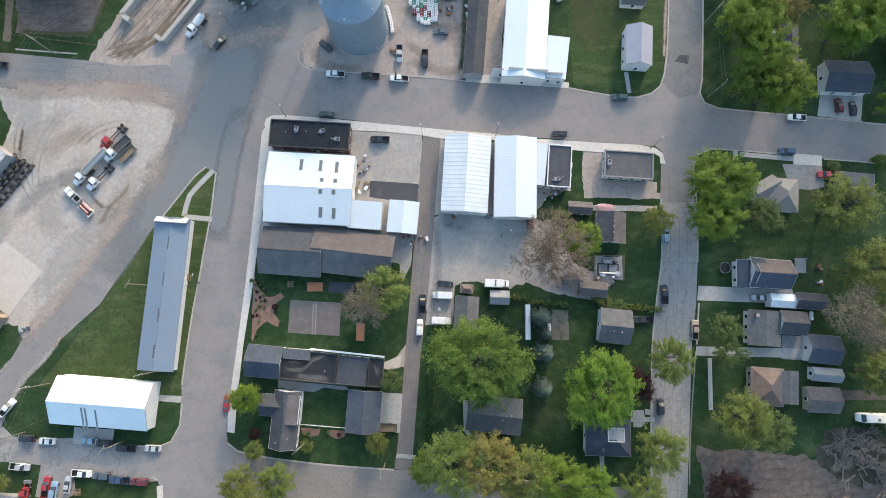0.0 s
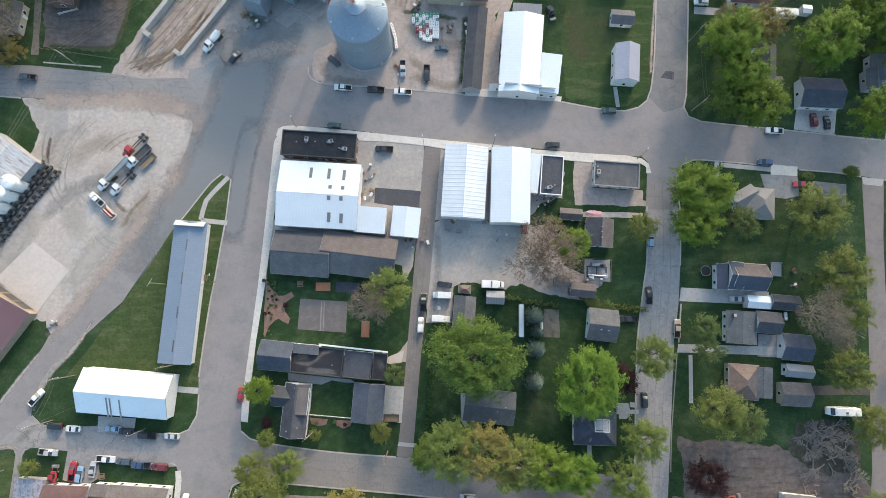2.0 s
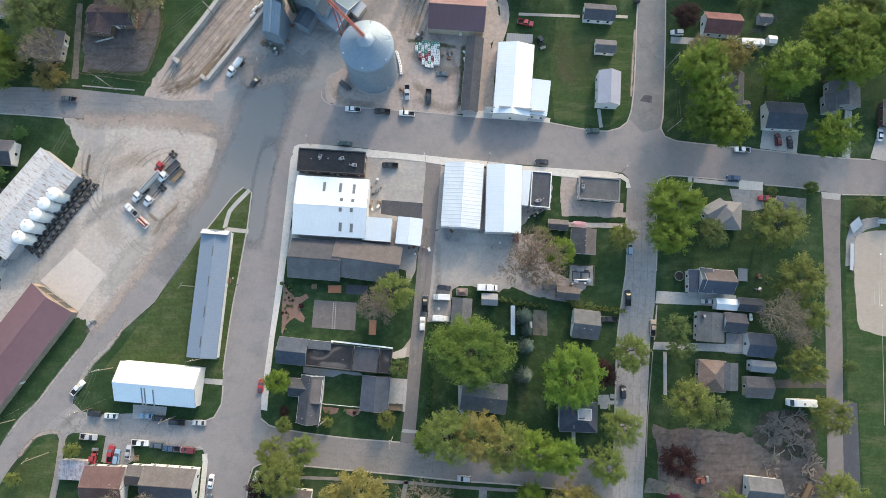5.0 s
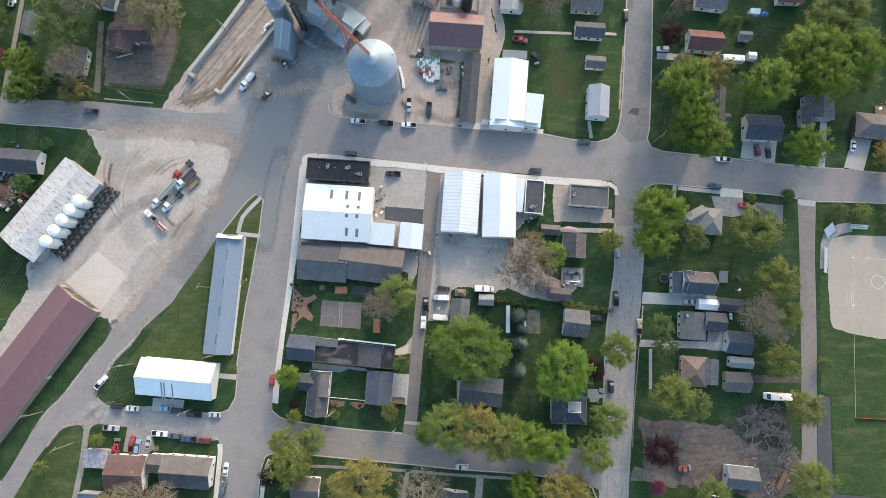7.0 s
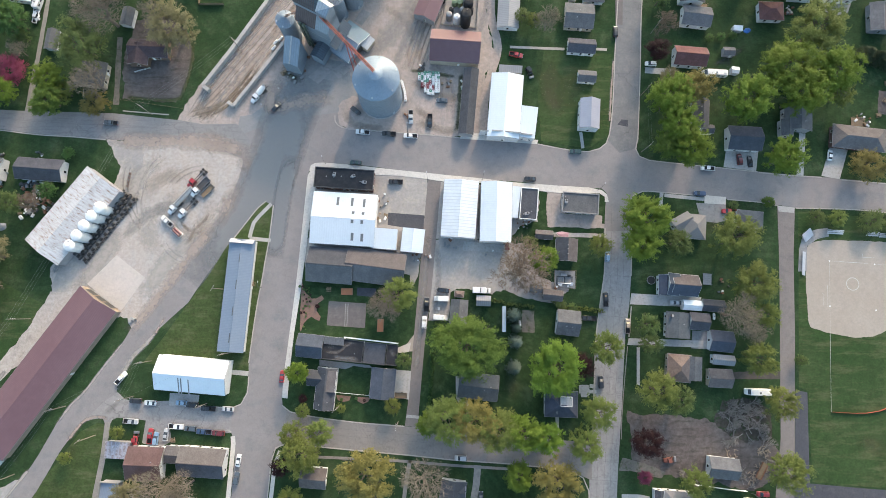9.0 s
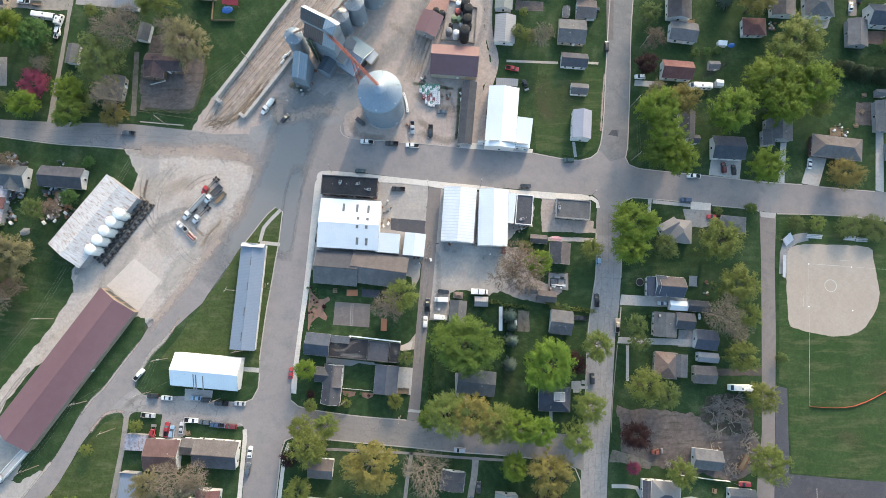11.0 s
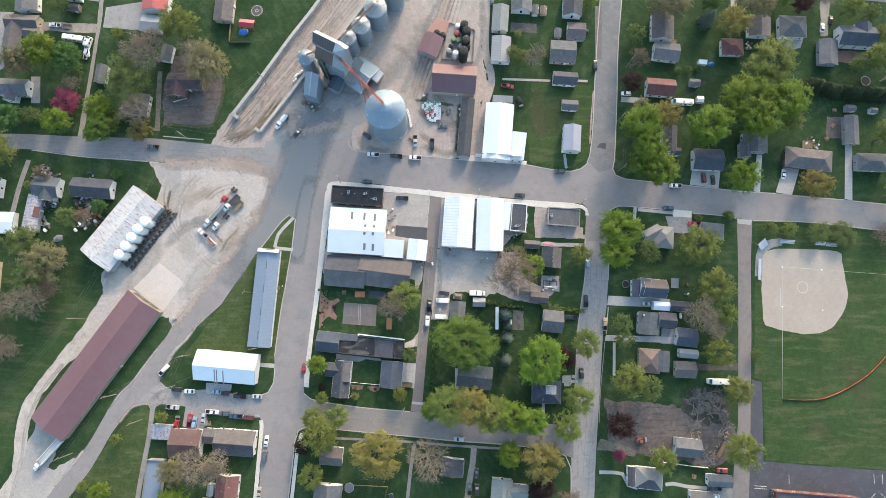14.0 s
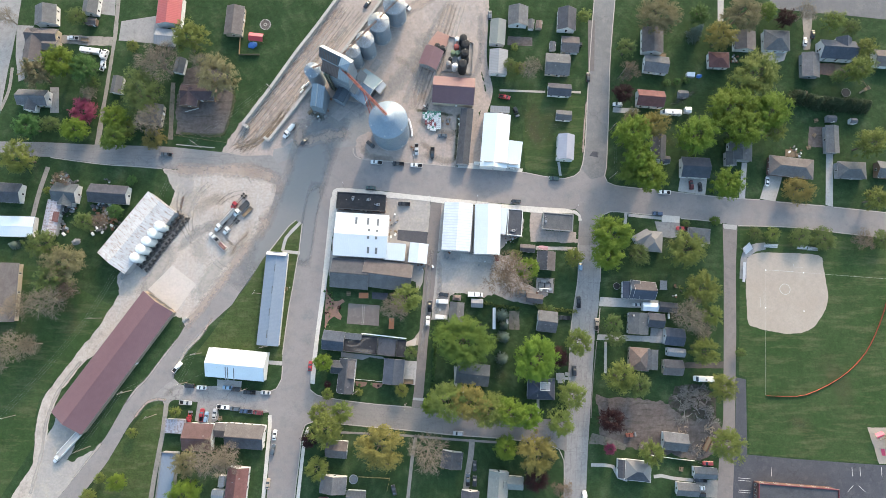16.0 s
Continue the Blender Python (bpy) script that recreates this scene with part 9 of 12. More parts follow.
def skid_loader(x, y, turn, colour, label, z=0.05):
    th = thing("loader", x, y, turn, label, "loader", z=z)
    part("body", Build().box(-0.3, 0, 0.5, 3.2, 1.5, 0.9, soft=0.12), colour, th)
    part("cab", Build().box(0.1, 0, 1.4, 1.3, 1.3, 1.0, soft=0.1), GLASS, th)
    part("cab_roof", Build().box(0.1, 0, 2.4, 1.4, 1.4, 0.1), colour, th)
    for s in (-1, 1):
        part("lift_arm", Build().rod((-1.5, s * 0.75, 1.5), (2.2, s * 0.75, 0.5), 0.09), colour, th)
    part("bucket", Build().box(2.6, 0, 0.15, 0.9, 2.0, 0.6, soft=0.1), STEEL, th)
    wheels_on(th, (-1.2, 1.1), 1.0, 0.5, 0.32)
    return th


def roof_patch(x, y, turn, l, w, z, material, label):
    """A worn repair or stain-coloured sheet laid on a flat roof."""
    ring = ragged([(-l / 2, -w / 2), (l / 2, -w / 2), (l / 2, w / 2), (-l / 2, w / 2)], 0.35, 0.5)
    ob = part("roof_patch", Build().prism(ring, z - 0.02, z), material)
    ob.matrix_basis = pose(x, y, 0, 0, 0, turn)
    return tagged(ob, label, "roof patch")


def ridge_vent(x, y, turn, l, z):
    ob = part("ridge_vent", Build().box(0, 0, z - 0.1, l, 0.3, 0.26, soft=0.08), GUTTER_DARK)
    ob.matrix_basis = pose(x, y, 0, 0, 0, turn)
    return tagged(ob, "long dark ridge vent on a metal roof", "roof vent")


GUTTER_DARK = plain("dark_grey_tin", (0.075, 0.085, 0.095), 0.6)

# ---- elevator and silos ----
grain_bin(-23.9, 86.6, 8.75, 18.6, 3.9, "huge galvanised steel grain silo with a ribbed conical roof", 84, 0.3, "silo", True)
grain_bin(-41.7, 122.9, 3.4, 12.5, 1.9, "galvanised steel grain bin with a dusty cone roof", 28, 0.2)
grain_bin(-36.1, 128.6, 4.1, 12.8, 2.3, "galvanised steel grain bin with a dusty cone roof", 28, 0.2)
grain_bin(-29.7, 137.3, 5.0, 12.8, 2.8, "galvanised steel grain bin with a dusty cone roof", 28, 0.2)
grain_bin(-22.4, 147.3, 5.3, 11.5, 3.0, "galvanised steel grain bin with a dusty cone roof", 28, 0.2)
elevator(-46.8, 112.8, -27)
drive_shed(-36.9, 109.4, -35.6)
leg_house(-58.6, 101.6, -15)
grain_bin(-60.5, 112.6, 3.6, 14.0, 1.7, "small grey hopper bin with a low cone roof", 24, 0.2, blue="dull")
truss((-60.5, 112.6, 15.6), (-55.0, 113.8, 17.2), 0.6, 0.5, "bin_spout", "short rusty conveyor from the elevator to the hopper bin", "conveyor", RUST)
truss((-45.4, 109.8, 22.6), (-24.0, 86.8, 24.0), 0.95, 0.95, "conveyor_bridge", "long red lattice conveyor bridge to the silo", "conveyor", RED_STEEL, ((0.52, 2.2),))
truss((-46.0, 119.5, 15.6), (-17.3, 150.3, 15.6), 0.5, 0.5, "bin_catwalk", "narrow rusty conveyor catwalk over the grain bins", "conveyor", RUST)
bunker_wall([(-94.2, 88.8), (-96.8, 90.8), (-86.3, 105.6), (-71.7, 128.0), (-61.7, 142.0), (-50.2, 159.3)], 1.5, 2.2, "long pale concrete bunker wall")
bunker_wall([(-86.3, 84.0), (-84.0, 82.3), (-70.8, 100.4), (-65.5, 108.0), (-49.4, 127.2), (-36.8, 145.1), (-25.6, 161.9)], 1.3, 2.0, "long concrete bunker wall beside the track")
tank(-132.5, 39.2, 2.3, 6.3, WHITE, "tall white storage tank with a domed top", 0.35)
tank(-135.3, 35.9, 2.3, 6.3, WHITE, "tall white storage tank with a domed top", 0.35)
tank(-137.8, 32.1, 2.3, 6.3, WHITE, "tall white storage tank with a domed top", 0.35)
tank(-140.3, 28.2, 2.3, 6.3, WHITE, "tall white storage tank with a domed top", 0.35)
tank(-142.8, 24.3, 2.3, 6.3, WHITE, "tall white storage tank with a domed top", 0.35)
wagon = make_wagon()
wagon.matrix_basis = pose(-143.1, 21.1, 0.04, 0, 0, -35)
copy_thing(wagon, pose(-141.6, 23.1, 0.04, 0, 0, -38))
copy_thing(wagon, pose(-140.2, 25.2, 0.04, 0, 0, -40))
copy_thing(wagon, pose(-138.7, 27.2, 0.04, 0, 0, -37))
copy_thing(wagon, pose(-137.3, 29.3, 0.04, 0, 0, -39))
copy_thing(wagon, pose(-135.9, 31.3, 0.04, 0, 0, -40))
copy_thing(wagon, pose(-134.4, 33.3, 0.04, 0, 0, -36))
copy_thing(wagon, pose(-133.0, 35.4, 0.04, 0, 0, -30))
copy_thing(wagon, pose(-131.5, 37.4, 0.04, 0, 0, -32))
copy_thing(wagon, pose(-130.1, 39.5, 0.04, 0, 0, -32))
copy_thing(wagon, pose(-128.6, 41.5, 0.04, 0, 0, -39))
copy_thing(wagon, pose(-127.2, 43.6, 0.04, 0, 0, -35))
copy_thing(wagon, pose(-125.8, 45.6, 0.04, 0, 0, -38))
copy_thing(wagon, pose(-140.5, 19.8, 0.04, 0, 0, -40))
copy_thing(wagon, pose(-139.0, 21.8, 0.04, 0, 0, -41))
copy_thing(wagon, pose(-137.6, 23.8, 0.04, 0, 0, -39))
copy_thing(wagon, pose(-136.1, 25.8, 0.04, 0, 0, -31))
copy_thing(wagon, pose(-134.7, 27.8, 0.04, 0, 0, -32))
copy_thing(wagon, pose(-133.2, 29.8, 0.04, 0, 0, -32))
copy_thing(wagon, pose(-131.7, 31.9, 0.04, 0, 0, -32))
copy_thing(wagon, pose(-130.3, 33.9, 0.04, 0, 0, -40))
copy_thing(wagon, pose(-128.8, 35.9, 0.04, 0, 0, -38))
copy_thing(wagon, pose(-127.3, 37.9, 0.04, 0, 0, -34))
copy_thing(wagon, pose(-125.9, 39.9, 0.04, 0, 0, -33))
copy_thing(wagon, pose(-124.4, 42.0, 0.04, 0, 0, -32))
copy_thing(wagon, pose(-122.9, 44.0, 0.04, 0, 0, -31))
skid_loader(-130.7, 47.9, -50, PAINTS["grey"], "grey conveyor loader beside the tanks")
truss((-146.6, 20.8, 3.2), (-151.4, 14.3, 0.6), 1.0, 0.8, "auger", "inclined grey auger leaning from the shed", "auger", STEEL)
road_tractor(-174.1, -67.0, -130.2, "white", "grain")
# containment yard
sheet("containment_floor", [(4.5, 136.8), (16.7, 133.2), (15.5, 116.9), (0.8, 118.6), (1.9, 126.6)], 0.12, GRAVEL_GREY, "grey containment yard floor under tanks", "pavement")
# flat stand-in for the office roof's sunlit north slope, its lit red painted on
sheet("loading_slab", [(-1.5, 140.1), (6.5, 136.8), (4.5, 129.0), (-6.3, 133.2)], 0.1, ROOF_SLOPE_RED, "flat red slab standing in for the office's sunlit roof slope", "pavement")
tank(11.4, 133.3, 1.9, 6.0, RUBBER, "black upright plastic tank in the containment yard", 0.2)
tank(12.5, 130.4, 2.0, 6.0, RUBBER, "black upright plastic tank in the containment yard", 0.2)
tank(12.2, 125.7, 1.9, 6.0, RUBBER, "black upright plastic tank in the containment yard", 0.2)
tank(10.9, 118.7, 2.1, 9.0, RUBBER, "black upright plastic tank in the containment yard", 0.2)
tank(8.4, 134.0, 1.2, 3.5, WHITE, "white upright plastic tank in the containment yard", 0.2)
tank(8.1, 130.2, 1.3, 3.5, RED_STEEL, "orange-red upright plastic tank in the containment yard", 0.2)
tank(6.4, 127.5, 1.2, 3.0, LEAF_PAINT, "pale green upright plastic tank in the containment yard", 0.2)
tank(8.7, 127.2, 1.2, 3.0, LEAF_PAINT, "pale green upright plastic tank in the containment yard", 0.2)
tank(4.1, 121.1, 1.3, 4.0, STEEL, "grey upright plastic tank in the containment yard", 0.2)
tank(7.2, 119.5, 1.3, 5.0, WHITE, "white upright plastic tank in the containment yard", 0.2)
tank(-1.5, 130.2, 1.4, 4.0, RUBBER, "black upright plastic tank in the containment yard", 0.2)
tank(1.1, 129.0, 1.4, 4.0, RUBBER, "black upright plastic tank in the containment yard", 0.2)
tank(5.0, 123.9, 1.0, 3.0, RUBBER, "black upright plastic tank in the containment yard", 0.2)
tank(9.5, 124.0, 1.0, 3.0, STEEL, "grey upright plastic tank in the containment yard", 0.2)
tank(13.1, 123.5, 1.1, 4.0, RUBBER, "black upright plastic tank in the containment yard", 0.2)
fence_line([(4.5, 136.8), (16.7, 133.2), (15.5, 116.9), (0.8, 118.6), (4.5, 136.8)], 1.0, CONCRETE, "low concrete containment wall round the tanks", "containment_wall", 3.0, 1, True)
totes = {k: make_tote(k) for k in ("white", "green", "red", "grey")}
used = set()


def tote(colour, x, y, turn):
    m = pose(x, y, 0.06, 0, 0, turn)
    if colour not in used:
        used.add(colour)
        totes[colour].matrix_basis = m
    else:
        copy_thing(totes[colour], m)


tote("green", -6.0, 97.3, 1)
tote("green", -4.8, 97.3, -3)
tote("green", -3.8, 97.1, 5)
tote("green", -2.5, 97.2, 6)
tote("green", -1.4, 97.0, 5)
tote("green", -0.3, 97.0, -0)
tote("green", -8.2, 96.6, -6)
tote("white", -6.9, 96.5, -11)
tote("green", -5.9, 96.4, -1)
tote("white", -4.8, 96.3, 8)
tote("white", -3.7, 96.2, -8)
tote("green", -2.5, 96.2, -5)
tote("white", -1.3, 96.1, -1)
tote("white", -0.2, 96.1, -11)
tote("white", -8.2, 95.4, 0)
tote("green", -7.1, 95.5, -8)
tote("white", -5.9, 95.5, 2)
tote("white", -4.7, 95.2, 3)
tote("green", -3.5, 95.3, -6)
tote("white", -2.4, 95.1, -4)
tote("white", -1.3, 95.0, 4)
tote("green", -0.3, 95.1, -3)
tote("white", -8.2, 94.5, 7)
tote("green", -7.1, 94.6, -11)
tote("white", -6.0, 94.3, -5)
tote("green", -4.8, 94.4, 8)
tote("white", -3.7, 94.3, -11)
tote("white", -2.6, 94.3, 2)
tote("white", -1.5, 94.2, -2)
tote("white", -0.3, 93.9, -10)
tote("white", -7.0, 93.4, -4)
tote("green", -5.7, 93.4, -7)
tote("green", -4.8, 93.4, -4)
tote("red", -3.7, 93.2, 5)
tote("white", -2.5, 93.3, -7)
tote("white", -1.5, 93.2, -7)
tote("white", -0.2, 93.1, -11)
tote("red", -6.9, 92.5, 8)
tote("white", -5.9, 92.3, 1)
tote("red", -4.7, 92.3, -2)
tote("red", -3.7, 92.3, 5)
tote("white", -2.4, 92.1, -5)
tote("white", -1.3, 92.1, 1)
tote("white", -0.2, 92.0, 1)
tote("red", -6.9, 91.5, 6)
tote("red", -5.7, 91.5, 7)
tote("red", -4.6, 91.3, -11)
tote("white", -3.5, 91.4, 7)
tote("red", -2.5, 91.3, -9)
tote("white", -1.3, 91.1, 3)
tote("white", -0.1, 91.1, -12)
tote("white", -5.7, 90.5, 6)
tote("red", -4.8, 90.3, 4)
tote("white", -3.5, 90.3, 6)
tote("red", -2.6, 90.2, -5)
tote("white", -1.3, 90.1, -3)
tote("white", -0.2, 90.2, -11)
tote("white", -5.8, 89.4, 5)
tote("white", -4.7, 89.5, -5)
tote("green", -3.5, 89.3, -12)
tote("white", -2.4, 89.2, -10)
tote("white", -1.4, 89.2, 4)
tote("white", -0.3, 89.2, -2)
tote("white", -4.6, 88.5, -10)
tote("white", -3.6, 88.2, -2)
tote("white", -2.5, 88.2, 4)
tote("white", -15.5, 93.3, 40)
tote("white", -15.2, 92.4, 35)
tote("white", -14.9, 91.4, 30)
tote("white", -14.6, 90.4, 26)
tote("white", -14.4, 89.4, 21)
tote("white", -14.1, 88.5, 16)
tote("white", -14.0, 87.5, 12)
tote("white", -13.9, 86.5, 7)
tote("white", -13.8, 85.5, 2)
# ---- vehicles ----
car(-31.1, 71.7, 176, "white", "pickup", 0.060)
car(-20.5, 71.0, 176, "black", "pickup", 0.060)
car(-11.6, 70.2, 176, "white", "pickup", 0.060)
car(-34.1, 80.7, -40, "black", "suv", 0.050)
car(-11.6, 78.2, -88, "silver", "pickup", 0.024)
car(-3.8, 76.5, -91, "black", "pickup", 0.024)
car(1.2, 85.3, 177, "slate", "sedan", 0.024)
car(-33.8, 58.9, 177, "green", "sedan", 0.060)
car(-17.5, 51.0, 177, "black", "pickup", 0.050)
car(36.9, 52.4, 177, "black", "sedan", 0.060)
car(55.6, 63.8, 177, "green", "suv", 0.060)
car(109.3, 57.0, 177, "white", "pickup", 0.060)
car(105.5, 46.5, 176, "blue", "suv", 0.090)
car(122.6, 60.7, 92, "maroon", "suv", 0.090)
car(126.9, 59.8, 92, "black", "sedan", 0.090)
car(-133.6, 75.3, 174, "slate", "pickup", 0.062)
car(-66.8, 82.1, 50, "black", "sedan", 0.036)
car(-4.8, 1.8, 88, "black", "pickup", 0.064)
car(-5.7, -5.2, 87, "white", "suv", 0.064)
car(1.8, 7.3, 172, "black", "sedan", 0.056)
car(1.0, 4.0, 178, "white", "van", 0.056)
car(0.6, -3.3, -4, "white", "van", 0.056)
car(-116.4, -35.1, 177, "black", "suv", 0.000)
car(-110.7, -35.9, 177, "white", "sedan", 0.056)
car(-98.7, -35.9, 177, "lightblue", "sedan", 0.090)
car(-94.7, -36.7, 177, "black", "suv", 0.090)
car(-88.4, -38.0, 177, "black", "pickup", 0.056)
car(-80.9, -38.2, 177, "silver", "sedan", 0.056)
car(-117.7, -42.7, -5, "silver", "pickup", 0.000)
car(-100.3, -44.7, -4, "white", "pickup", 0.056)
car(-94.7, -45.5, 176, "slate", "suv", 0.056)
car(-89.6, -46.6, 176, "blue", "pickup", 0.056)
car(-84.1, -47.2, 176, "maroon", "suv", 0.056)
car(-109.9, -48.2, 85, "red", "pickup", 0.056)
car(-107.8, -49.2, 85, "lightblue", "suv", 0.056)
car(-104.1, -47.8, 85, "silver", "sedan", 0.056)
car(-122.5, -26.6, 50, "white", "pickup", 0.052)
car(-60.6, -26.0, 86, "red", "sedan", 0.064)
car(67.2, 21.1, 88, "lightblue", "suv", 0.064)
car(65.9, 3.8, 89, "black", "pickup", 0.064)
car(59.1, -3.6, 178, "black", "pickup", 0.000)
car(74.2, -6.6, 88, "tan", "pickup", 0.000)
car(64.2, -14.3, 87, "silver", "sedan", 0.064)
car(63.0, -28.2, 89, "black", "suv", 0.064)
car(93.7, 2.5, 178, "silver", "sedan", 0.090)
car(116.9, 39.2, 178, "red", "pickup", 0.000)
car(-76.0, -57.2, 84, "white", "sedan", 0.064)
car(-76.5, -63.7, 82, "slate", "suv", 0.064)
car(-78.3, -78.8, 84, "tan", "sedan", 0.064)
car(-20.9, -81.6, 105, "black", "sedan", 0.000)
car(16.0, -71.0, 88, "black", "sedan", 0.000)
car(12.9, -77.2, 88, "slate", "pickup", 0.000)
car(16.0, -77.7, 88, "black", "suv", 0.000)
car(8.5, -56.5, 177, "silver", "suv", 0.068)
car(88.1, 101.5, 178, "white", "suv", 0.000)
car(184.1, 134.7, 80, "white", "sedan", 0.070)
car(188.5, 138.6, 80, "black", "sedan", 0.000)
car(159.9, 62.6, 80, "white", "sedan", 0.090)
car(123.3, -69.9, 178, "red", "suv", 0.000)
car(119.5, -77.3, 178, "black", "pickup", 0.050)
car(119.1, -80.8, 178, "white", "sedan", 0.050)
car(119.2, -83.7, 178, "black", "suv", 0.050)
car(32.0, 105.1, -12, "red", "pickup", 0.000)
car(25.1, 148.2, 88, "slate", "suv", 0.000)
car(73.9, 115.5, 88, "black", "suv", 0.000)
car(-184.0, 135.1, 177, "white", "pickup", 0.050)
car(-17.3, 152.9, -40, "white", "pickup", 0.024)
car(-37.0, 154.0, 55, "black", "sedan", 0.024)
car(-52.7, -85.5, 0, "maroon", "sedan", 0.000)
car(65.9, -84.7, 88, "white", "van", 0.064)
car(-167.8, 122.1, -80, "white", "pickup", 0.000)
car(69.0, 132.7, 178, "black", "suv", 0.000)
road_tractor(-98.9, 50.5, -131, "red", "none")
road_tractor(-97.4, 46.9, -133, "white", "flat")
road_tractor(-106.1, 39.7, -131, "white", "tank")
road_tractor(-102.0, 38.2, -131, "white", "none")
trailer(-93.0, 47.0, -133, "flat grey equipment trailer with steel rails", STEEL, 6.0)
car(-108.4, 34.7, 138, "white", "pickup", 0.020)
trailer(-104.2, 30.3, 138, "small white trailer loaded with dark red rolls", WHITE, 4.6, PAINTS["maroon"])
road_tractor(-75.1, 85.9, -128, "white", "mixer")
camper(114.0, 97.0, 177, "long white motor camper parked beside a house", 10.0)
camper(123.3, -31.8, 178, "long white motor camper on the grass", 9.5)
camper(-173.1, 127.9, -8, "long white motor camper beside leafy trees", 11.5)
car(-168.0, 120.9, 80, "white", "pickup", 0.000)
camper(-167.1, 126.4, 75, "short white caravan beside a motor camper", 5.0)
box_truck(17.0, 7.3, -2, "white box truck parked at the yard edge")
boat(49.3, 29.7, 172)
trailer(-178.2, 134.3, -5, "small flat trailer behind a pickup", STEEL, 4.0)
skid_loader(87.8, -57.2, 5, RUST_RED, "rusty orange loader standing on the cleared lot")
skid_loader(37.4, 98.0, -70, PAINTS["black"], "small black tractor beside the dirt lane", 0.0)
skid_loader(27.1, 25.1, 95, PAINTS["maroon"], "dark red fork loader beside the shed wall")
trailer(123.4, -61.4, 60, "rusty flat trailer on the cleared lot", RUST, 6.5)
skid_loader(-115.4, -49.5, 90, PAINTS["red"], "small red mower beside parked cars")
# ---- poles, wires, lamps ----
utility_pole(-85.1, 7.7, 10.6, 60, 1, False)
utility_pole(-111.7, -20.1, 10.6, 20, 2, True)
utility_pole(-80.9, -16.9, 10.6, 20, 1, False)
utility_pole(-89.3, -36.2, 10.6, 60, 1, False)
utility_pole(-82.3, 106.5, 10.6, -40, 2, False)
utility_pole(-117.4, 79.0, 10.6, -30, 2, False)
utility_pole(-159.8, -3.9, 10.6, 5, 2, False)
utility_pole(-143.4, -37.2, 10.6, 35, 2, True)
utility_pole(-160.6, -62.3, 10.6, 40, 1, False)
utility_pole(-117.7, -33.5, 10.6, 20, 2, True)
utility_pole(83.4, 87.9, 10.6, 45, 1, False)
utility_pole(82.9, 64.0, 10.6, 45, 1, False)
utility_pole(-15.6, -43.1, 10.6, 90, 2, True)
utility_pole(-38.1, -37.0, 10.6, 45, 1, False)
utility_pole(-131.2, -48.0, 10.6, 45, 1, False)
utility_pole(88.8, 115.0, 10.6, 45, 1, False)
utility_pole(126.8, 7.8, 10.6, 90, 1, False)
wire((-83.0, 107.4, 10.2), (-118.0, 79.9, 10.2), 1.1)
wire((-82.3, 106.5, 10.2), (-117.4, 79.0, 10.2), 1.1)
wire((-81.7, 105.7, 10.2), (-116.7, 78.1, 10.2), 1.1)
wire((-144.3, -36.6, 10.2), (-161.5, -61.7, 10.2), 1.1)
wire((-143.4, -37.2, 10.2), (-160.6, -62.3, 10.2), 1.1)
wire((-142.5, -37.9, 10.2), (-159.7, -63.0, 10.2), 1.1)
wire((-158.8, -4.4, 10.2), (-116.4, 78.5, 10.2), 1.1)
wire((-159.8, -3.9, 10.2), (-117.4, 79.0, 10.2), 1.1)
wire((-160.8, -3.4, 10.2), (-118.3, 79.5, 10.2), 1.1)
wire((-117.7, -33.5, 10.2), (-80.9, -16.9, 10.2), 1.1)
wire((-112.7, -19.7, 10.2), (-118.7, -33.1, 10.2), 1.1)
wire((-111.7, -20.1, 10.2), (-117.7, -33.5, 10.2), 1.1)
wire((-110.7, -20.6, 10.2), (-116.6, -34.0, 10.2), 1.1)
wire((83.4, 64.0, 10.2), (83.9, 87.8, 10.2), 1.1)
wire((82.4, 64.0, 10.2), (82.9, 87.9, 10.2), 1.1)
wire((-143.1, -37.8, 10.2), (-111.4, -20.7, 10.2), 1.1)
wire((-143.7, -36.7, 10.2), (-111.9, -19.6, 10.2), 1.1)
street_lamp(-96.2, 30.3, 9, 160)
street_lamp(-62.2, 85.7, 8, 140)
street_lamp(-69.8, 80.2, 5, 140)
street_lamp(64.5, 48.0, 5.5, 50)
street_lamp(17.5, 52.1, 5, 80)
street_lamp(-4.6, 51.3, 7, 100)
street_lamp(-46.1, 58.7, 4, 110)
street_lamp(-70.3, 8.4, 4, 90)
street_lamp(-12.8, 72.0, 5, 90)
# ---- gardens and ball field ----
for line_pts in ([(170.2, 22.1), (170.1, 20.7), (174.8, 20.5)], [(152.4, 6.1), (153.3, 6.1), (152.9, 1.4)], [(155.1, 9.5), (154.5, 0.9)], [(160.5, 19.0), (169.9, 18.4)]):
    band("box_line", line_pts, 0.14, 0.063, CHALK, "thin white chalk box line on the sand", "field line", 0.06, False)
bench_rows(149.0, 28.3, 40, 6, 4.6, "silver aluminium bleacher beside the infield")
bench_rows(146.4, 18.1, 84, 3, 9.5, "long low aluminium bench stand")
bench_rows(159.5, 30.2, -3, 3, 6.5, "low aluminium players bench behind home base")
bench_rows(174.5, 29.4, -3, 3, 5.0, "low aluminium players bench behind home base")
bench_rows(179.7, 28.8, -3, 3, 5.0, "low aluminium players bench behind home base")
fence_line(smooth_line([(152.5, -39.6), (161.7, -40.1), (171.1, -39.3), (182.1, -34.7), (191.9, -28.7), (200.8, -20.1), (206.4, -11.3), (211.1, -1.5), (214.7, 7.9)], 4.0), 0.75, ORANGE_NET, "bright orange plastic outfield fence", "outfield_fence", 3.0, 3, True)
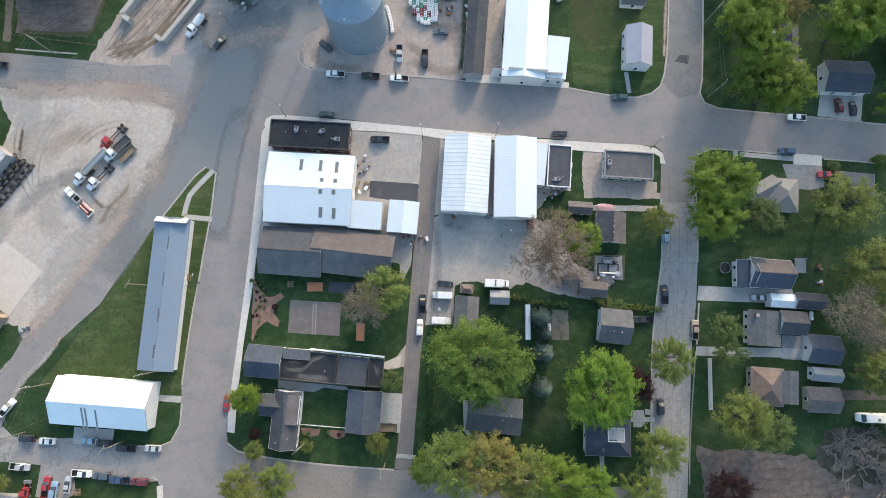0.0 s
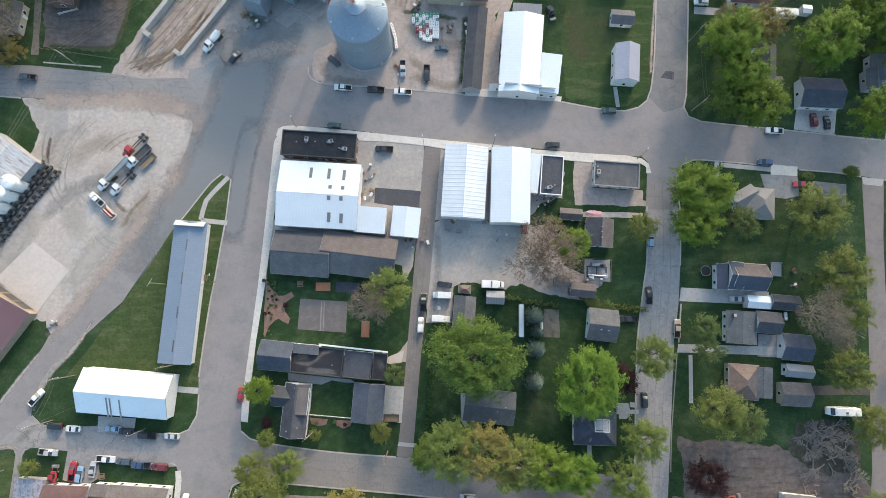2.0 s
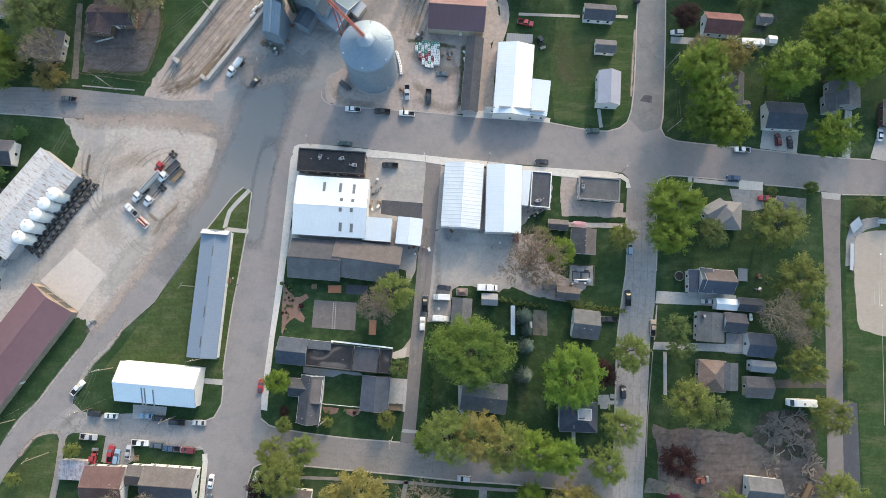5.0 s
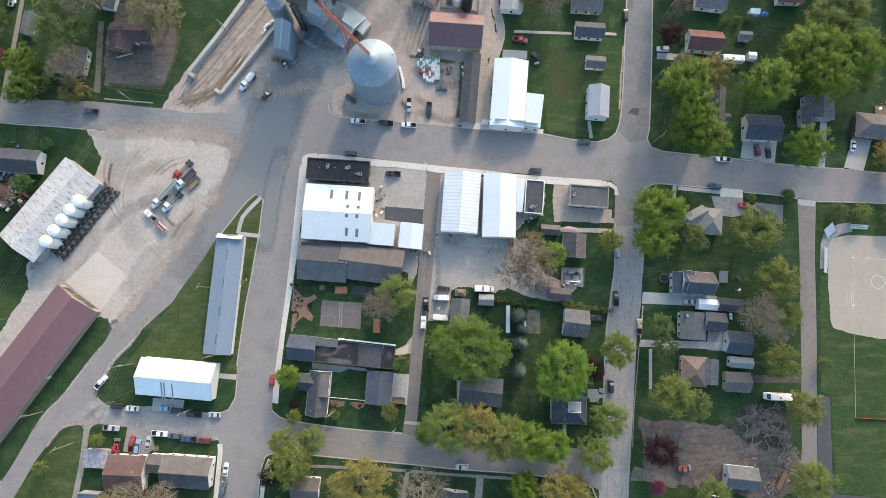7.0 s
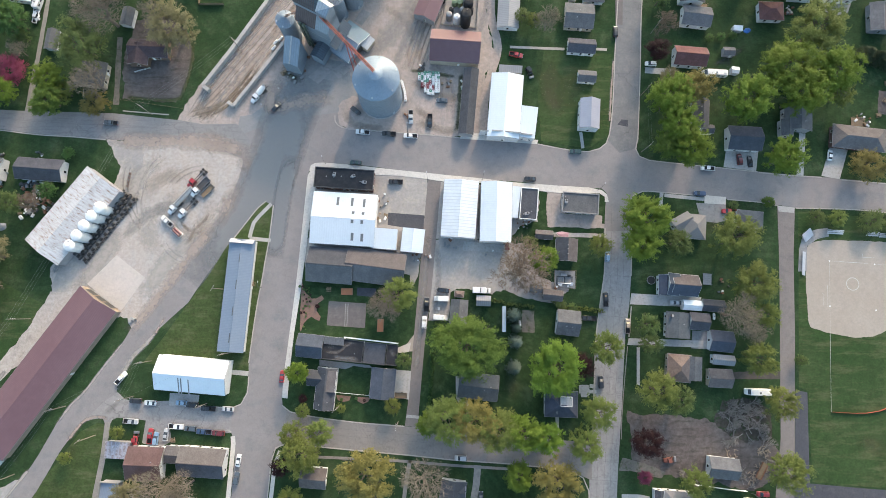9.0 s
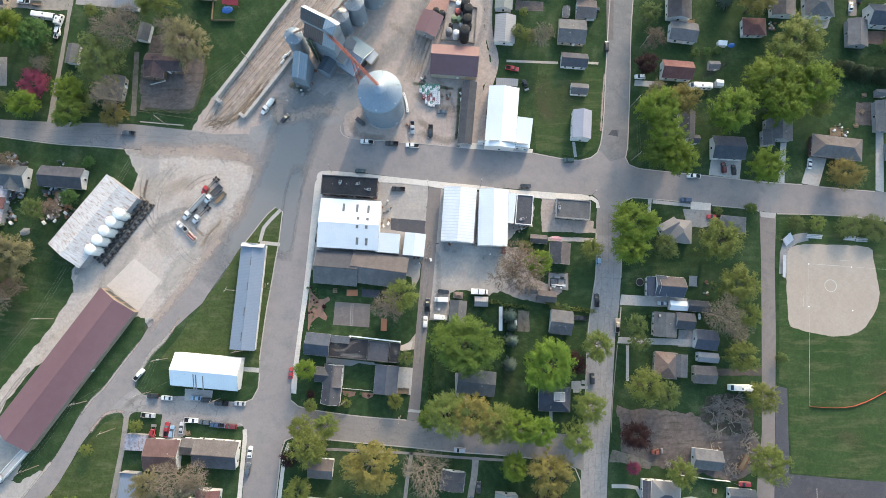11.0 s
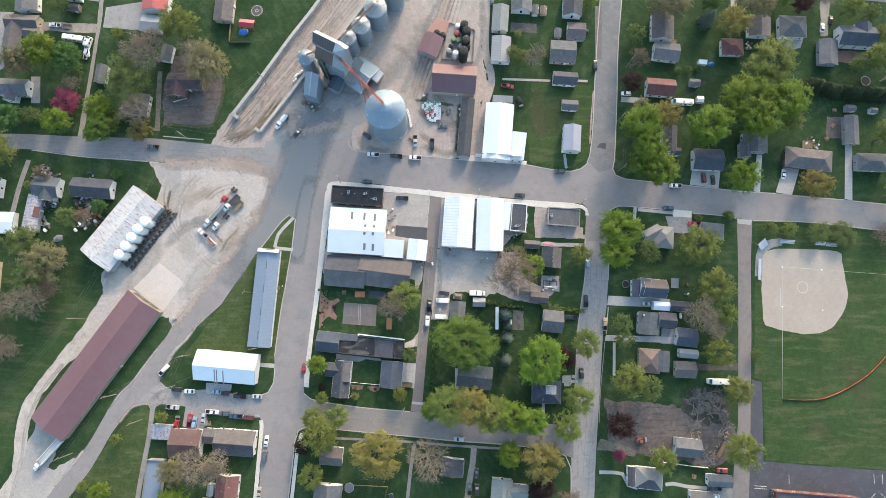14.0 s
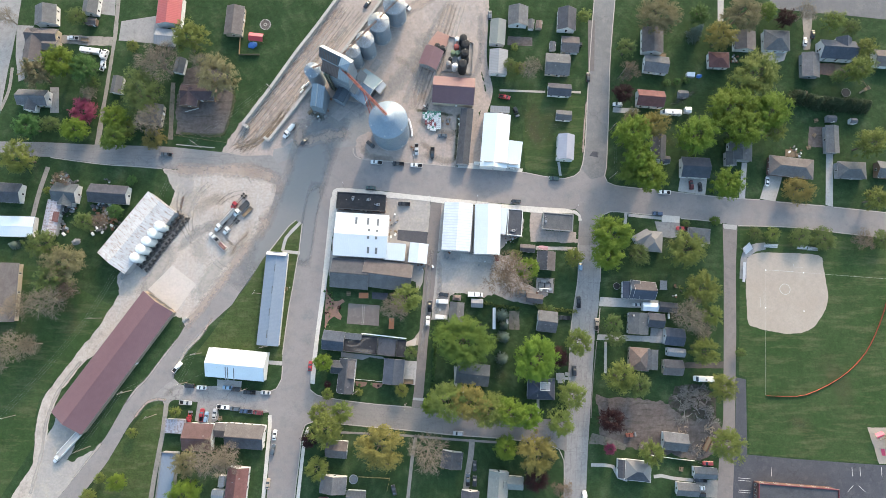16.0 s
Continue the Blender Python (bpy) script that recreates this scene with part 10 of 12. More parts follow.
tagged(part("base", Build().box(156.6, 19.2, 0.04, 0.5, 0.5, 0.08, 0.1, 0.02), WHITE), "square white softball base on the sand", "base")
tagged(part("base", Build().box(174.7, 17.9, 0.04, 0.5, 0.5, 0.08, 0.1, 0.02), WHITE), "square white softball base on the sand", "base")
tagged(part("base", Build().box(155.3, 1.2, 0.04, 0.5, 0.5, 0.08, 0.1, 0.02), WHITE), "square white softball base on the sand", "base")
tagged(part("base", Build().box(173.6, -0.4, 0.04, 0.5, 0.5, 0.08, 0.1, 0.02), WHITE), "square white softball base on the sand", "base")
circle_line = Build()
for i in range(40):
    a, b = math.tau * i / 40, math.tau * (i + 1) / 40
    circle_line.prism([(165.2 + r * math.cos(t), 10.0 + r * math.sin(t)) for r, t in ((2.35, a), (2.6, a), (2.6, b), (2.35, b))], 0.0, 0.062)
tagged(part("pitching_circle", circle_line, CHALK), "worn white chalk pitching circle", "field line", kind="structure")
canopy_shelter(-92.1, 135.4, -6, 7.2, 4.2, PAINTS["red"], "red fabric canopy shelter on a lawn")
tarp_heap(-94.4, 132.2, 2.1, NAVY, "crumpled bright blue tarpaulin over a low heap")
fire_ring(-88.3, 143.1, 2.6)
trampoline(202.5, 108.0, 2.2)
trampoline(84.3, 11.4, 1.6)
swing_set(211.1, 111.9, -60, PAINTS["gold"], TIMBER, "timber climbing frame with a yellow slide")
PLAY_PINK = plain("pink_plastic", (0.55, 0.06, 0.12), 0.5)
swing_set(204.3, -58.8, 20, PLAY_PINK, PLAY_PINK, "bright pink playground climbing frame and slide")
swing_set(207.2, -64.4, 75, PLAY_PINK, PLAY_PINK, "pink playground slide in the sand pit")
brush_pile(117.8, -42.8, 9.5, 420, 3)
brush_pile(124.6, -54.4, 3.5, 40, 5, "heap of sawn logs and brush")
brush_pile(98.0, -62.0, 3.5, 40, 6, "heap of sawn logs and brush")
brush_pile(118.3, -68.1, 4.0, 45, 7, "heap of sawn logs and brush")
scrap_heap(-24.3, 43.2, 4, 12, 1, "worn yard clutter, a crate or drum on bare ground", (STEEL, RUST, DARK_TRIM, WHITE, TIMBER), 0.026)
scrap_heap(-23.7, 37.6, 3, 9, 2, "worn yard clutter, a crate or drum on bare ground", (STEEL, RUST, DARK_TRIM, WHITE, TIMBER), 0.026)
scrap_heap(-184.4, 61.8, 5, 16, 3, "worn yard clutter, a crate or drum on bare ground", (STEEL, RUST, DARK_TRIM, WHITE, TIMBER), 0.000)
scrap_heap(-181.4, 49.0, 5, 14, 4, "worn yard clutter, a crate or drum on bare ground", (STEEL, RUST, DARK_TRIM, WHITE, TIMBER), 0.000)
scrap_heap(-163.7, 41.5, 6, 22, 5, "worn yard clutter, a crate or drum on bare ground", (STEEL, RUST, DARK_TRIM, WHITE, TIMBER), 0.000)
scrap_heap(5.8, 27.5, 4, 10, 6, "worn yard clutter, a crate or drum on bare ground", (STEEL, RUST, DARK_TRIM, WHITE, TIMBER), 0.050)
scrap_heap(34.4, 33.6, 3, 9, 7, "worn yard clutter, a crate or drum on bare ground", (STEEL, RUST, DARK_TRIM, WHITE, TIMBER), 0.026)
scrap_heap(-9.1, 21.2, 3, 8, 8, "worn yard clutter, a crate or drum on bare ground", (STEEL, RUST, DARK_TRIM, WHITE, TIMBER), 0.054)
scrap_heap(18.0, 26.2, 5, 8, 9, "worn yard clutter, a crate or drum on bare ground", (STEEL, RUST, DARK_TRIM, WHITE, TIMBER), 0.050)
scrap_heap(-57.2, 99.9, 5, 14, 10, "worn yard clutter, a crate or drum on bare ground", (STEEL, RUST, DARK_TRIM, WHITE, TIMBER), 0.036)
scrap_heap(-61.3, 95.5, 5, 10, 11, "worn yard clutter, a crate or drum on bare ground", (STEEL, RUST, DARK_TRIM, WHITE, TIMBER), 0.036)
scrap_heap(-3.7, 21.2, 2, 4, 12, "worn yard clutter, a crate or drum on bare ground", (STEEL, RUST, DARK_TRIM, WHITE, TIMBER), 0.064)
scrap_heap(112.5, 9.2, 3, 6, 13, "worn yard clutter, a crate or drum on bare ground", (STEEL, RUST, DARK_TRIM, WHITE, TIMBER), 0.000)
scrap_heap(-7.6, 100.0, 2, 5, 14, "worn yard clutter, a crate or drum on bare ground", (STEEL, RUST, DARK_TRIM, WHITE, TIMBER), 0.024)
scrap_heap(-12.8, 79.2, 2, 4, 15, "worn yard clutter, a crate or drum on bare ground", (STEEL, RUST, DARK_TRIM, WHITE, TIMBER), 0.050)
scrap_heap(10.1, 92.8, 2, 5, 16, "worn yard clutter, a crate or drum on bare ground", (STEEL, RUST, DARK_TRIM, WHITE, TIMBER), 0.024)
scrap_heap(3.1, 92.8, 2, 5, 17, "worn yard clutter, a crate or drum on bare ground", (STEEL, RUST, DARK_TRIM, WHITE, TIMBER), 0.024)
scrap_heap(-161.2, 51.2, 3, 8, 18, "worn yard clutter, a crate or drum on bare ground", (STEEL, RUST, DARK_TRIM, WHITE, TIMBER), 0.000)
scrap_heap(48.9, 9.1, 3, 7, 19, "worn yard clutter, a crate or drum on bare ground", (STEEL, RUST, DARK_TRIM, WHITE, TIMBER), 0.090)
scrap_heap(-197.0, 102.4, 3, 6, 20, "worn yard clutter, a crate or drum on bare ground", (STEEL, RUST, DARK_TRIM, WHITE, TIMBER), 0.000)
fence_line([(-40.1, -32.0), (-26.9, -33.2)], 1.2, WHITE, "white picket fence round a lawn")
building("carport", 25.5, -3.9, 89.0, 10.0, 1.4, 2.1, 0.25, "white_metal", "white", "long narrow white roof at a yard edge", "carport", style="shed", windows=0, over=0.15, door=False)
fence_line([(97.0, -66.3), (110.0, -68.1), (117.2, -68.8)], 1.5, WHITE, "white panel fence behind a garden", solid=True)
fence_line([(-100.3, 138.2), (-100.6, 126.8), (-90.5, 126.9)], 1.5, TIMBER, "dark timber fence beside a lawn", solid=True)
fence_line([(-37.1, -75.7), (-22.8, -76.4), (-24.0, -81.9)], 1.3, WOOD_YELLOW, "pale yellow timber garden fence")
fence_line([(-130.4, 85.2), (-105.3, 81.6)], 1, TIMBER, "low timber rail along the garden edge", rails=1)
fence_line([(-125.5, 97.1), (-119.5, 98.8), (-119.4, 102.3)], 1, WHITE, "white ramp handrail before a house")
fence_line([(45.8, 15.3), (54.5, 15.1), (54.0, 8.0), (45.7, 8.6), (45.8, 15.3)], 1.6, TIMBER, "timber fence round an equipment square")
def raised_bed(x, y, turn, l, w_, label):
    th = thing("raised_bed", x, y, turn, label, "garden bed")
    part("soil", Build().box(0, 0, 0, l - 0.1, w_ - 0.1, 0.38), CLAY, th)
    for sx, sy, bl, bw in ((0, w_ / 2, l, 0.1), (0, -w_ / 2, l, 0.1), (l / 2, 0, 0.1, w_), (-l / 2, 0, 0.1, w_)):
        part("board", Build().box(sx, sy, 0, bl, bw, 0.42), TIMBER, th)
    return th



raised_bed(-36.3, 6.8, 0, 4.5, 2.6, "low timber frame filled with orange clay")
raised_bed(-22.9, -6.4, 88, 5.0, 2.4, "low timber frame filled with orange clay")
def picnic_table(x, y, turn):
    th = thing("picnic_table", x, y, turn, "grey weathered timber picnic table on a lawn", "table")
    for k in (-0.3, 0, 0.3):
        part("top_plank", Build().box(0, k, 0.72, 1.9, 0.27, 0.05), TIMBER, th)
    for s in (-1, 1):
        part("seat", Build().box(0, s * 0.8, 0.42, 1.9, 0.27, 0.05), TIMBER, th)
        part("leg", Build().box(s * 0.7, 0, 0, 0.1, 1.6, 0.08).box(s * 0.7, 0, 0, 0.1, 0.1, 0.72).box(s * 0.7, 0, 0.34, 0.08, 1.7, 0.08), TIMBER, th)
    return th



picnic_table(-43.4, 7.7, 0)
picnic_table(-73.4, 9.8, 85)
picnic_table(182.6, 107.9, 40)
picnic_table(186.6, 93.6, 10)
picnic_table(185.1, 86.1, 50)
picnic_table(181.8, 79.7, 10)
picnic_table(111.0, -72.6, 80)
picnic_table(-101.5, -49.9, 10)
veil([(-44.3, -16.3), (-41.6, -16.6), (-39.0, -16.7), (-37.1, -15.6), (-36.1, -14.0), (-33.7, -13.1), (-31.1, -12.5)], 1.6, "silt", 3.36, "pale dried silt ring on a flat roof")
veil([(-43.5, -14.9), (-41.1, -14.3), (-38.3, -14.8)], 2.2, "brown", 3.37, "brown puddle stain on a flat roof")
veil([(-41.1, -18.3), (-34.7, -19.0), (-29.9, -19.4)], 3, "grey", 3.36, "grey dusty wear on a flat roof")
veil([(-28.3, -17.5), (-27.4, -15.3), (-26.6, -14.4)], 1, "silt", 3.76, "pale streak on a flat roof")
veil([(-18.8, -14.5), (-17.6, -16.9), (-18.7, -19.5)], 2.5, "grey", 3.36, "pale mottled wear on a flat roof")
tagged(part("parapet_trim", Build().box(-26.01, -12.04, 3.3, 20.98, 0.45, 0.75, -0.114), TRIM), "white parapet wall along a flat roof", "parapet", kind="structure")
ridge_vent(-77.7, 19.7, 86.0, 3.6, 4.2)
ridge_vent(-78.6, 9.4, 86.0, 3.6, 4.2)
ridge_vent(-79.5, -0.9, 86.0, 3.6, 4.2)
ridge_vent(-80.3, -11.1, 86.0, 3.6, 4.2)
tagged(part("parking_line", Build().box(140.0, -76.8, 0.0, 5.5, 0.14, 0.085, -0.08), PAINT_MARK), "faded white parking line on dark asphalt", "road marking", kind="structure")
tagged(part("parking_line", Build().box(139.9, -77.8, 0.0, 5.5, 0.14, 0.085, -0.08), PAINT_MARK), "faded white parking line on dark asphalt", "road marking", kind="structure")
tagged(part("parking_line", Build().box(139.7, -82.1, 0.0, 5.5, 0.14, 0.085, -0.08), PAINT_MARK), "faded white parking line on dark asphalt", "road marking", kind="structure")
tagged(part("parking_line", Build().box(139.6, -83.0, 0.0, 5.5, 0.14, 0.085, -0.08), PAINT_MARK), "faded white parking line on dark asphalt", "road marking", kind="structure")
tagged(part("parking_line", Build().box(152.7, -73.9, 0.0, 4.0, 0.14, 0.085, 1.54), PAINT_MARK), "faded white parking line on dark asphalt", "road marking", kind="structure")
tagged(part("parking_line", Build().box(190.1, -73.9, 0.0, 4.0, 0.14, 0.085, 1.54), PAINT_MARK), "faded white parking line on dark asphalt", "road marking", kind="structure")
tagged(part("parking_line", Build().box(193.8, -73.9, 0.0, 4.0, 0.14, 0.085, 1.54), PAINT_MARK), "faded white parking line on dark asphalt", "road marking", kind="structure")
tagged(part("parking_line", Build().box(203.7, -73.9, 0.0, 4.0, 0.14, 0.085, 1.54), PAINT_MARK), "faded white parking line on dark asphalt", "road marking", kind="structure")
tagged(part("parking_line", Build().box(188.6, -81.4, 0.0, 4.0, 0.14, 0.085, 0.79), PAINT_MARK), "faded white parking line on dark asphalt", "road marking", kind="structure")
tagged(part("parking_line", Build().box(193.9, -81.4, 0.0, 4.0, 0.14, 0.085, -0.79), PAINT_MARK), "faded white parking line on dark asphalt", "road marking", kind="structure")
# slate film paints the elevator's shadow, mixed with cooler asphalt, over the crossing
veil([(-55.0, 97.0), (-58.5, 86.0), (-62.5, 75.0), (-67.5, 58.0), (-73.0, 44.0), (-79.5, 31.0), (-87.0, 19.0), (-95.0, 8.0)], 23, "slate", 0.0740, "blue-grey asphalt tone with the elevator's shadow put in the colour")
veil([(-44.0, 97.0), (-33.0, 104.0), (-22.0, 113.0), (-12.0, 126.0), (-2.0, 143.0)], 11, "grey", 0.0648, "grey truck wear past the grain bins")
# the same painted shadow and asphalt tone, carried down the west street
veil([(-59.5, 62.0), (-62.5, 48.0), (-64.2, 34.0), (-65.8, 20.0)], 8, "slate", 0.0748, "blue-grey asphalt and painted shadow tone down the street")
veil([(-89.8, 34.0), (-96.5, 25.0), (-103.5, 14.6), (-110.0, 5.5), (-116.0, -2.5), (-121.5, -9.5)], 6, "tan", 0.0773, "tan dust drifted over the asphalt edge")
veil([(-135.5, 68.1), (-119.8, 67.9), (-104.6, 67.6), (-88.0, 66.0), (-75.5, 62.1)], 8, "tan", 0.0786, "tan dust drifted over the asphalt edge")
veil([(-65.5, 95.5), (-69.2, 82.5), (-52.6, 85.4), (-42.1, 85.5)], 8, "tan", 0.0812, "tan dust drifted over the asphalt edge")
veil([(-99.1, 68.8), (-89.5, 67.9), (-82.5, 65.1)], 9, "tan", 0.0832, "tan dust blown from the yard over the asphalt")
veil([(-82.5, 65.1), (-79.2, 59.8), (-80.3, 52.0)], 9, "tan", 0.0845, "tan dust blown from the yard over the asphalt")
veil([(-80.3, 52.0), (-84.8, 41.4), (-89.9, 31.5)], 9, "tan", 0.0858, "tan dust blown from the yard over the asphalt")
veil([(-119.7, 41.6), (-113.4, 51.3), (-98.5, 55.5)], 9, "brown", 0.0373, "brown dirt ground into the gravel")
veil([(-104.4, 34.8), (-97.4, 29.3), (-92.3, 37.5), (-91.2, 44.4)], 9, "brown", 0.0386, "brown dirt ground into the gravel")
veil([(-130.2, 34.7), (-124.7, 44.4), (-119.1, 55.5), (-109.7, 60.3)], 10, "pale", 0.0409, "pale crushed stone swept by turning lorries")
veil([(-117.5, 2.3), (-107.6, 18.4), (-99.9, 26.0), (-92.1, 32.0)], 10, "pale", 0.0422, "pale crushed stone swept by turning lorries")
veil([(-141.6, 2.3), (-133.4, 21.1), (-124.6, 32.0)], 10, "pale", 0.0435, "pale crushed stone swept by turning lorries")
veil([(-114.2, 40.2), (-116.3, 29.3), (-109.1, 21.1)], 10, "pale", 0.0448, "pale crushed stone swept by turning lorries")
veil([(-127.0, 26.5), (-116.7, 37.5), (-103.4, 41.6)], 6, "grey", 0.0380, "grey fines pressed into the gravel")
veil([(-146.5, -3.1), (-154.0, -11.0), (-157.6, -14.9)], 6, "grey", 0.0393, "grey fines pressed into the gravel")
veil([(-98.3, 81.0), (-83.9, 102.7), (-66.4, 127.9), (-48.6, 153.6)], 7, "tan", 0.0466, "tan grain dust along the dirt drive")
veil([(-91.4, 81.0), (-78.2, 99.8), (-62.0, 121.9), (-51.1, 138.4)], 7, "tan", 0.0479, "tan grain dust along the dirt drive")
veil([(-13.7, 97.1), (-9.6, 111.8), (-1.2, 135.6), (5.9, 156.9)], 7, "tan", 0.0492, "tan grain dust along the dirt drive")
veil([(5.9, 79.8), (0.3, 97.1), (-5.3, 100.0)], 7, "tan", 0.0505, "tan grain dust along the dirt drive")
veil([(-34.0, 138.5), (-17.0, 150.7), (3.1, 163.0)], 7, "tan", 0.0518, "tan grain dust along the dirt drive")
veil([(-100.2, 79.0), (-91.9, 92.5), (-75.4, 116.0), (-53.6, 147.5)], 4, "grey", 0.0450, "grey wheel wear in the dirt drive")
veil([(-94.6, 79.0), (-81.4, 96.9), (-68.8, 114.5), (-46.9, 142.9)], 4, "grey", 0.0463, "grey wheel wear in the dirt drive")
veil([(-18.0, 100.0), (-12.5, 117.6), (-5.5, 138.6), (3.1, 153.8)], 4, "grey", 0.0476, "grey wheel wear in the dirt drive")
veil([(14.4, 111.8), (20.1, 126.7), (20.3, 150.8)], 4, "grey", 0.0489, "grey wheel wear in the dirt drive")
veil([(-12.3, 94.2), (0.3, 87.0), (12.8, 85.6), (5.8, 72.7), (-9.4, 76.4)], 4, "brown", 0.0512, "brown scuffs in the dirt yard")
veil([(-38.7, 82.6), (-35.8, 75.5), (-21.9, 73.2)], 4, "brown", 0.0525, "brown scuffs in the dirt yard")
veil([(-10.9, 82.7), (-2.5, 77.0)], 4, "brown", 0.0538, "brown scuffs in the dirt yard")
veil([(-22.5, 126.5), (-12.5, 117.6), (-11.0, 105.9)], 4, "brown", 0.0460, "brown scuffs in the dirt yard")
veil([(-65.6, 99.9), (-61.3, 95.5), (-55.6, 93.5)], 4.5, "weeds", 0.0613, "thin weeds round the elevator foot")
veil([(-63.8, 105.1), (-61.4, 98.4)], 4.5, "weeds", 0.0626, "thin weeds round the elevator foot")
veil([(9.2, 97.2), (7.5, 72.7)], 2.2, "weeds", 0.0639, "thin weeds along the shed wall")
veil([(-12.4, 98.6), (-2.5, 97.1), (7.3, 95.7)], 2.2, "weeds", 0.0652, "thin weeds along the shed wall")
veil([(-1.0, 26.7), (-0.2, 13.1), (-2.3, -3.0)], 3, "grey", 0.0778, "grey grit along the alley edge")
veil([(-4.0, 29.4), (-6.1, 7.7), (-8.9, -24.0)], 3, "grey", 0.0700, "grey grit along the alley edge")
veil([(-95.7, -7.0), (-90.6, -3.0)], 7, "straw", 0.0213, "thin dry patches in the lawn")
veil([(-100.7, -13.6), (-93.2, -3.0), (-87.8, 7.6)], 7, "straw", 0.0226, "thin dry patches in the lawn")
veil([(-184.7, 7.6), (-173.1, -3.1), (-177.6, -13.6)], 7, "straw", 0.0239, "thin dry patches in the lawn")
veil([(-197.8, -24.1), (-188.2, -13.6)], 7, "straw", 0.0252, "thin dry patches in the lawn")
veil([(48.1, 103.1), (45.0, 88.6), (50.4, 77.1)], 7, "straw", 0.0265, "thin dry patches in the lawn")
veil([(27.0, -21.4), (29.5, -37.0)], 7, "straw", 0.0278, "thin dry patches in the lawn")
veil([(-36.0, -64.9), (-20.3, -72.5)], 7, "straw", 0.0200, "thin dry patches in the lawn")
veil([(101.5, 35.1), (125.8, 29.6)], 7, "straw", 0.0213, "thin dry patches in the lawn")
veil([(163.6, -51.1), (174.2, -49.9)], 7, "straw", 0.0226, "thin dry patches in the lawn")
veil([(-153.8, 102.5), (-156.2, 117.2)], 7, "straw", 0.0252, "thin dry patches in the lawn")
veil([(103.8, 88.7), (117.4, 80.1)], 7, "straw", 0.0265, "thin dry patches in the lawn")
veil([(-145.2, -59.8), (-138.1, -49.7)], 7, "straw", 0.0278, "thin dry patches in the lawn")
veil([(-162.0, -77.3), (-149.0, -79.8)], 7, "straw", 0.0200, "thin dry patches in the lawn")
veil([(39.6, 103.1), (56.0, 80.0)], 14, "weeds", 0.0206, "darker lusher stretch of grass")
veil([(-199.5, -5.7), (-189.9, -24.1)], 14, "weeds", 0.0219, "darker lusher stretch of grass")
veil([(-92.2, 39.2), (-93.5, 35.7), (-97.7, 31.2), (-99.4, 27.2), (-101.7, 24.8)], 1.6, "dirt", 0.0500, "brown wheel ruts in the gravel yard")
veil([(-104.8, 36.2), (-102.2, 33.2), (-98.6, 30.2)], 1.8, "dirt", 0.0513, "brown wheel ruts in the gravel yard")
veil([(-87.5, 45.7), (-86.7, 43.7), (-87.3, 41.7)], 2.4, "dirt", 0.0526, "brown spilt soil beside the parked lorries")
veil([(-109.9, 31.2), (-105.2, 43.7), (-100.7, 52.5)], 14, "grey", 0.0565, "grey damp gravel in the middle of the yard")
veil([(52.9, 103.7), (56.4, 93.1), (58.7, 83.9)], 9, "straw", 0.0240, "yellowed worn stretch of lawn")
veil([(43.6, 90.4), (48.6, 83.8), (51.0, 77.3)], 6, "straw", 0.0253, "yellowed worn stretch of lawn")
truss((-123.1, 54.1, 2.6), (-125.6, 48.4, 0.06), 0.5, 0.5, "auger", "small rusty grain auger beside the shed", "auger", RUST)
tagged(part("court_dot", Build().cyl(-36.7, 1.8, 0.0, 0.125, 0.13, n=8), PAINT_MARK), "small pale dot painted on the play court", "court marking", kind="structure")
tagged(part("court_dot", Build().cyl(-35.8, 1.8, 0.0, 0.125, 0.13, n=8), PAINT_MARK), "small pale dot painted on the play court", "court marking", kind="structure")
tagged(part("court_dot", Build().cyl(-36.7, 1.1, 0.0, 0.125, 0.13, n=8), PAINT_MARK), "small pale dot painted on the play court", "court marking", kind="structure")
tagged(part("court_dot", Build().cyl(-35.8, 1.1, 0.0, 0.125, 0.13, n=8), PAINT_MARK), "small pale dot painted on the play court", "court marking", kind="structure")
tagged(part("court_dot", Build().cyl(-36.7, 0.4, 0.0, 0.125, 0.13, n=8), PAINT_MARK), "small pale dot painted on the play court", "court marking", kind="structure")
tagged(part("court_dot", Build().cyl(-35.9, 0.4, 0.0, 0.125, 0.13, n=8), PAINT_MARK), "small pale dot painted on the play court", "court marking", kind="structure")
tagged(part("court_dot", Build().cyl(-36.7, -0.3, 0.0, 0.125, 0.13, n=8), PAINT_MARK), "small pale dot painted on the play court", "court marking", kind="structure")
tagged(part("court_dot", Build().cyl(-35.9, -0.3, 0.0, 0.125, 0.13, n=8), PAINT_MARK), "small pale dot painted on the play court", "court marking", kind="structure")
tagged(part("court_dot", Build().cyl(-36.8, -1.0, 0.0, 0.125, 0.13, n=8), PAINT_MARK), "small pale dot painted on the play court", "court marking", kind="structure")
tagged(part("court_dot", Build().cyl(-35.9, -1.0, 0.0, 0.125, 0.13, n=8), PAINT_MARK), "small pale dot painted on the play court", "court marking", kind="structure")
tagged(part("court_dot", Build().cyl(-36.8, -1.7, 0.0, 0.125, 0.13, n=8), PAINT_MARK), "small pale dot painted on the play court", "court marking", kind="structure")
tagged(part("court_dot", Build().cyl(-35.9, -1.7, 0.0, 0.125, 0.13, n=8), PAINT_MARK), "small pale dot painted on the play court", "court marking", kind="structure")
tagged(part("court_dot", Build().cyl(-36.8, -2.5, 0.0, 0.125, 0.13, n=8), PAINT_MARK), "small pale dot painted on the play court", "court marking", kind="structure")
tagged(part("court_dot", Build().cyl(-35.9, -2.5, 0.0, 0.125, 0.13, n=8), PAINT_MARK), "small pale dot painted on the play court", "court marking", kind="structure")
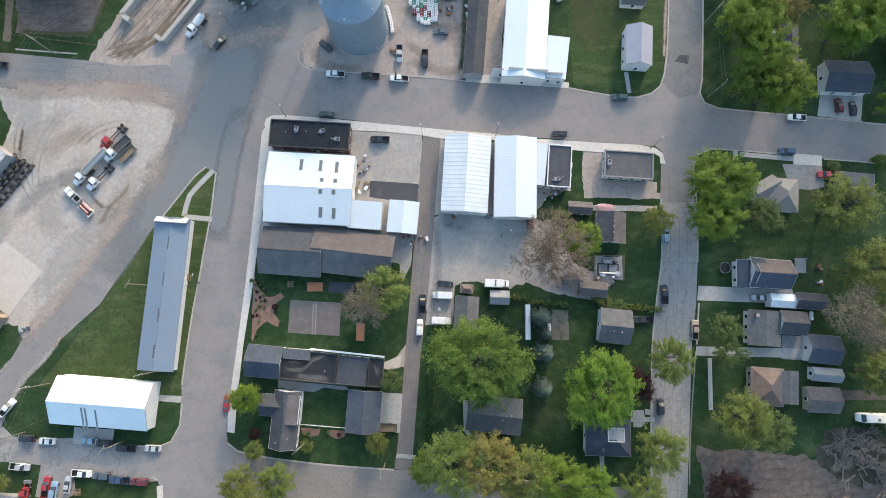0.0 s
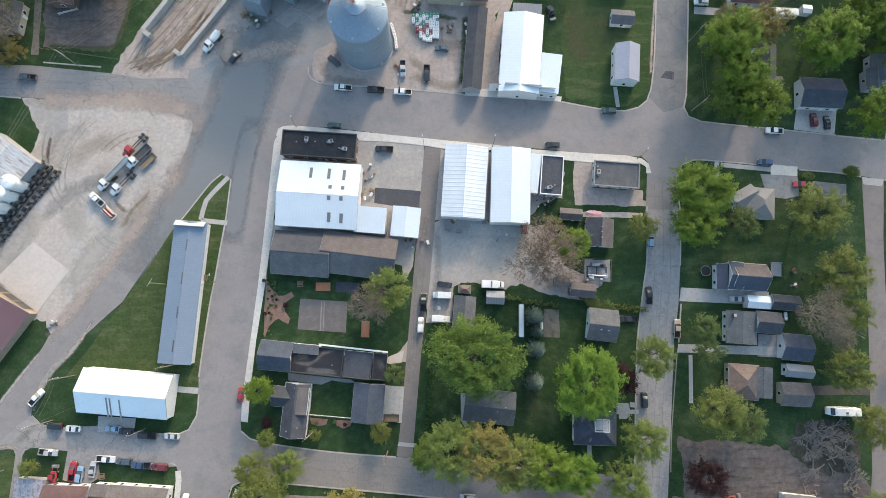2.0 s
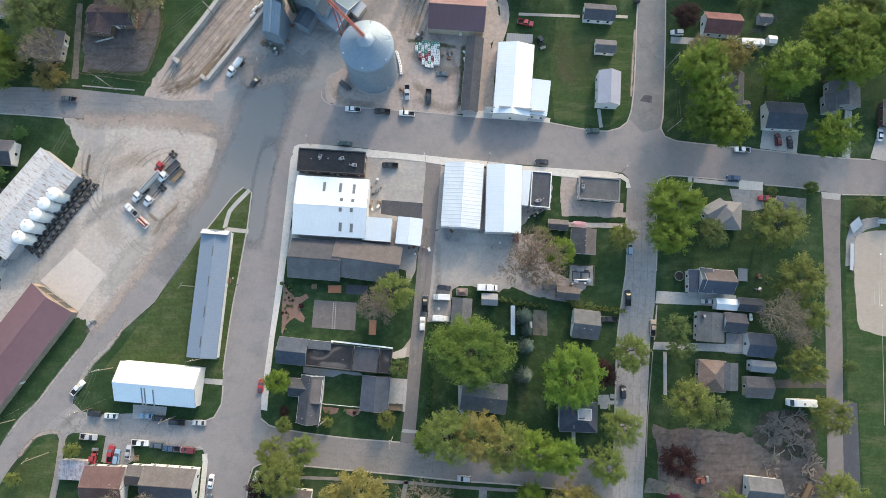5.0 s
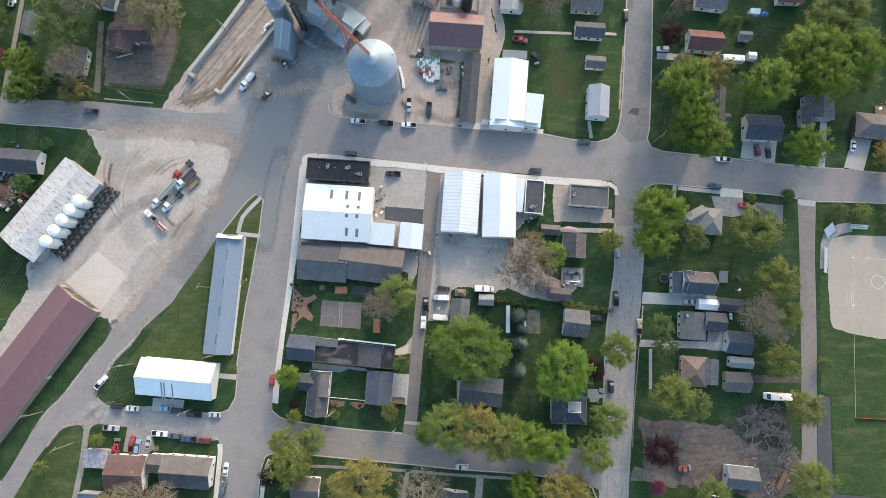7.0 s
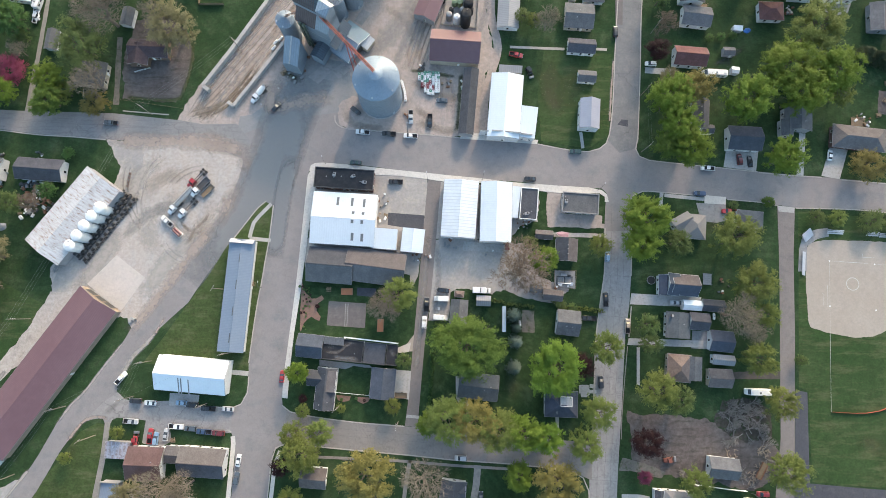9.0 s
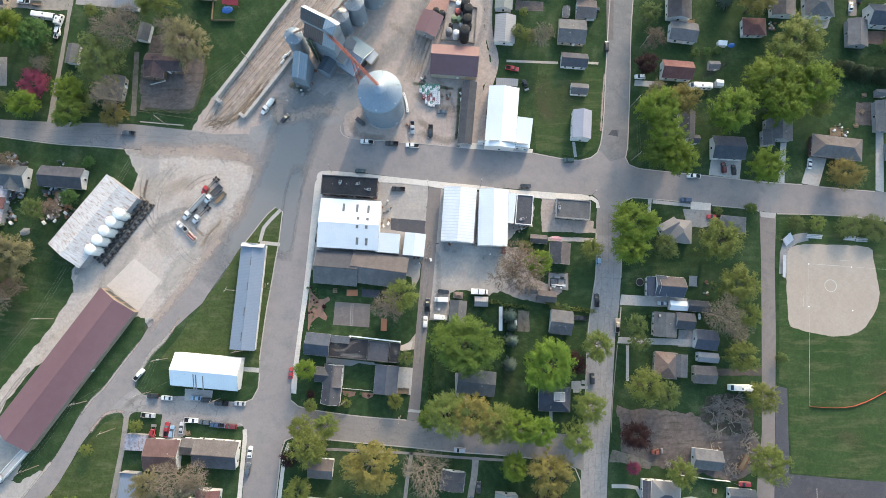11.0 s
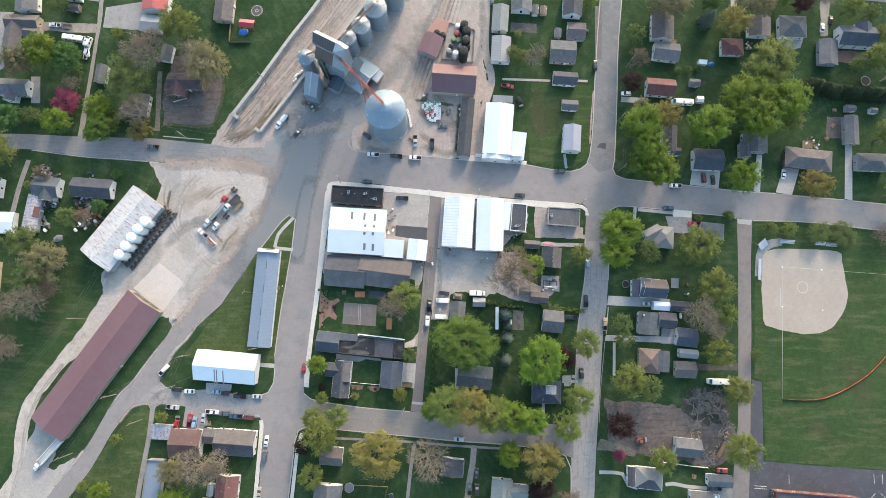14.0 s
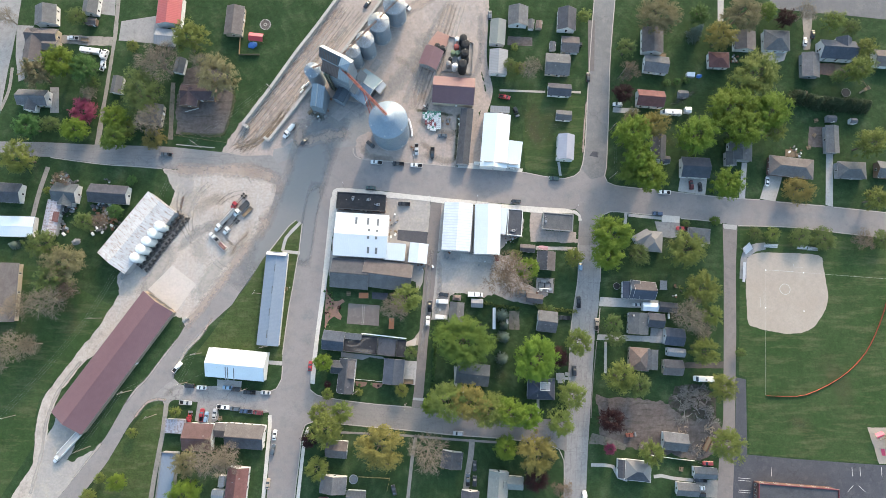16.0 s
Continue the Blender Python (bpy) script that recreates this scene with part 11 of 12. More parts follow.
tagged(part("court_dot", Build().cyl(-36.8, -3.2, 0.0, 0.125, 0.13, n=8), PAINT_MARK), "small pale dot painted on the play court", "court marking", kind="structure")
tagged(part("court_dot", Build().cyl(-36.0, -3.2, 0.0, 0.125, 0.13, n=8), PAINT_MARK), "small pale dot painted on the play court", "court marking", kind="structure")
tagged(part("court_dot", Build().cyl(-36.8, -3.9, 0.0, 0.125, 0.13, n=8), PAINT_MARK), "small pale dot painted on the play court", "court marking", kind="structure")
tagged(part("court_dot", Build().cyl(-36.0, -3.9, 0.0, 0.125, 0.13, n=8), PAINT_MARK), "small pale dot painted on the play court", "court marking", kind="structure")
tagged(part("court_dot", Build().cyl(-36.9, -4.6, 0.0, 0.125, 0.13, n=8), PAINT_MARK), "small pale dot painted on the play court", "court marking", kind="structure")
tagged(part("court_dot", Build().cyl(-36.0, -4.6, 0.0, 0.125, 0.13, n=8), PAINT_MARK), "small pale dot painted on the play court", "court marking", kind="structure")
tagged(part("court_dot", Build().cyl(-36.9, -5.3, 0.0, 0.125, 0.13, n=8), PAINT_MARK), "small pale dot painted on the play court", "court marking", kind="structure")
tagged(part("court_dot", Build().cyl(-36.0, -5.3, 0.0, 0.125, 0.13, n=8), PAINT_MARK), "small pale dot painted on the play court", "court marking", kind="structure")
tagged(part("court_dot", Build().cyl(-36.9, -6.0, 0.0, 0.125, 0.13, n=8), PAINT_MARK), "small pale dot painted on the play court", "court marking", kind="structure")
tagged(part("court_dot", Build().cyl(-36.1, -6.0, 0.0, 0.125, 0.13, n=8), PAINT_MARK), "small pale dot painted on the play court", "court marking", kind="structure")
tagged(part("court_dot", Build().cyl(-36.9, -6.7, 0.0, 0.125, 0.13, n=8), PAINT_MARK), "small pale dot painted on the play court", "court marking", kind="structure")
tagged(part("court_dot", Build().cyl(-36.1, -6.7, 0.0, 0.125, 0.13, n=8), PAINT_MARK), "small pale dot painted on the play court", "court marking", kind="structure")
def roof_unit(x, y, z, turn, label):
    th = thing("roof_unit", x, y, turn, label, "roof unit", z=z)
    part("housing", Build().box(0, 0, 0, 1.5, 1.1, 0.8, soft=0.06), WALLS["grey"], th)
    part("fan_ring", Build().cyl(0.25, 0, 0.8, 0.88, 0.4, n=14), DARK_TRIM, th)
    part("duct", Build().box(-1.0, 0, 0.1, 0.6, 0.5, 0.4), STEEL, th)
    return th



roof_unit(-41.5, 53.0, 4.62, 80, "grey rooftop ventilation unit on a flat roof")
roof_unit(-33.9, 52.3, 4.62, 20, "grey rooftop ventilation unit on a flat roof")
roof_unit(-29.5, 49.8, 4.62, -5, "grey rooftop ventilation unit on a flat roof")
roof_unit(50.6, 42.6, 3.30, 85, "grey rooftop ventilation unit on a flat roof")
roof_unit(34.7, 37.5, 4.00, 10, "grey rooftop ventilation unit on a flat roof")
def deck(x, y, turn, l, w_, material, label):
    th = thing("deck", x, y, turn, label, "deck")
    n = int(w_ / 0.3)
    for i in range(n):
        part("plank", Build().box(0, (i + 0.5) * w_ / n - w_ / 2, 0.42, l, w_ / n - 0.03, 0.05), material, th)
    for sx in (-1, 1):
        for sy in (-1, 1):
            part("post", Build().box(sx * (l / 2 - 0.1), sy * (w_ / 2 - 0.1), 0, 0.12, 0.12, 1.3), material, th)
    part("rail", Build().box(0, w_ / 2 - 0.05, 1.2, l, 0.08, 0.08), material, th)
    part("rail", Build().box(l / 2 - 0.05, 0, 1.2, 0.08, w_, 0.08), material, th)
    return th



deck(106.8, 11.8, 86, 4.4, 3.4, ROOFS["grey_metal"], "small slatted deck beside a house")
deck(201.3, 120.7, -4, 6.0, 4.0, TIMBER, "timber deck behind a blue house")
deck(172.6, 76.8, -4, 5.0, 3.5, TIMBER, "timber deck beside a ranch house")
deck(111.8, 127.0, -3, 3.0, 2.6, TIMBER, "small timber deck behind a red-brown house")
def gas_tank(x, y, turn):
    th = thing("gas_tank", x, y, turn, "white horizontal gas tank on short legs", "tank")
    n = 12
    part("shell", Build().loft([[(xx, rr * math.cos(math.tau * j / n), 0.95 + rr * math.sin(math.tau * j / n)) for j in range(n)] for xx, rr in ((-1.3, 0.15), (-1.15, 0.42), (-0.9, 0.5), (0.9, 0.5), (1.15, 0.42), (1.3, 0.15))]), WHITE, th)
    part("valve_dome", Build().cyl(0, 0, 1.4, 1.6, 0.18, n=10), STEEL, th)
    for s in (-0.8, 0.8):
        part("leg", Build().box(s, 0, 0, 0.12, 0.7, 0.5), STEEL, th)
    return th



gas_tank(31.8, -5.6, 90)
gas_tank(125.9, 31.0, 0)
gas_tank(-68.6, 107.7, 50)
gas_tank(-65.9, 111.6, 50)
gas_tank(-67.9, 110.1, 50)
gas_tank(108.4, -2.9, 90)
def pool(x, y, r):
    th = thing("paddling_pool", x, y, 0, "round stock tank with a steel rim", "pool")
    part("wall", Build().cyl(0, 0, 0, 0.75, r, n=24), GALV, th)
    part("liner", Build().cyl(0, 0, 0.75, 0.78, r * 0.93, n=24), PAINTS["grey"], th)
    return th



pool(-39.4, -76.9, 2.0)
tree(-54.7, 8.8, 1.2, 1.2, "deep", True)
tree(-54.1, -1.5, 1.2, 1.2, "plum", True)
tree(87.7, -2.8, 1.2, 1.2, "deep", True)
tree(-47.8, 1.0, 1.9, 1.2, "plum", True)
tree(-37.4, -34.7, 1.2, 1.2, "deep", True)
tree(-28.6, -35.1, 1.2, 1.2, "plum", True)
tree(-31.8, -34.3, 1.2, 1.2, "deep", True)
roof_patch(-183.2, 44.2, 80, 5.0, 3.0, 3.45, ROOFS["red_brown"], "rusty red sheet patched onto a shed roof")
scrap_heap(-164.2, 47.9, 3.5, 16, 61, "worn yard clutter, a crate or drum on the grass", [WHITE, STEEL, RUST, TIMBER, GALV, DARK_TRIM, DARK_TRIM], 0.000)
scrap_heap(-160.1, 44.3, 4.5, 22, 62, "worn yard clutter, a crate or drum on the grass", [WHITE, STEEL, RUST, TIMBER, GALV, DARK_TRIM, DARK_TRIM], 0.000)
scrap_heap(-156.2, 39.6, 3.5, 14, 63, "worn yard clutter, a crate or drum on the grass", [WHITE, STEEL, RUST, TIMBER, GALV, DARK_TRIM, DARK_TRIM], 0.000)
scrap_heap(-181.8, 62.9, 3, 12, 64, "worn yard clutter, a crate or drum on the grass", [WHITE, STEEL, RUST, TIMBER, GALV, DARK_TRIM, DARK_TRIM], 0.000)
scrap_heap(-176.0, 55.4, 2.5, 10, 65, "worn yard clutter, a crate or drum on the grass", [WHITE, STEEL, RUST, TIMBER, GALV, DARK_TRIM, DARK_TRIM], 0.000)
scrap_heap(-177.8, 47.9, 3, 14, 66, "worn yard clutter, a crate or drum on the grass", [WHITE, STEEL, RUST, TIMBER, GALV, DARK_TRIM, DARK_TRIM], 0.000)
scrap_heap(-181.3, 37.9, 2.5, 8, 67, "worn yard clutter, a crate or drum on the grass", [WHITE, STEEL, RUST, TIMBER, GALV, DARK_TRIM, DARK_TRIM], 0.000)
scrap_heap(-154.9, 31.9, 2, 5, 68, "worn yard clutter, a crate or drum on the grass", [WHITE, STEEL, RUST, TIMBER, GALV, DARK_TRIM, DARK_TRIM], 0.000)
scrap_heap(173.4, 79.7, 3, 10, 69, "worn yard clutter, a crate or drum on the grass", [WHITE, STEEL, RUST, TIMBER, GALV, DARK_TRIM, DARK_TRIM], 0.000)
scrap_heap(176.6, 77.4, 2.5, 9, 70, "worn yard clutter, a crate or drum on the grass", [WHITE, STEEL, RUST, TIMBER, GALV, DARK_TRIM, DARK_TRIM], 0.000)
canopy_shelter(202.6, -57.1, 20, 3.6, 2.4, PLAY_PINK, "pink playground shade roof on posts")
canopy_shelter(203.7, -64.6, 95, 3.0, 1.8, PLAY_PINK, "small pink playground roof on posts")
# ---- trees ----
tree(-214.6, 143.6, 9.9, 9.1, "grey_bud")
tree(-180.4, 144.2, 8.9, 8.6, "olive")
tree(-195.6, 113.4, 13.4, 13.1, "tan")
tree(-184.2, 119.7, 14.6, 13.1, "lime")
tree(-172.9, 116.8, 12.5, 12.2, "deep")
tree(-170.8, 111.1, 6.1, 5.9, "olive")
tree(-171.4, 104.7, 8.0, 7.3, "grey_bud")
tree(-173.2, 96.1, 12.2, 7.0, "pink")
tree(-198.2, 87.8, 11.6, 11.3, "deep")
tree(-188.6, 89.1, 8.4, 8.2, "olive")
tree(-176.0, 86.1, 11.5, 10.4, "lime")
tree(-156.6, 92.1, 11.4, 10.0, "lime")
tree(-156.6, 83.4, 12.2, 10.3, "maple")
tree(-151.5, 87.2, 8.4, 6.8, "yellow")
tree(-139.2, 90.3, 14.3, 13.1, "grey_bud")
tree(-199.8, 72.3, 15.2, 14.0, "yellow")
tree(-143.6, 104.8, 19.8, 14.0, "olive")
tree(-135.5, 118.5, 20.6, 14.0, "grey_bud")
tree(-121.3, 131.5, 16.1, 14.0, "yellow")
tree(-107.2, 112.8, 18.9, 14.0, "tan")
tree(-116.1, 119.3, 12.4, 11.3, "grey_bud")
tree(-138.2, 82.2, 11.0, 7.8, "ochre")
tree(-152.9, 130.2, 5.7, 4.0, "yellow")
tree(72.0, 146.6, 6.6, 6.3, "yellow")
tree(37.2, 130.6, 4.2, 4.0, "yellow")
tree(39.3, 118.8, 5.6, 6.0, "yellow")
tree(44.5, 117.3, 11.2, 10.2, "grey_bud")
tree(34.6, 120.4, 6.6, 6.3, "olive")
tree(107.8, 145.6, 19.3, 14.0, "tan")
tree(92.0, 128.6, 9.3, 9.1, "olive")
tree(92.2, 115.9, 10.4, 9.5, "bud")
tree(89.9, 106.0, 9.5, 8.2, "plum")
tree(128.3, 138.5, 8.3, 9.0, "spruce")
tree(128.7, 145.9, 9.3, 9.1, "deep")
tree(149.0, 145.7, 18.4, 14.0, "tan")
tree(138.3, 133.6, 14.3, 14.0, "ochre")
tree(164.1, 149.2, 8.2, 7.9, "maple")
tree(172.3, 145.1, 8.9, 8.6, "plum")
tree(182.0, 147.2, 11.2, 10.2, "grey_bud")
tree(195.6, 143.2, 10.2, 10.0, "yellow")
tree(205.5, 140.7, 7.9, 7.7, "olive")
tree(211.4, 129.6, 9.3, 9.1, "yellow")
tree(203.9, 116.2, 12.7, 15.5, "yellow")
tree(197.2, 115.0, 7.0, 6.8, "olive")
tree(152.7, 113.0, 20.7, 17.4, "yellow")
tree(139.4, 96.1, 19.8, 17.4, "lime")
tree(158.2, 94.7, 17.5, 17.4, "lime")
tree(143.5, 84.2, 15.2, 17.4, "lime")
tree(122.2, 82.7, 17.0, 17.4, "lime")
tree(162.8, 86.1, 9.3, 9.1, "yellow")
tree(91.8, 84.0, 15.6, 17.4, "lime")
tree(93.8, 72.3, 13.8, 16.9, "lime")
tree(101.9, 87.9, 12.9, 15.7, "ochre")
tree(93.4, 93.9, 7.9, 7.7, "tan")
tree(178.2, 105.7, 9.5, 5.5, "yew")
tree(182.6, 104.5, 8.4, 5.5, "yew")
tree(186.9, 103.1, 9.5, 5.5, "yew")
tree(191.7, 102.8, 9.0, 5.5, "yew")
tree(196.6, 101.9, 9.5, 5.5, "yew")
tree(201.4, 102.2, 9.0, 5.5, "yew")
tree(205.8, 101.7, 9.5, 5.5, "yew")
tree(210.8, 101.1, 9.0, 5.5, "yew")
tree(206.4, 79.6, 12.9, 15.7, "yellow")
tree(98.9, 62.5, 13.8, 16.9, "lime")
tree(91.5, 64.7, 11.6, 14.0, "maple")
tree(135.0, 59.0, 13.4, 16.2, "lime")
tree(172.3, 57.0, 13.5, 8.0, "ochre")
tree(208.4, 52.8, 11.1, 10.9, "yellow")
tree(80.7, 35.2, 17.0, 14.0, "lime")
tree(78.1, 25.4, 13.4, 13.1, "lime")
tree(93.6, 25.9, 10.2, 10.0, "olive")
tree(115.3, 28.1, 16.6, 14.0, "yellow")
tree(132.5, 43.0, 4.7, 4.0, "maple")
tree(118.5, 41.7, 3.8, 3.0, "olive")
tree(151.4, 36.7, 6.6, 4.0, "olive")
tree(160.1, 36.2, 7.1, 4.0, "yellow")
tree(173.1, 34.8, 9.9, 4.5, "olive")
tree(184.6, 34.1, 12.0, 4.0, "olive")
tree(203.2, 33.2, 11.5, 5.0, "bud")
tree(211.9, 33.7, 9.4, 5.0, "olive")
tree(121.4, 9.9, 15.2, 14.0, "yellow")
tree(113.7, -2.3, 16.7, 14.0, "grey_bud")
tree(126.3, -2.3, 9.8, 9.5, "yellow")
tree(80.8, -6.0, 8.9, 8.6, "olive")
tree(121.8, -9.3, 9.9, 9.1, "grey_bud")
tree(121.7, -18.7, 12.0, 11.8, "yellow")
tree(82.5, -30.5, 13.8, 13.6, "yellow")
tree(91.6, -34.1, 10.2, 10.0, "olive")
tree(129.0, -35.2, 11.6, 11.3, "yellow")
tree(77.7, -49.8, 11.1, 10.9, "plum")
tree(77.7, -63.2, 5.2, 5.6, "pink")
tree(95.6, -64.2, 10.7, 10.4, "yellow")
tree(129.4, -60.0, 14.3, 14.0, "yellow")
tree(140.4, -19.8, 4.7, 5.1, "olive")
tree(81.6, -13.2, 8.4, 8.2, "olive")
tree(-185.6, 30.1, 13.4, 13.1, "olive")
tree(-174.0, 20.6, 17.0, 14.0, "tan")
tree(-179.4, 14.8, 13.8, 13.6, "olive")
tree(-180.6, 4.2, 16.2, 14.0, "grey_bud")
tree(-173.4, 9.0, 10.9, 10.0, "bud")
tree(-194.9, 0.9, 13.6, 12.5, "grey_bud")
tree(-203.6, 30.8, 5.2, 4.0, "spruce")
tree(-168.2, 41.2, 9.3, 9.1, "olive")
tree(-160.6, 42.1, 8.5, 7.7, "bud")
tree(-155.2, 46.4, 6.6, 6.3, "deep")
tree(-189.0, 57.0, 3.8, 4.1, "yellow")
tree(-181.5, 61.9, 7.5, 6.8, "bud")
tree(-148.8, 62.1, 4.7, 4.0, "deep")
tree(-194.0, -17.0, 14.8, 13.6, "grey_bud")
tree(-188.0, -15.9, 9.9, 9.1, "grey_bud")
tree(-202.6, -26.8, 6.3, 5.7, "grey_bud")
tree(-140.4, -55.9, 4.7, 5.1, "yellow")
tree(-153.3, -75.4, 4.7, 5.1, "yellow")
tree(-144.8, -77.1, 7.9, 7.7, "lime")
tree(-121.3, -46.3, 5.2, 5.6, "yellow")
tree(-113.6, -68.2, 12.0, 11.8, "tan")
tree(-101.9, -65.6, 17.7, 14.0, "grey_bud")
tree(-93.9, -65.4, 13.8, 12.7, "grey_bud")
tree(-113.5, -81.6, 13.4, 13.1, "lime")
tree(-157.8, -83.4, 6.6, 6.3, "yellow")
tree(-53.7, -24.1, 7.9, 7.7, "lime")
tree(-52.2, -34.2, 3.3, 3.0, "plum")
tree(-52.0, -38.7, 5.2, 4.0, "yellow")
tree(-37.5, -37.7, 3.8, 3.0, "yellow")
tree(-17.6, -36.8, 6.1, 5.0, "yellow")
tree(-13.5, -19.6, 6.1, 5.9, "olive")
tree(-54.5, -46.5, 9.3, 9.1, "yellow")
tree(-44.7, -46.0, 9.3, 9.1, "yellow")
tree(-50.9, -53.8, 13.8, 13.6, "yellow")
tree(-59.2, -58.8, 7.2, 5.9, "plum")
tree(-54.9, -70.7, 10.2, 10.0, "yellow")
tree(-27.5, -61.3, 20.7, 14.0, "ochre")
tree(-5.6, -63.5, 18.7, 14.0, "grey_bud")
tree(55.1, -21.7, 9.3, 9.1, "plum")
tree(3.5, -40.5, 16.1, 14.0, "yellow")
tree(-4.0, -42.8, 8.4, 8.2, "lime")
tree(13.7, -41.7, 17.0, 14.0, "ochre")
tree(21.8, -44.9, 14.7, 14.0, "yellow")
tree(32.0, -46.0, 13.4, 13.1, "lime")
tree(40.0, -47.5, 11.6, 11.3, "lime")
tree(59.9, -38.5, 12.0, 11.8, "yellow")
tree(54.9, -49.5, 12.9, 12.7, "yellow")
tree(29.8, -62.0, 9.8, 9.5, "lime")
tree(44.0, -63.6, 16.6, 14.0, "ochre")
tree(43.2, -75.1, 10.4, 10.2, "plum")
tree(64.0, -14.7, 11.6, 11.3, "yellow")
tree(54.7, -79.7, 9.9, 9.1, "bud")
tree(32.3, 15.3, 21.1, 14.0, "bud")
tree(41.1, 19.2, 10.2, 10.0, "lime")
tree(63.3, 24.9, 8.4, 8.2, "yellow")
tree(29.4, -2.6, 7.0, 9.0, "spruce")
tree(30.3, -7.2, 5.0, 7.0, "spruce")
tree(30.0, -12.6, 6.8, 9.0, "spruce")
tree(29.2, -22.4, 6.8, 9.0, "spruce")
tree(47.9, 1.6, 4.7, 3.0, "olive")
tree(52.4, 0.5, 3.8, 3.0, "olive")
tree(36.0, 26.1, 6.1, 5.9, "olive")
tree(11.4, -14.4, 24.5, 15.0, "maple")
tree(44.4, -22.0, 19.7, 13.0, "lime")
tree(-20.9, 1.8, 13.9, 9.0, "grey_bud")
tree(-15.5, 5.5, 12.7, 9.0, "yellow")


# ---- wheel ruts and plant in the yards ----
def ruts(pts, kind, z, label, gauge=1.9, wide=0.55, seed=0):
    """Two narrow wheel lines pressed into loose ground along a wandering line."""
    line = smooth_line(pts, 1.6)
    rnd = random.Random(seed)
    v, f, cov = [], [], []
    for side in (-1, 1):
        base = len(v)
        for i, q in enumerate(line):
            a, c = Vector(line[max(i - 1, 0)]).to_2d(), Vector(line[min(i + 1, len(line) - 1)]).to_2d()
            d = (c - a).normalized()
            off = side * gauge / 2 + 0.25 * noise.noise(Vector((q[0] * 0.2, q[1] * 0.2, seed)))
            w = wide * rnd.uniform(0.7, 1.3)
            ends = min(1.0, 0.2 * min(i, len(line) - 1 - i))
            for u in (-1, 0, 1):
                v.append((q[0] - d.y * (off + u * w), q[1] + d.x * (off + u * w), z))
                cov.append((1 - abs(u)) * ends)
        for i in range(len(line) - 1):
            for j in range(2):
                k = base + i * 3 + j
                f.append((k + 3, k + 4, k + 1, k))
    me = bpy.data.meshes.new("wheel_rut")
    me.from_pydata(v, [], f)
    me.attributes.new("cover", "FLOAT", "POINT").data.foreach_set("value", cov)
    me.materials.append(VEILS[kind])
    return tagged(new("wheel_rut", me), label, "wheel rut", kind="stuff")


for i in range(6):
    e = -6.0 + i * 2.4 + math.sin(i * 5.0)
    ruts([(-100 + e * 0.6 + 4 * math.sin(i * 2.1), 76.0), (-91 + e * 0.85, 87 - e * 0.4), (-80 + e * 0.85, 101 - e * 0.55), (-61 + e * 0.8 + math.sin(i), 127 - e * 0.55), (-43 + e * 0.8, 153 - e * 0.5)],
         ("brown", "pale", "dirt", "brown", "pale", "brown")[i % 6], 0.058 + 0.0011 * i, "wheel ruts along the dirt drive", seed=i)
for i in range(5):
    ruts([(-96 - i * 2.2, 76 + i * 0.6), (-92 + i * 1.2, 80 + i), (-86 + i * 1.4, 86 + i * 1.5), (-78 + i * 0.8, 96 + i * 1.2)], ("dirt", "brown")[i % 2], 0.0685 + 0.0011 * i, "curved wheel ruts at the mouth of the drive", seed=20 + i)
for i in range(5):
    a = 0.5 + i * 0.75
    cx, cy, rr = -102 + 6 * math.sin(i * 1.7), 44 + 9 * math.cos(i * 2.3), 13 + 2.0 * (i % 4)
    ruts([(cx + rr * math.cos(a + k * 0.3), cy + rr * 1.25 * math.sin(a + k * 0.3)) for k in range(6)], ("pale", "brown")[i % 2], 0.0462 + 0.0011 * i, "sweeping wheel ruts in the gravel yard", seed=40 + i)
for i in range(5):
    ruts([(-14 + i * 1.7, 99), (-10 + i * 2.0, 114), (-3 + i * 2.2, 134), (4 + i * 2.0, 156)], ("brown", "pale", "dirt")[i % 3], 0.0585 + 0.0011 * i, "wheel ruts past the grain bins", seed=80 + i)


def pump_skid(x, y, turn):
    """Pipework and a motor on a steel frame inside a small fenced square."""
    th = thing("pump_skid", x, y, turn, "grey pipework and pump on a dark steel frame", "pump", z=0.09)
    part("skid_frame", Build().box(0, -1.6, 0, 6.4, 0.3, 0.25).box(0, 1.6, 0, 6.4, 0.3, 0.25).box(-3.0, 0, 0, 0.3, 3.4, 0.25).box(3.0, 0, 0, 0.3, 3.4, 0.25).box(0, 0, 0, 0.3, 3.4, 0.25), DARK_TRIM, th)
    part("header_pipe", Build().rod((-2.8, -1.2, 0.8), (2.6, -1.2, 0.8), 0.28, n=10), GALV, th)
    ring = [(2.6 + 0.8 * math.cos(math.tau * k / 16), -1.2 + 0.8 * math.sin(math.tau * k / 16)) for k in range(16)]
    part("flange_ring", Build().prism(ring, 0.55, 0.95), GALV, th)
    for k in (-2.2, -0.9, 0.4):
        part("riser_pipe", Build().rod((k, -1.2, 0.8), (k, 1.0, 0.8), 0.14, n=8).rod((k, 1.0, 0.8), (k, 1.0, 0.2), 0.14, n=8), STEEL, th)
    motor = part("motor", Build().box(-0.6, 2.2, 0.2, 2.6, 1.1, 1.1, soft=0.15), STEEL, th)
    part("motor_fan", Build().rod((0.7, 2.2, 0.75), (1.0, 2.2, 0.75), 0.4, n=12), DARK_TRIM, motor)
    part("control_box", Build().box(1.9, 2.1, 0.1, 0.9, 0.6, 1.5, soft=0.05), DARK_TRIM, th)
    return th


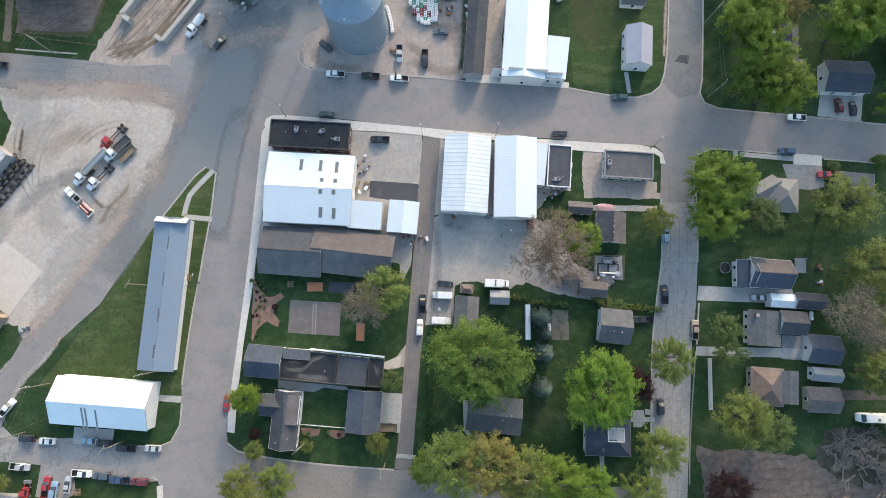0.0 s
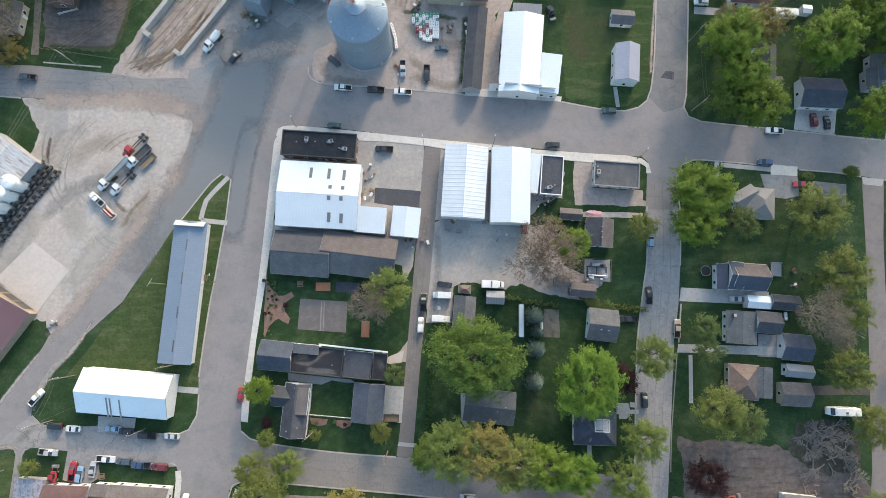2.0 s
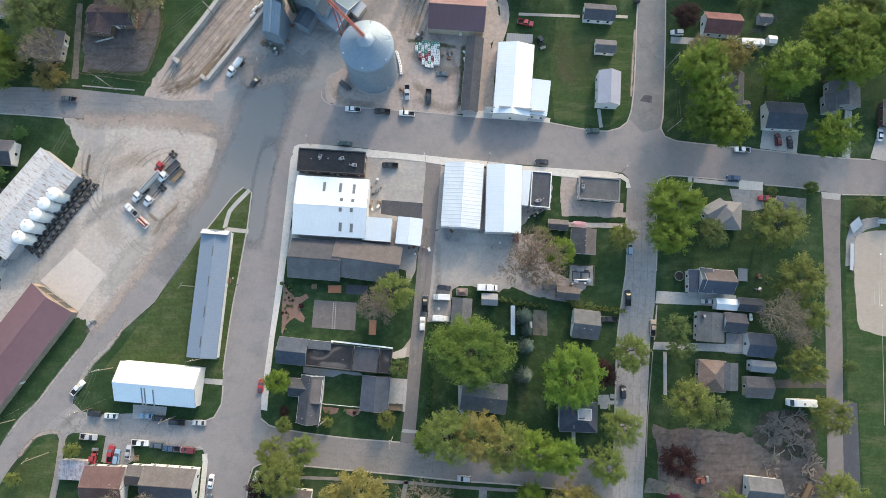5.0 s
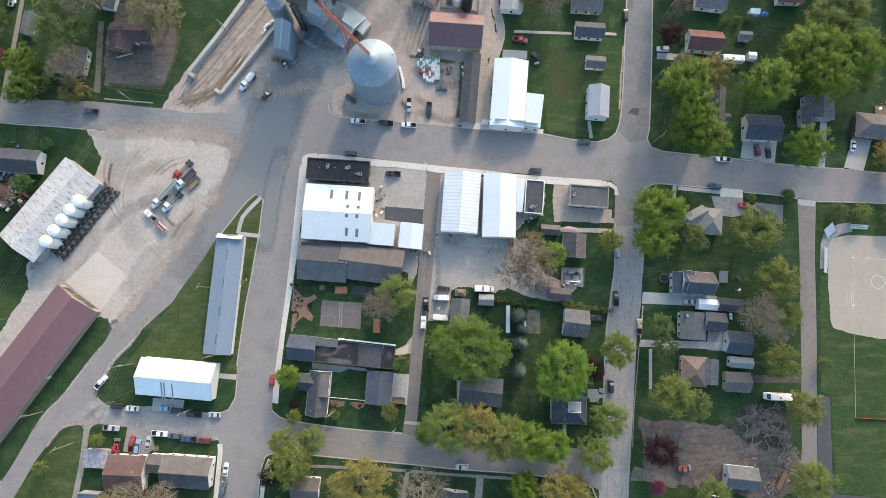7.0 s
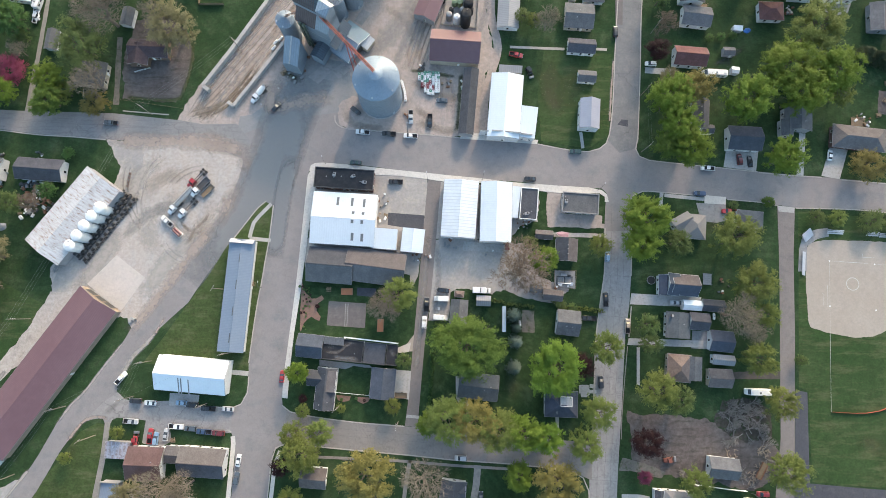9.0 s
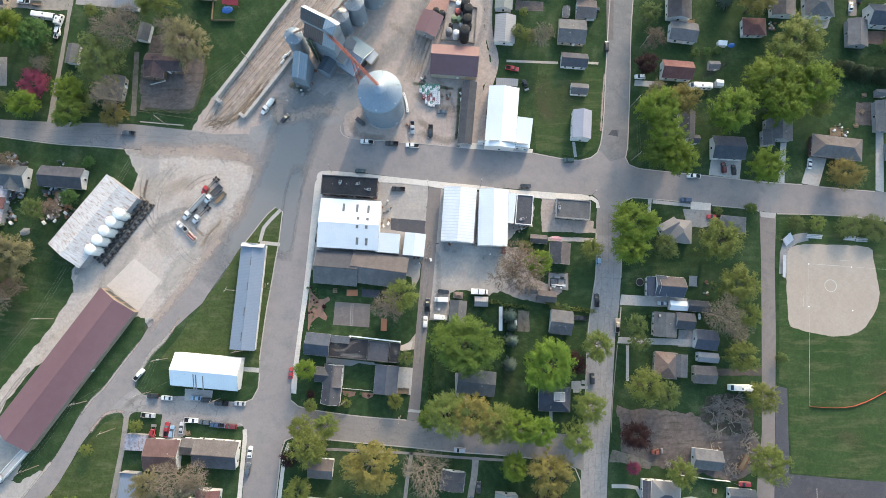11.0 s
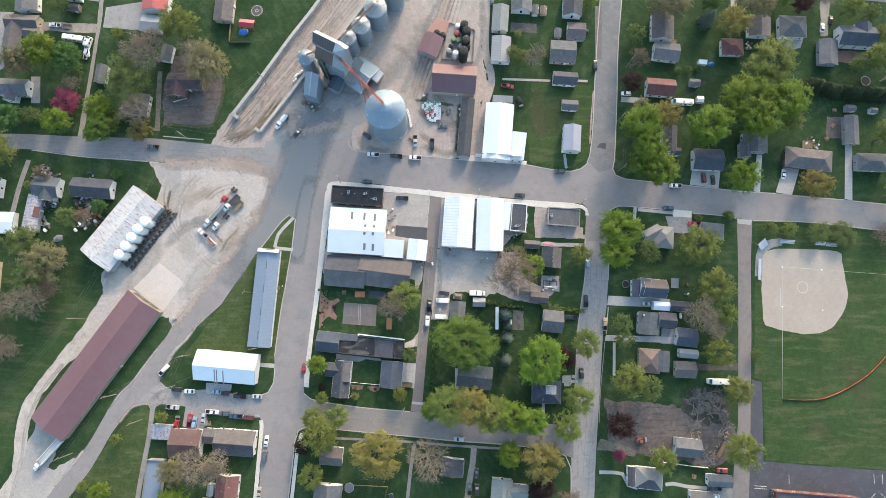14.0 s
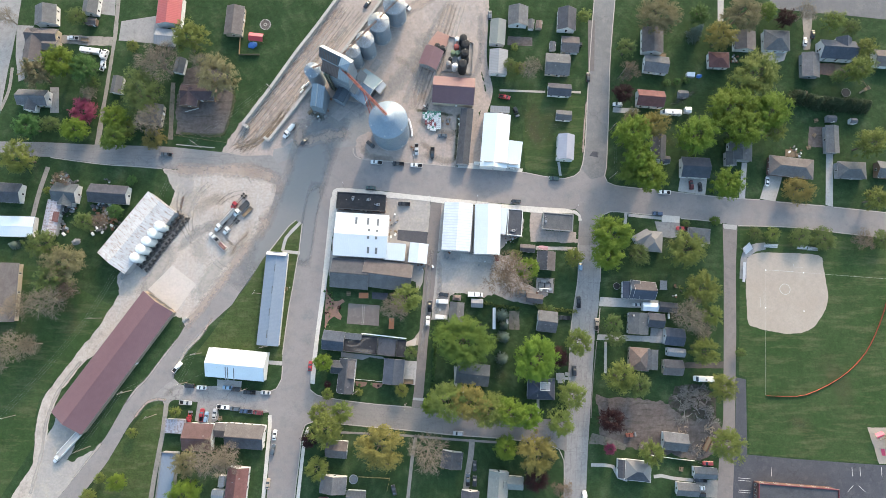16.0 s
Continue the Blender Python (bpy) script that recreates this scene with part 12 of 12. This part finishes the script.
pump_skid(49.9, 11.2, -3)
trailer(-14.6, -33.2, 178, "black open trailer parked on a concrete drive", DARK_TRIM, 4.6)
for i in range(46):
    rnd = random.Random(900 + i)
    tx, ty = -53.6 + rnd.random() * 3.2, -8.0 + rnd.random() * 17.0
    if ty < 0 and tx > -52.0:
        continue
    tree(tx, ty, rnd.uniform(0.45, 0.95), rnd.uniform(0.3, 0.6), ("plum", "deep", "olive")[i % 3], True)


def log_pile(x, y, r, n, seed):
    """Sawn lengths of trunk dropped in a loose heap."""
    rnd = random.Random(seed)
    th = thing("log_pile", x, y, 0, "loose heap of pale sawn logs on bare soil", "log pile", z=0.03)
    for i in range(n):
        d, a, h = r * math.sqrt(rnd.random()), rnd.uniform(0, math.tau), rnd.uniform(0, math.pi)
        k, t = rnd.uniform(0.35, 0.9), rnd.uniform(0.10, 0.22)
        px, py, pz = d * math.cos(a), d * math.sin(a), t + (0.3 if d < r * 0.4 and i % 2 else 0.0)
        part("log", Build().rod((px - k * math.cos(h), py - k * math.sin(h), pz), (px + k * math.cos(h), py + k * math.sin(h), pz), t, t * 0.9, 8), LOG_WOOD, th)
    return th


LOG_WOOD = mat("sawn_log_wood", (0.30, 0.235, 0.175), (0.24, 0.19, 0.145), 0.9, coarse=1.0, fine=6.0, bump=0.3)
log_pile(124.8, -54.4, 2.2, 26, 1)
log_pile(119.6, -64.0, 2.6, 24, 2)
log_pile(124.0, -60.5, 2.4, 14, 3)
log_pile(112.5, -55.0, 3.2, 12, 4)
veil([(70.2, 76.0), (71.6, 92.0), (73.0, 104.0)], 1.4, "tan", 0.070, "tan dirt washed along the kerb")
veil([(-186.5, -84.0), (-182.8, -66.0), (-181.8, -52.0), (-177.5, -38.0), (-167.5, -23.5)], 2.0, "pale", 0.0555, "pale stone dust in the wheel tracks")
veil([(-109.9, -7.6), (-113.9, -13.4), (-118.5, -18.0), (-122.0, -24.0), (-124.2, -28.8), (-123.8, -32.2)], 2.4, "pale", 0.0565, "gravel strewn along the road edge")
veil([(-107.5, -3.0), (-111.2, -10.6)], 1.6, "tan", 0.0572, "tan dust along the road edge")
veil([(-122.9, -12.7), (-130.4, -23.0), (-136.9, -32.2), (-141.4, -36.7), (-146.0, -43.4)], 1.5, "pale", 0.0578, "gravel strewn along the road edge")
veil([(-155.1, -60.2), (-157.8, -63.8), (-162.3, -69.8), (-167.7, -77.0)], 1.6, "pale", 0.0584, "gravel strewn along the road edge")
veil([(-126.0, -42.1), (-130.8, -41.1), (-134.8, -42.1), (-137.9, -44.8), (-141.8, -50.5)], 1.8, "tan", 0.0588, "tan dust along the road edge")
veil([(-121.6, -34.7), (-125.2, -37.5), (-129.3, -41.1)], 3.0, "silt", 0.0592, "dried mud at the street corner")
veil([(-103.6, 116.0), (-102.4, 103.0), (-105.2, 90.0), (-109.0, 85.2), (-128.5, 86.4)], 2.2, "weeds", 0.0465, "weeds along the edge of the tilled soil")
# ---- a flat roof deck on the hip-roofed house ----
deck = thing("roof_deck", 48.0, -34.6, -2.3, "pale grey flat deck let into a blue-black hip roof", "roof deck", z=5.6)
part("deck_slab", Build().box(0, 0, 0, 4.4, 3.6, 1.1), PALE_DECK, deck)
for u in (-2.15, 2.15):
    part("deck_kerb", Build().box(u, 0, 1.1, 0.14, 3.6, 0.16), TRIM, deck)
for u in (-1.75, 1.75):
    part("deck_kerb", Build().box(0, u, 1.1, 4.1, 0.14, 0.16), TRIM, deck)
for u in (-1.0, 0.0, 1.0):
    part("deck_seam", Build().box(u, 0, 1.1, 0.05, 3.3, 0.03), GUTTER, deck)
tagged(part("skylight", Build().slab([(44.3, -39.4, 5.5), (44.9, -39.4, 5.5), (44.9, -38.2, 6.2), (44.3, -38.2, 6.2)], 0.08), SKYLIGHT), "small pale skylight in a blue-black roof", "skylight")
veil([(-93.6, -6.0), (-95.4, -10.2)], 3.6, "tan", 0.030, "bare worn patch in the meadow")
veil([(-82.6, 24.5), (-87.0, 18.0), (-91.5, 11.0), (-96.0, 4.6)], 2.2, "tan", 0.0595, "gravel strewn along the road edge")
veil([(-84.6, 20.0), (-86.4, 14.0)], 2.8, "tan", 0.031, "bare worn patch in the meadow")
scrap_heap(-119.5, -4.8, 1.6, 5, 61, "broken lump of dark concrete", [GUTTER_DARK, CONCRETE], 0.02)
# ---- open end of the storage barn, with roof timbers showing ----
barn_door = thing("barn_doorway", -150.9, -23.75, 55.2, "drive-in barn doorway, its inner shade put in as dark panel", "doorway", kind="structure")
# a solid dark panel stands for the shade inside the open end
part("dark_opening", Build().box(33.5, 0, 0, 0.12, 13.0, 3.9), DARK_TRIM, barn_door)
for u in (-6.7, -2.2, 2.2, 6.7):
    part("door_post", Build().box(33.62, u, 0, 0.2, 0.3, 3.9), WALLS["wood"], barn_door)
part("door_header", Build().box(33.62, 0, 3.9, 0.2, 13.7, 0.35), WALLS["wood"], barn_door)
scrap_heap(-166.8, 49.6, 1.6, 7, 200, "worn yard clutter, a crate or drum on the grass", [WHITE, STEEL, GALV, GUTTER, GUTTER_DARK, DARK_TRIM, DARK_TRIM], 0.000)
scrap_heap(-163.3, 49.9, 1.8, 9, 201, "worn yard clutter, a crate or drum on the grass", [WHITE, STEEL, GALV, GUTTER, GUTTER_DARK, DARK_TRIM, DARK_TRIM], 0.000)
scrap_heap(-160.1, 49.6, 1.6, 7, 202, "worn yard clutter, a crate or drum on the grass", [WHITE, STEEL, GALV, GUTTER, GUTTER_DARK, DARK_TRIM, DARK_TRIM], 0.000)
scrap_heap(-164.9, 42.9, 3.4, 16, 203, "worn yard clutter, a crate or drum on the grass", [WHITE, STEEL, GALV, GUTTER, GUTTER_DARK, DARK_TRIM, DARK_TRIM], 0.000)
scrap_heap(-162.6, 40.7, 3.0, 14, 204, "worn yard clutter, a crate or drum on the grass", [WHITE, STEEL, GALV, GUTTER, GUTTER_DARK, DARK_TRIM, DARK_TRIM], 0.000)
scrap_heap(-166.2, 38.5, 2.4, 9, 205, "worn yard clutter, a crate or drum on the grass", [WHITE, STEEL, GALV, GUTTER, GUTTER_DARK, DARK_TRIM, DARK_TRIM], 0.000)
scrap_heap(-182.0, 40.9, 1.8, 9, 206, "worn yard clutter, a crate or drum on the grass", [WHITE, STEEL, GALV, GUTTER, GUTTER_DARK, DARK_TRIM, DARK_TRIM], 0.000)
scrap_heap(-182.6, 38.5, 1.6, 6, 207, "worn yard clutter, a crate or drum on the grass", [WHITE, STEEL, GALV, GUTTER, GUTTER_DARK, DARK_TRIM, DARK_TRIM], 0.000)
scrap_heap(-179.2, 48.8, 1.8, 8, 208, "worn yard clutter, a crate or drum on the grass", [WHITE, STEEL, GALV, GUTTER, GUTTER_DARK, DARK_TRIM, DARK_TRIM], 0.000)
scrap_heap(-181.2, 46.6, 1.6, 6, 209, "worn yard clutter, a crate or drum on the grass", [WHITE, STEEL, GALV, GUTTER, GUTTER_DARK, DARK_TRIM, DARK_TRIM], 0.000)
scrap_heap(-180.4, 63.5, 2.0, 9, 210, "worn yard clutter, a crate or drum on the grass", [WHITE, STEEL, GALV, GUTTER, GUTTER_DARK, DARK_TRIM, DARK_TRIM], 0.000)
scrap_heap(-177.7, 62.4, 1.6, 6, 211, "worn yard clutter, a crate or drum on the grass", [WHITE, STEEL, GALV, GUTTER, GUTTER_DARK, DARK_TRIM, DARK_TRIM], 0.000)
scrap_heap(-161.6, 61.9, 1.6, 6, 212, "worn yard clutter, a crate or drum on the grass", [WHITE, STEEL, GALV, GUTTER, GUTTER_DARK, DARK_TRIM, DARK_TRIM], 0.000)
tarp_heap(-174.7, 32.4, 1.9, GUTTER, "low heap under a grey-green tarpaulin in the grass")
for k in (-0.9, 0.0, 0.9):
    wire((-159.8 + k, -3.9 - k * 0.75, 10.2), (-196.0 + k, -48.4 - k * 0.75, 10.2), 1.6)
utility_pole(-196.0, -48.4, 10.6, 5, 2, False)
veil([(178.0, -18.0), (188.0, -34.0), (192.0, -48.0)], 12, "straw", 0.0185, "thin dry patches in the outfield")
veil([(160.0, -50.0), (176.0, -56.0)], 8, "straw", 0.0195, "thin dry patches in the outfield")
tree(112.9, 112.7, 3.6, 2.6, "deep", True)
tree(117.8, 113.0, 3.6, 2.6, "deep", True)
tree(122.8, 113.7, 3.6, 2.6, "deep", True)
tarp_heap(129.7, 116.6, 1.3, NAVY, "crumpled blue tarpaulin beside a white shed")
scrap_heap(148.3, 125.6, 2.4, 12, 230, "worn yard clutter, a crate or drum on the grass", [WHITE, STEEL, RUST, PAINTS["tan"], GUTTER_DARK], 0.000)
veil([(113.5, 100.8), (118.5, 103.2), (124.0, 106.5), (128.0, 109.5)], 3.0, "dark", 0.022, "bare trodden soil between sheds")
veil([(120.5, 99.6), (121.8, 104.2)], 2.6, "dark", 0.023, "bare trodden soil between sheds")
tagged(part("shed_header", Build().slab([(-81.8, 27.6, 3.5), (-72.4, 26.9, 3.5), (-72.5, 25.2, 4.9), (-81.9, 25.9, 4.9)], 0.2), ROOFS["pale_metal"]), "pale metal false-front slope across a shed's end", "roof")
veil([(50.8, 43.6), (51.0, 40.9)], 1.6, "dark", 3.36, "dark tar patch on a flat roof")
veil([(50.5, 42.8), (51.6, 41.6)], 1.4, "dark", 3.365, "dark tar patch on a flat roof")
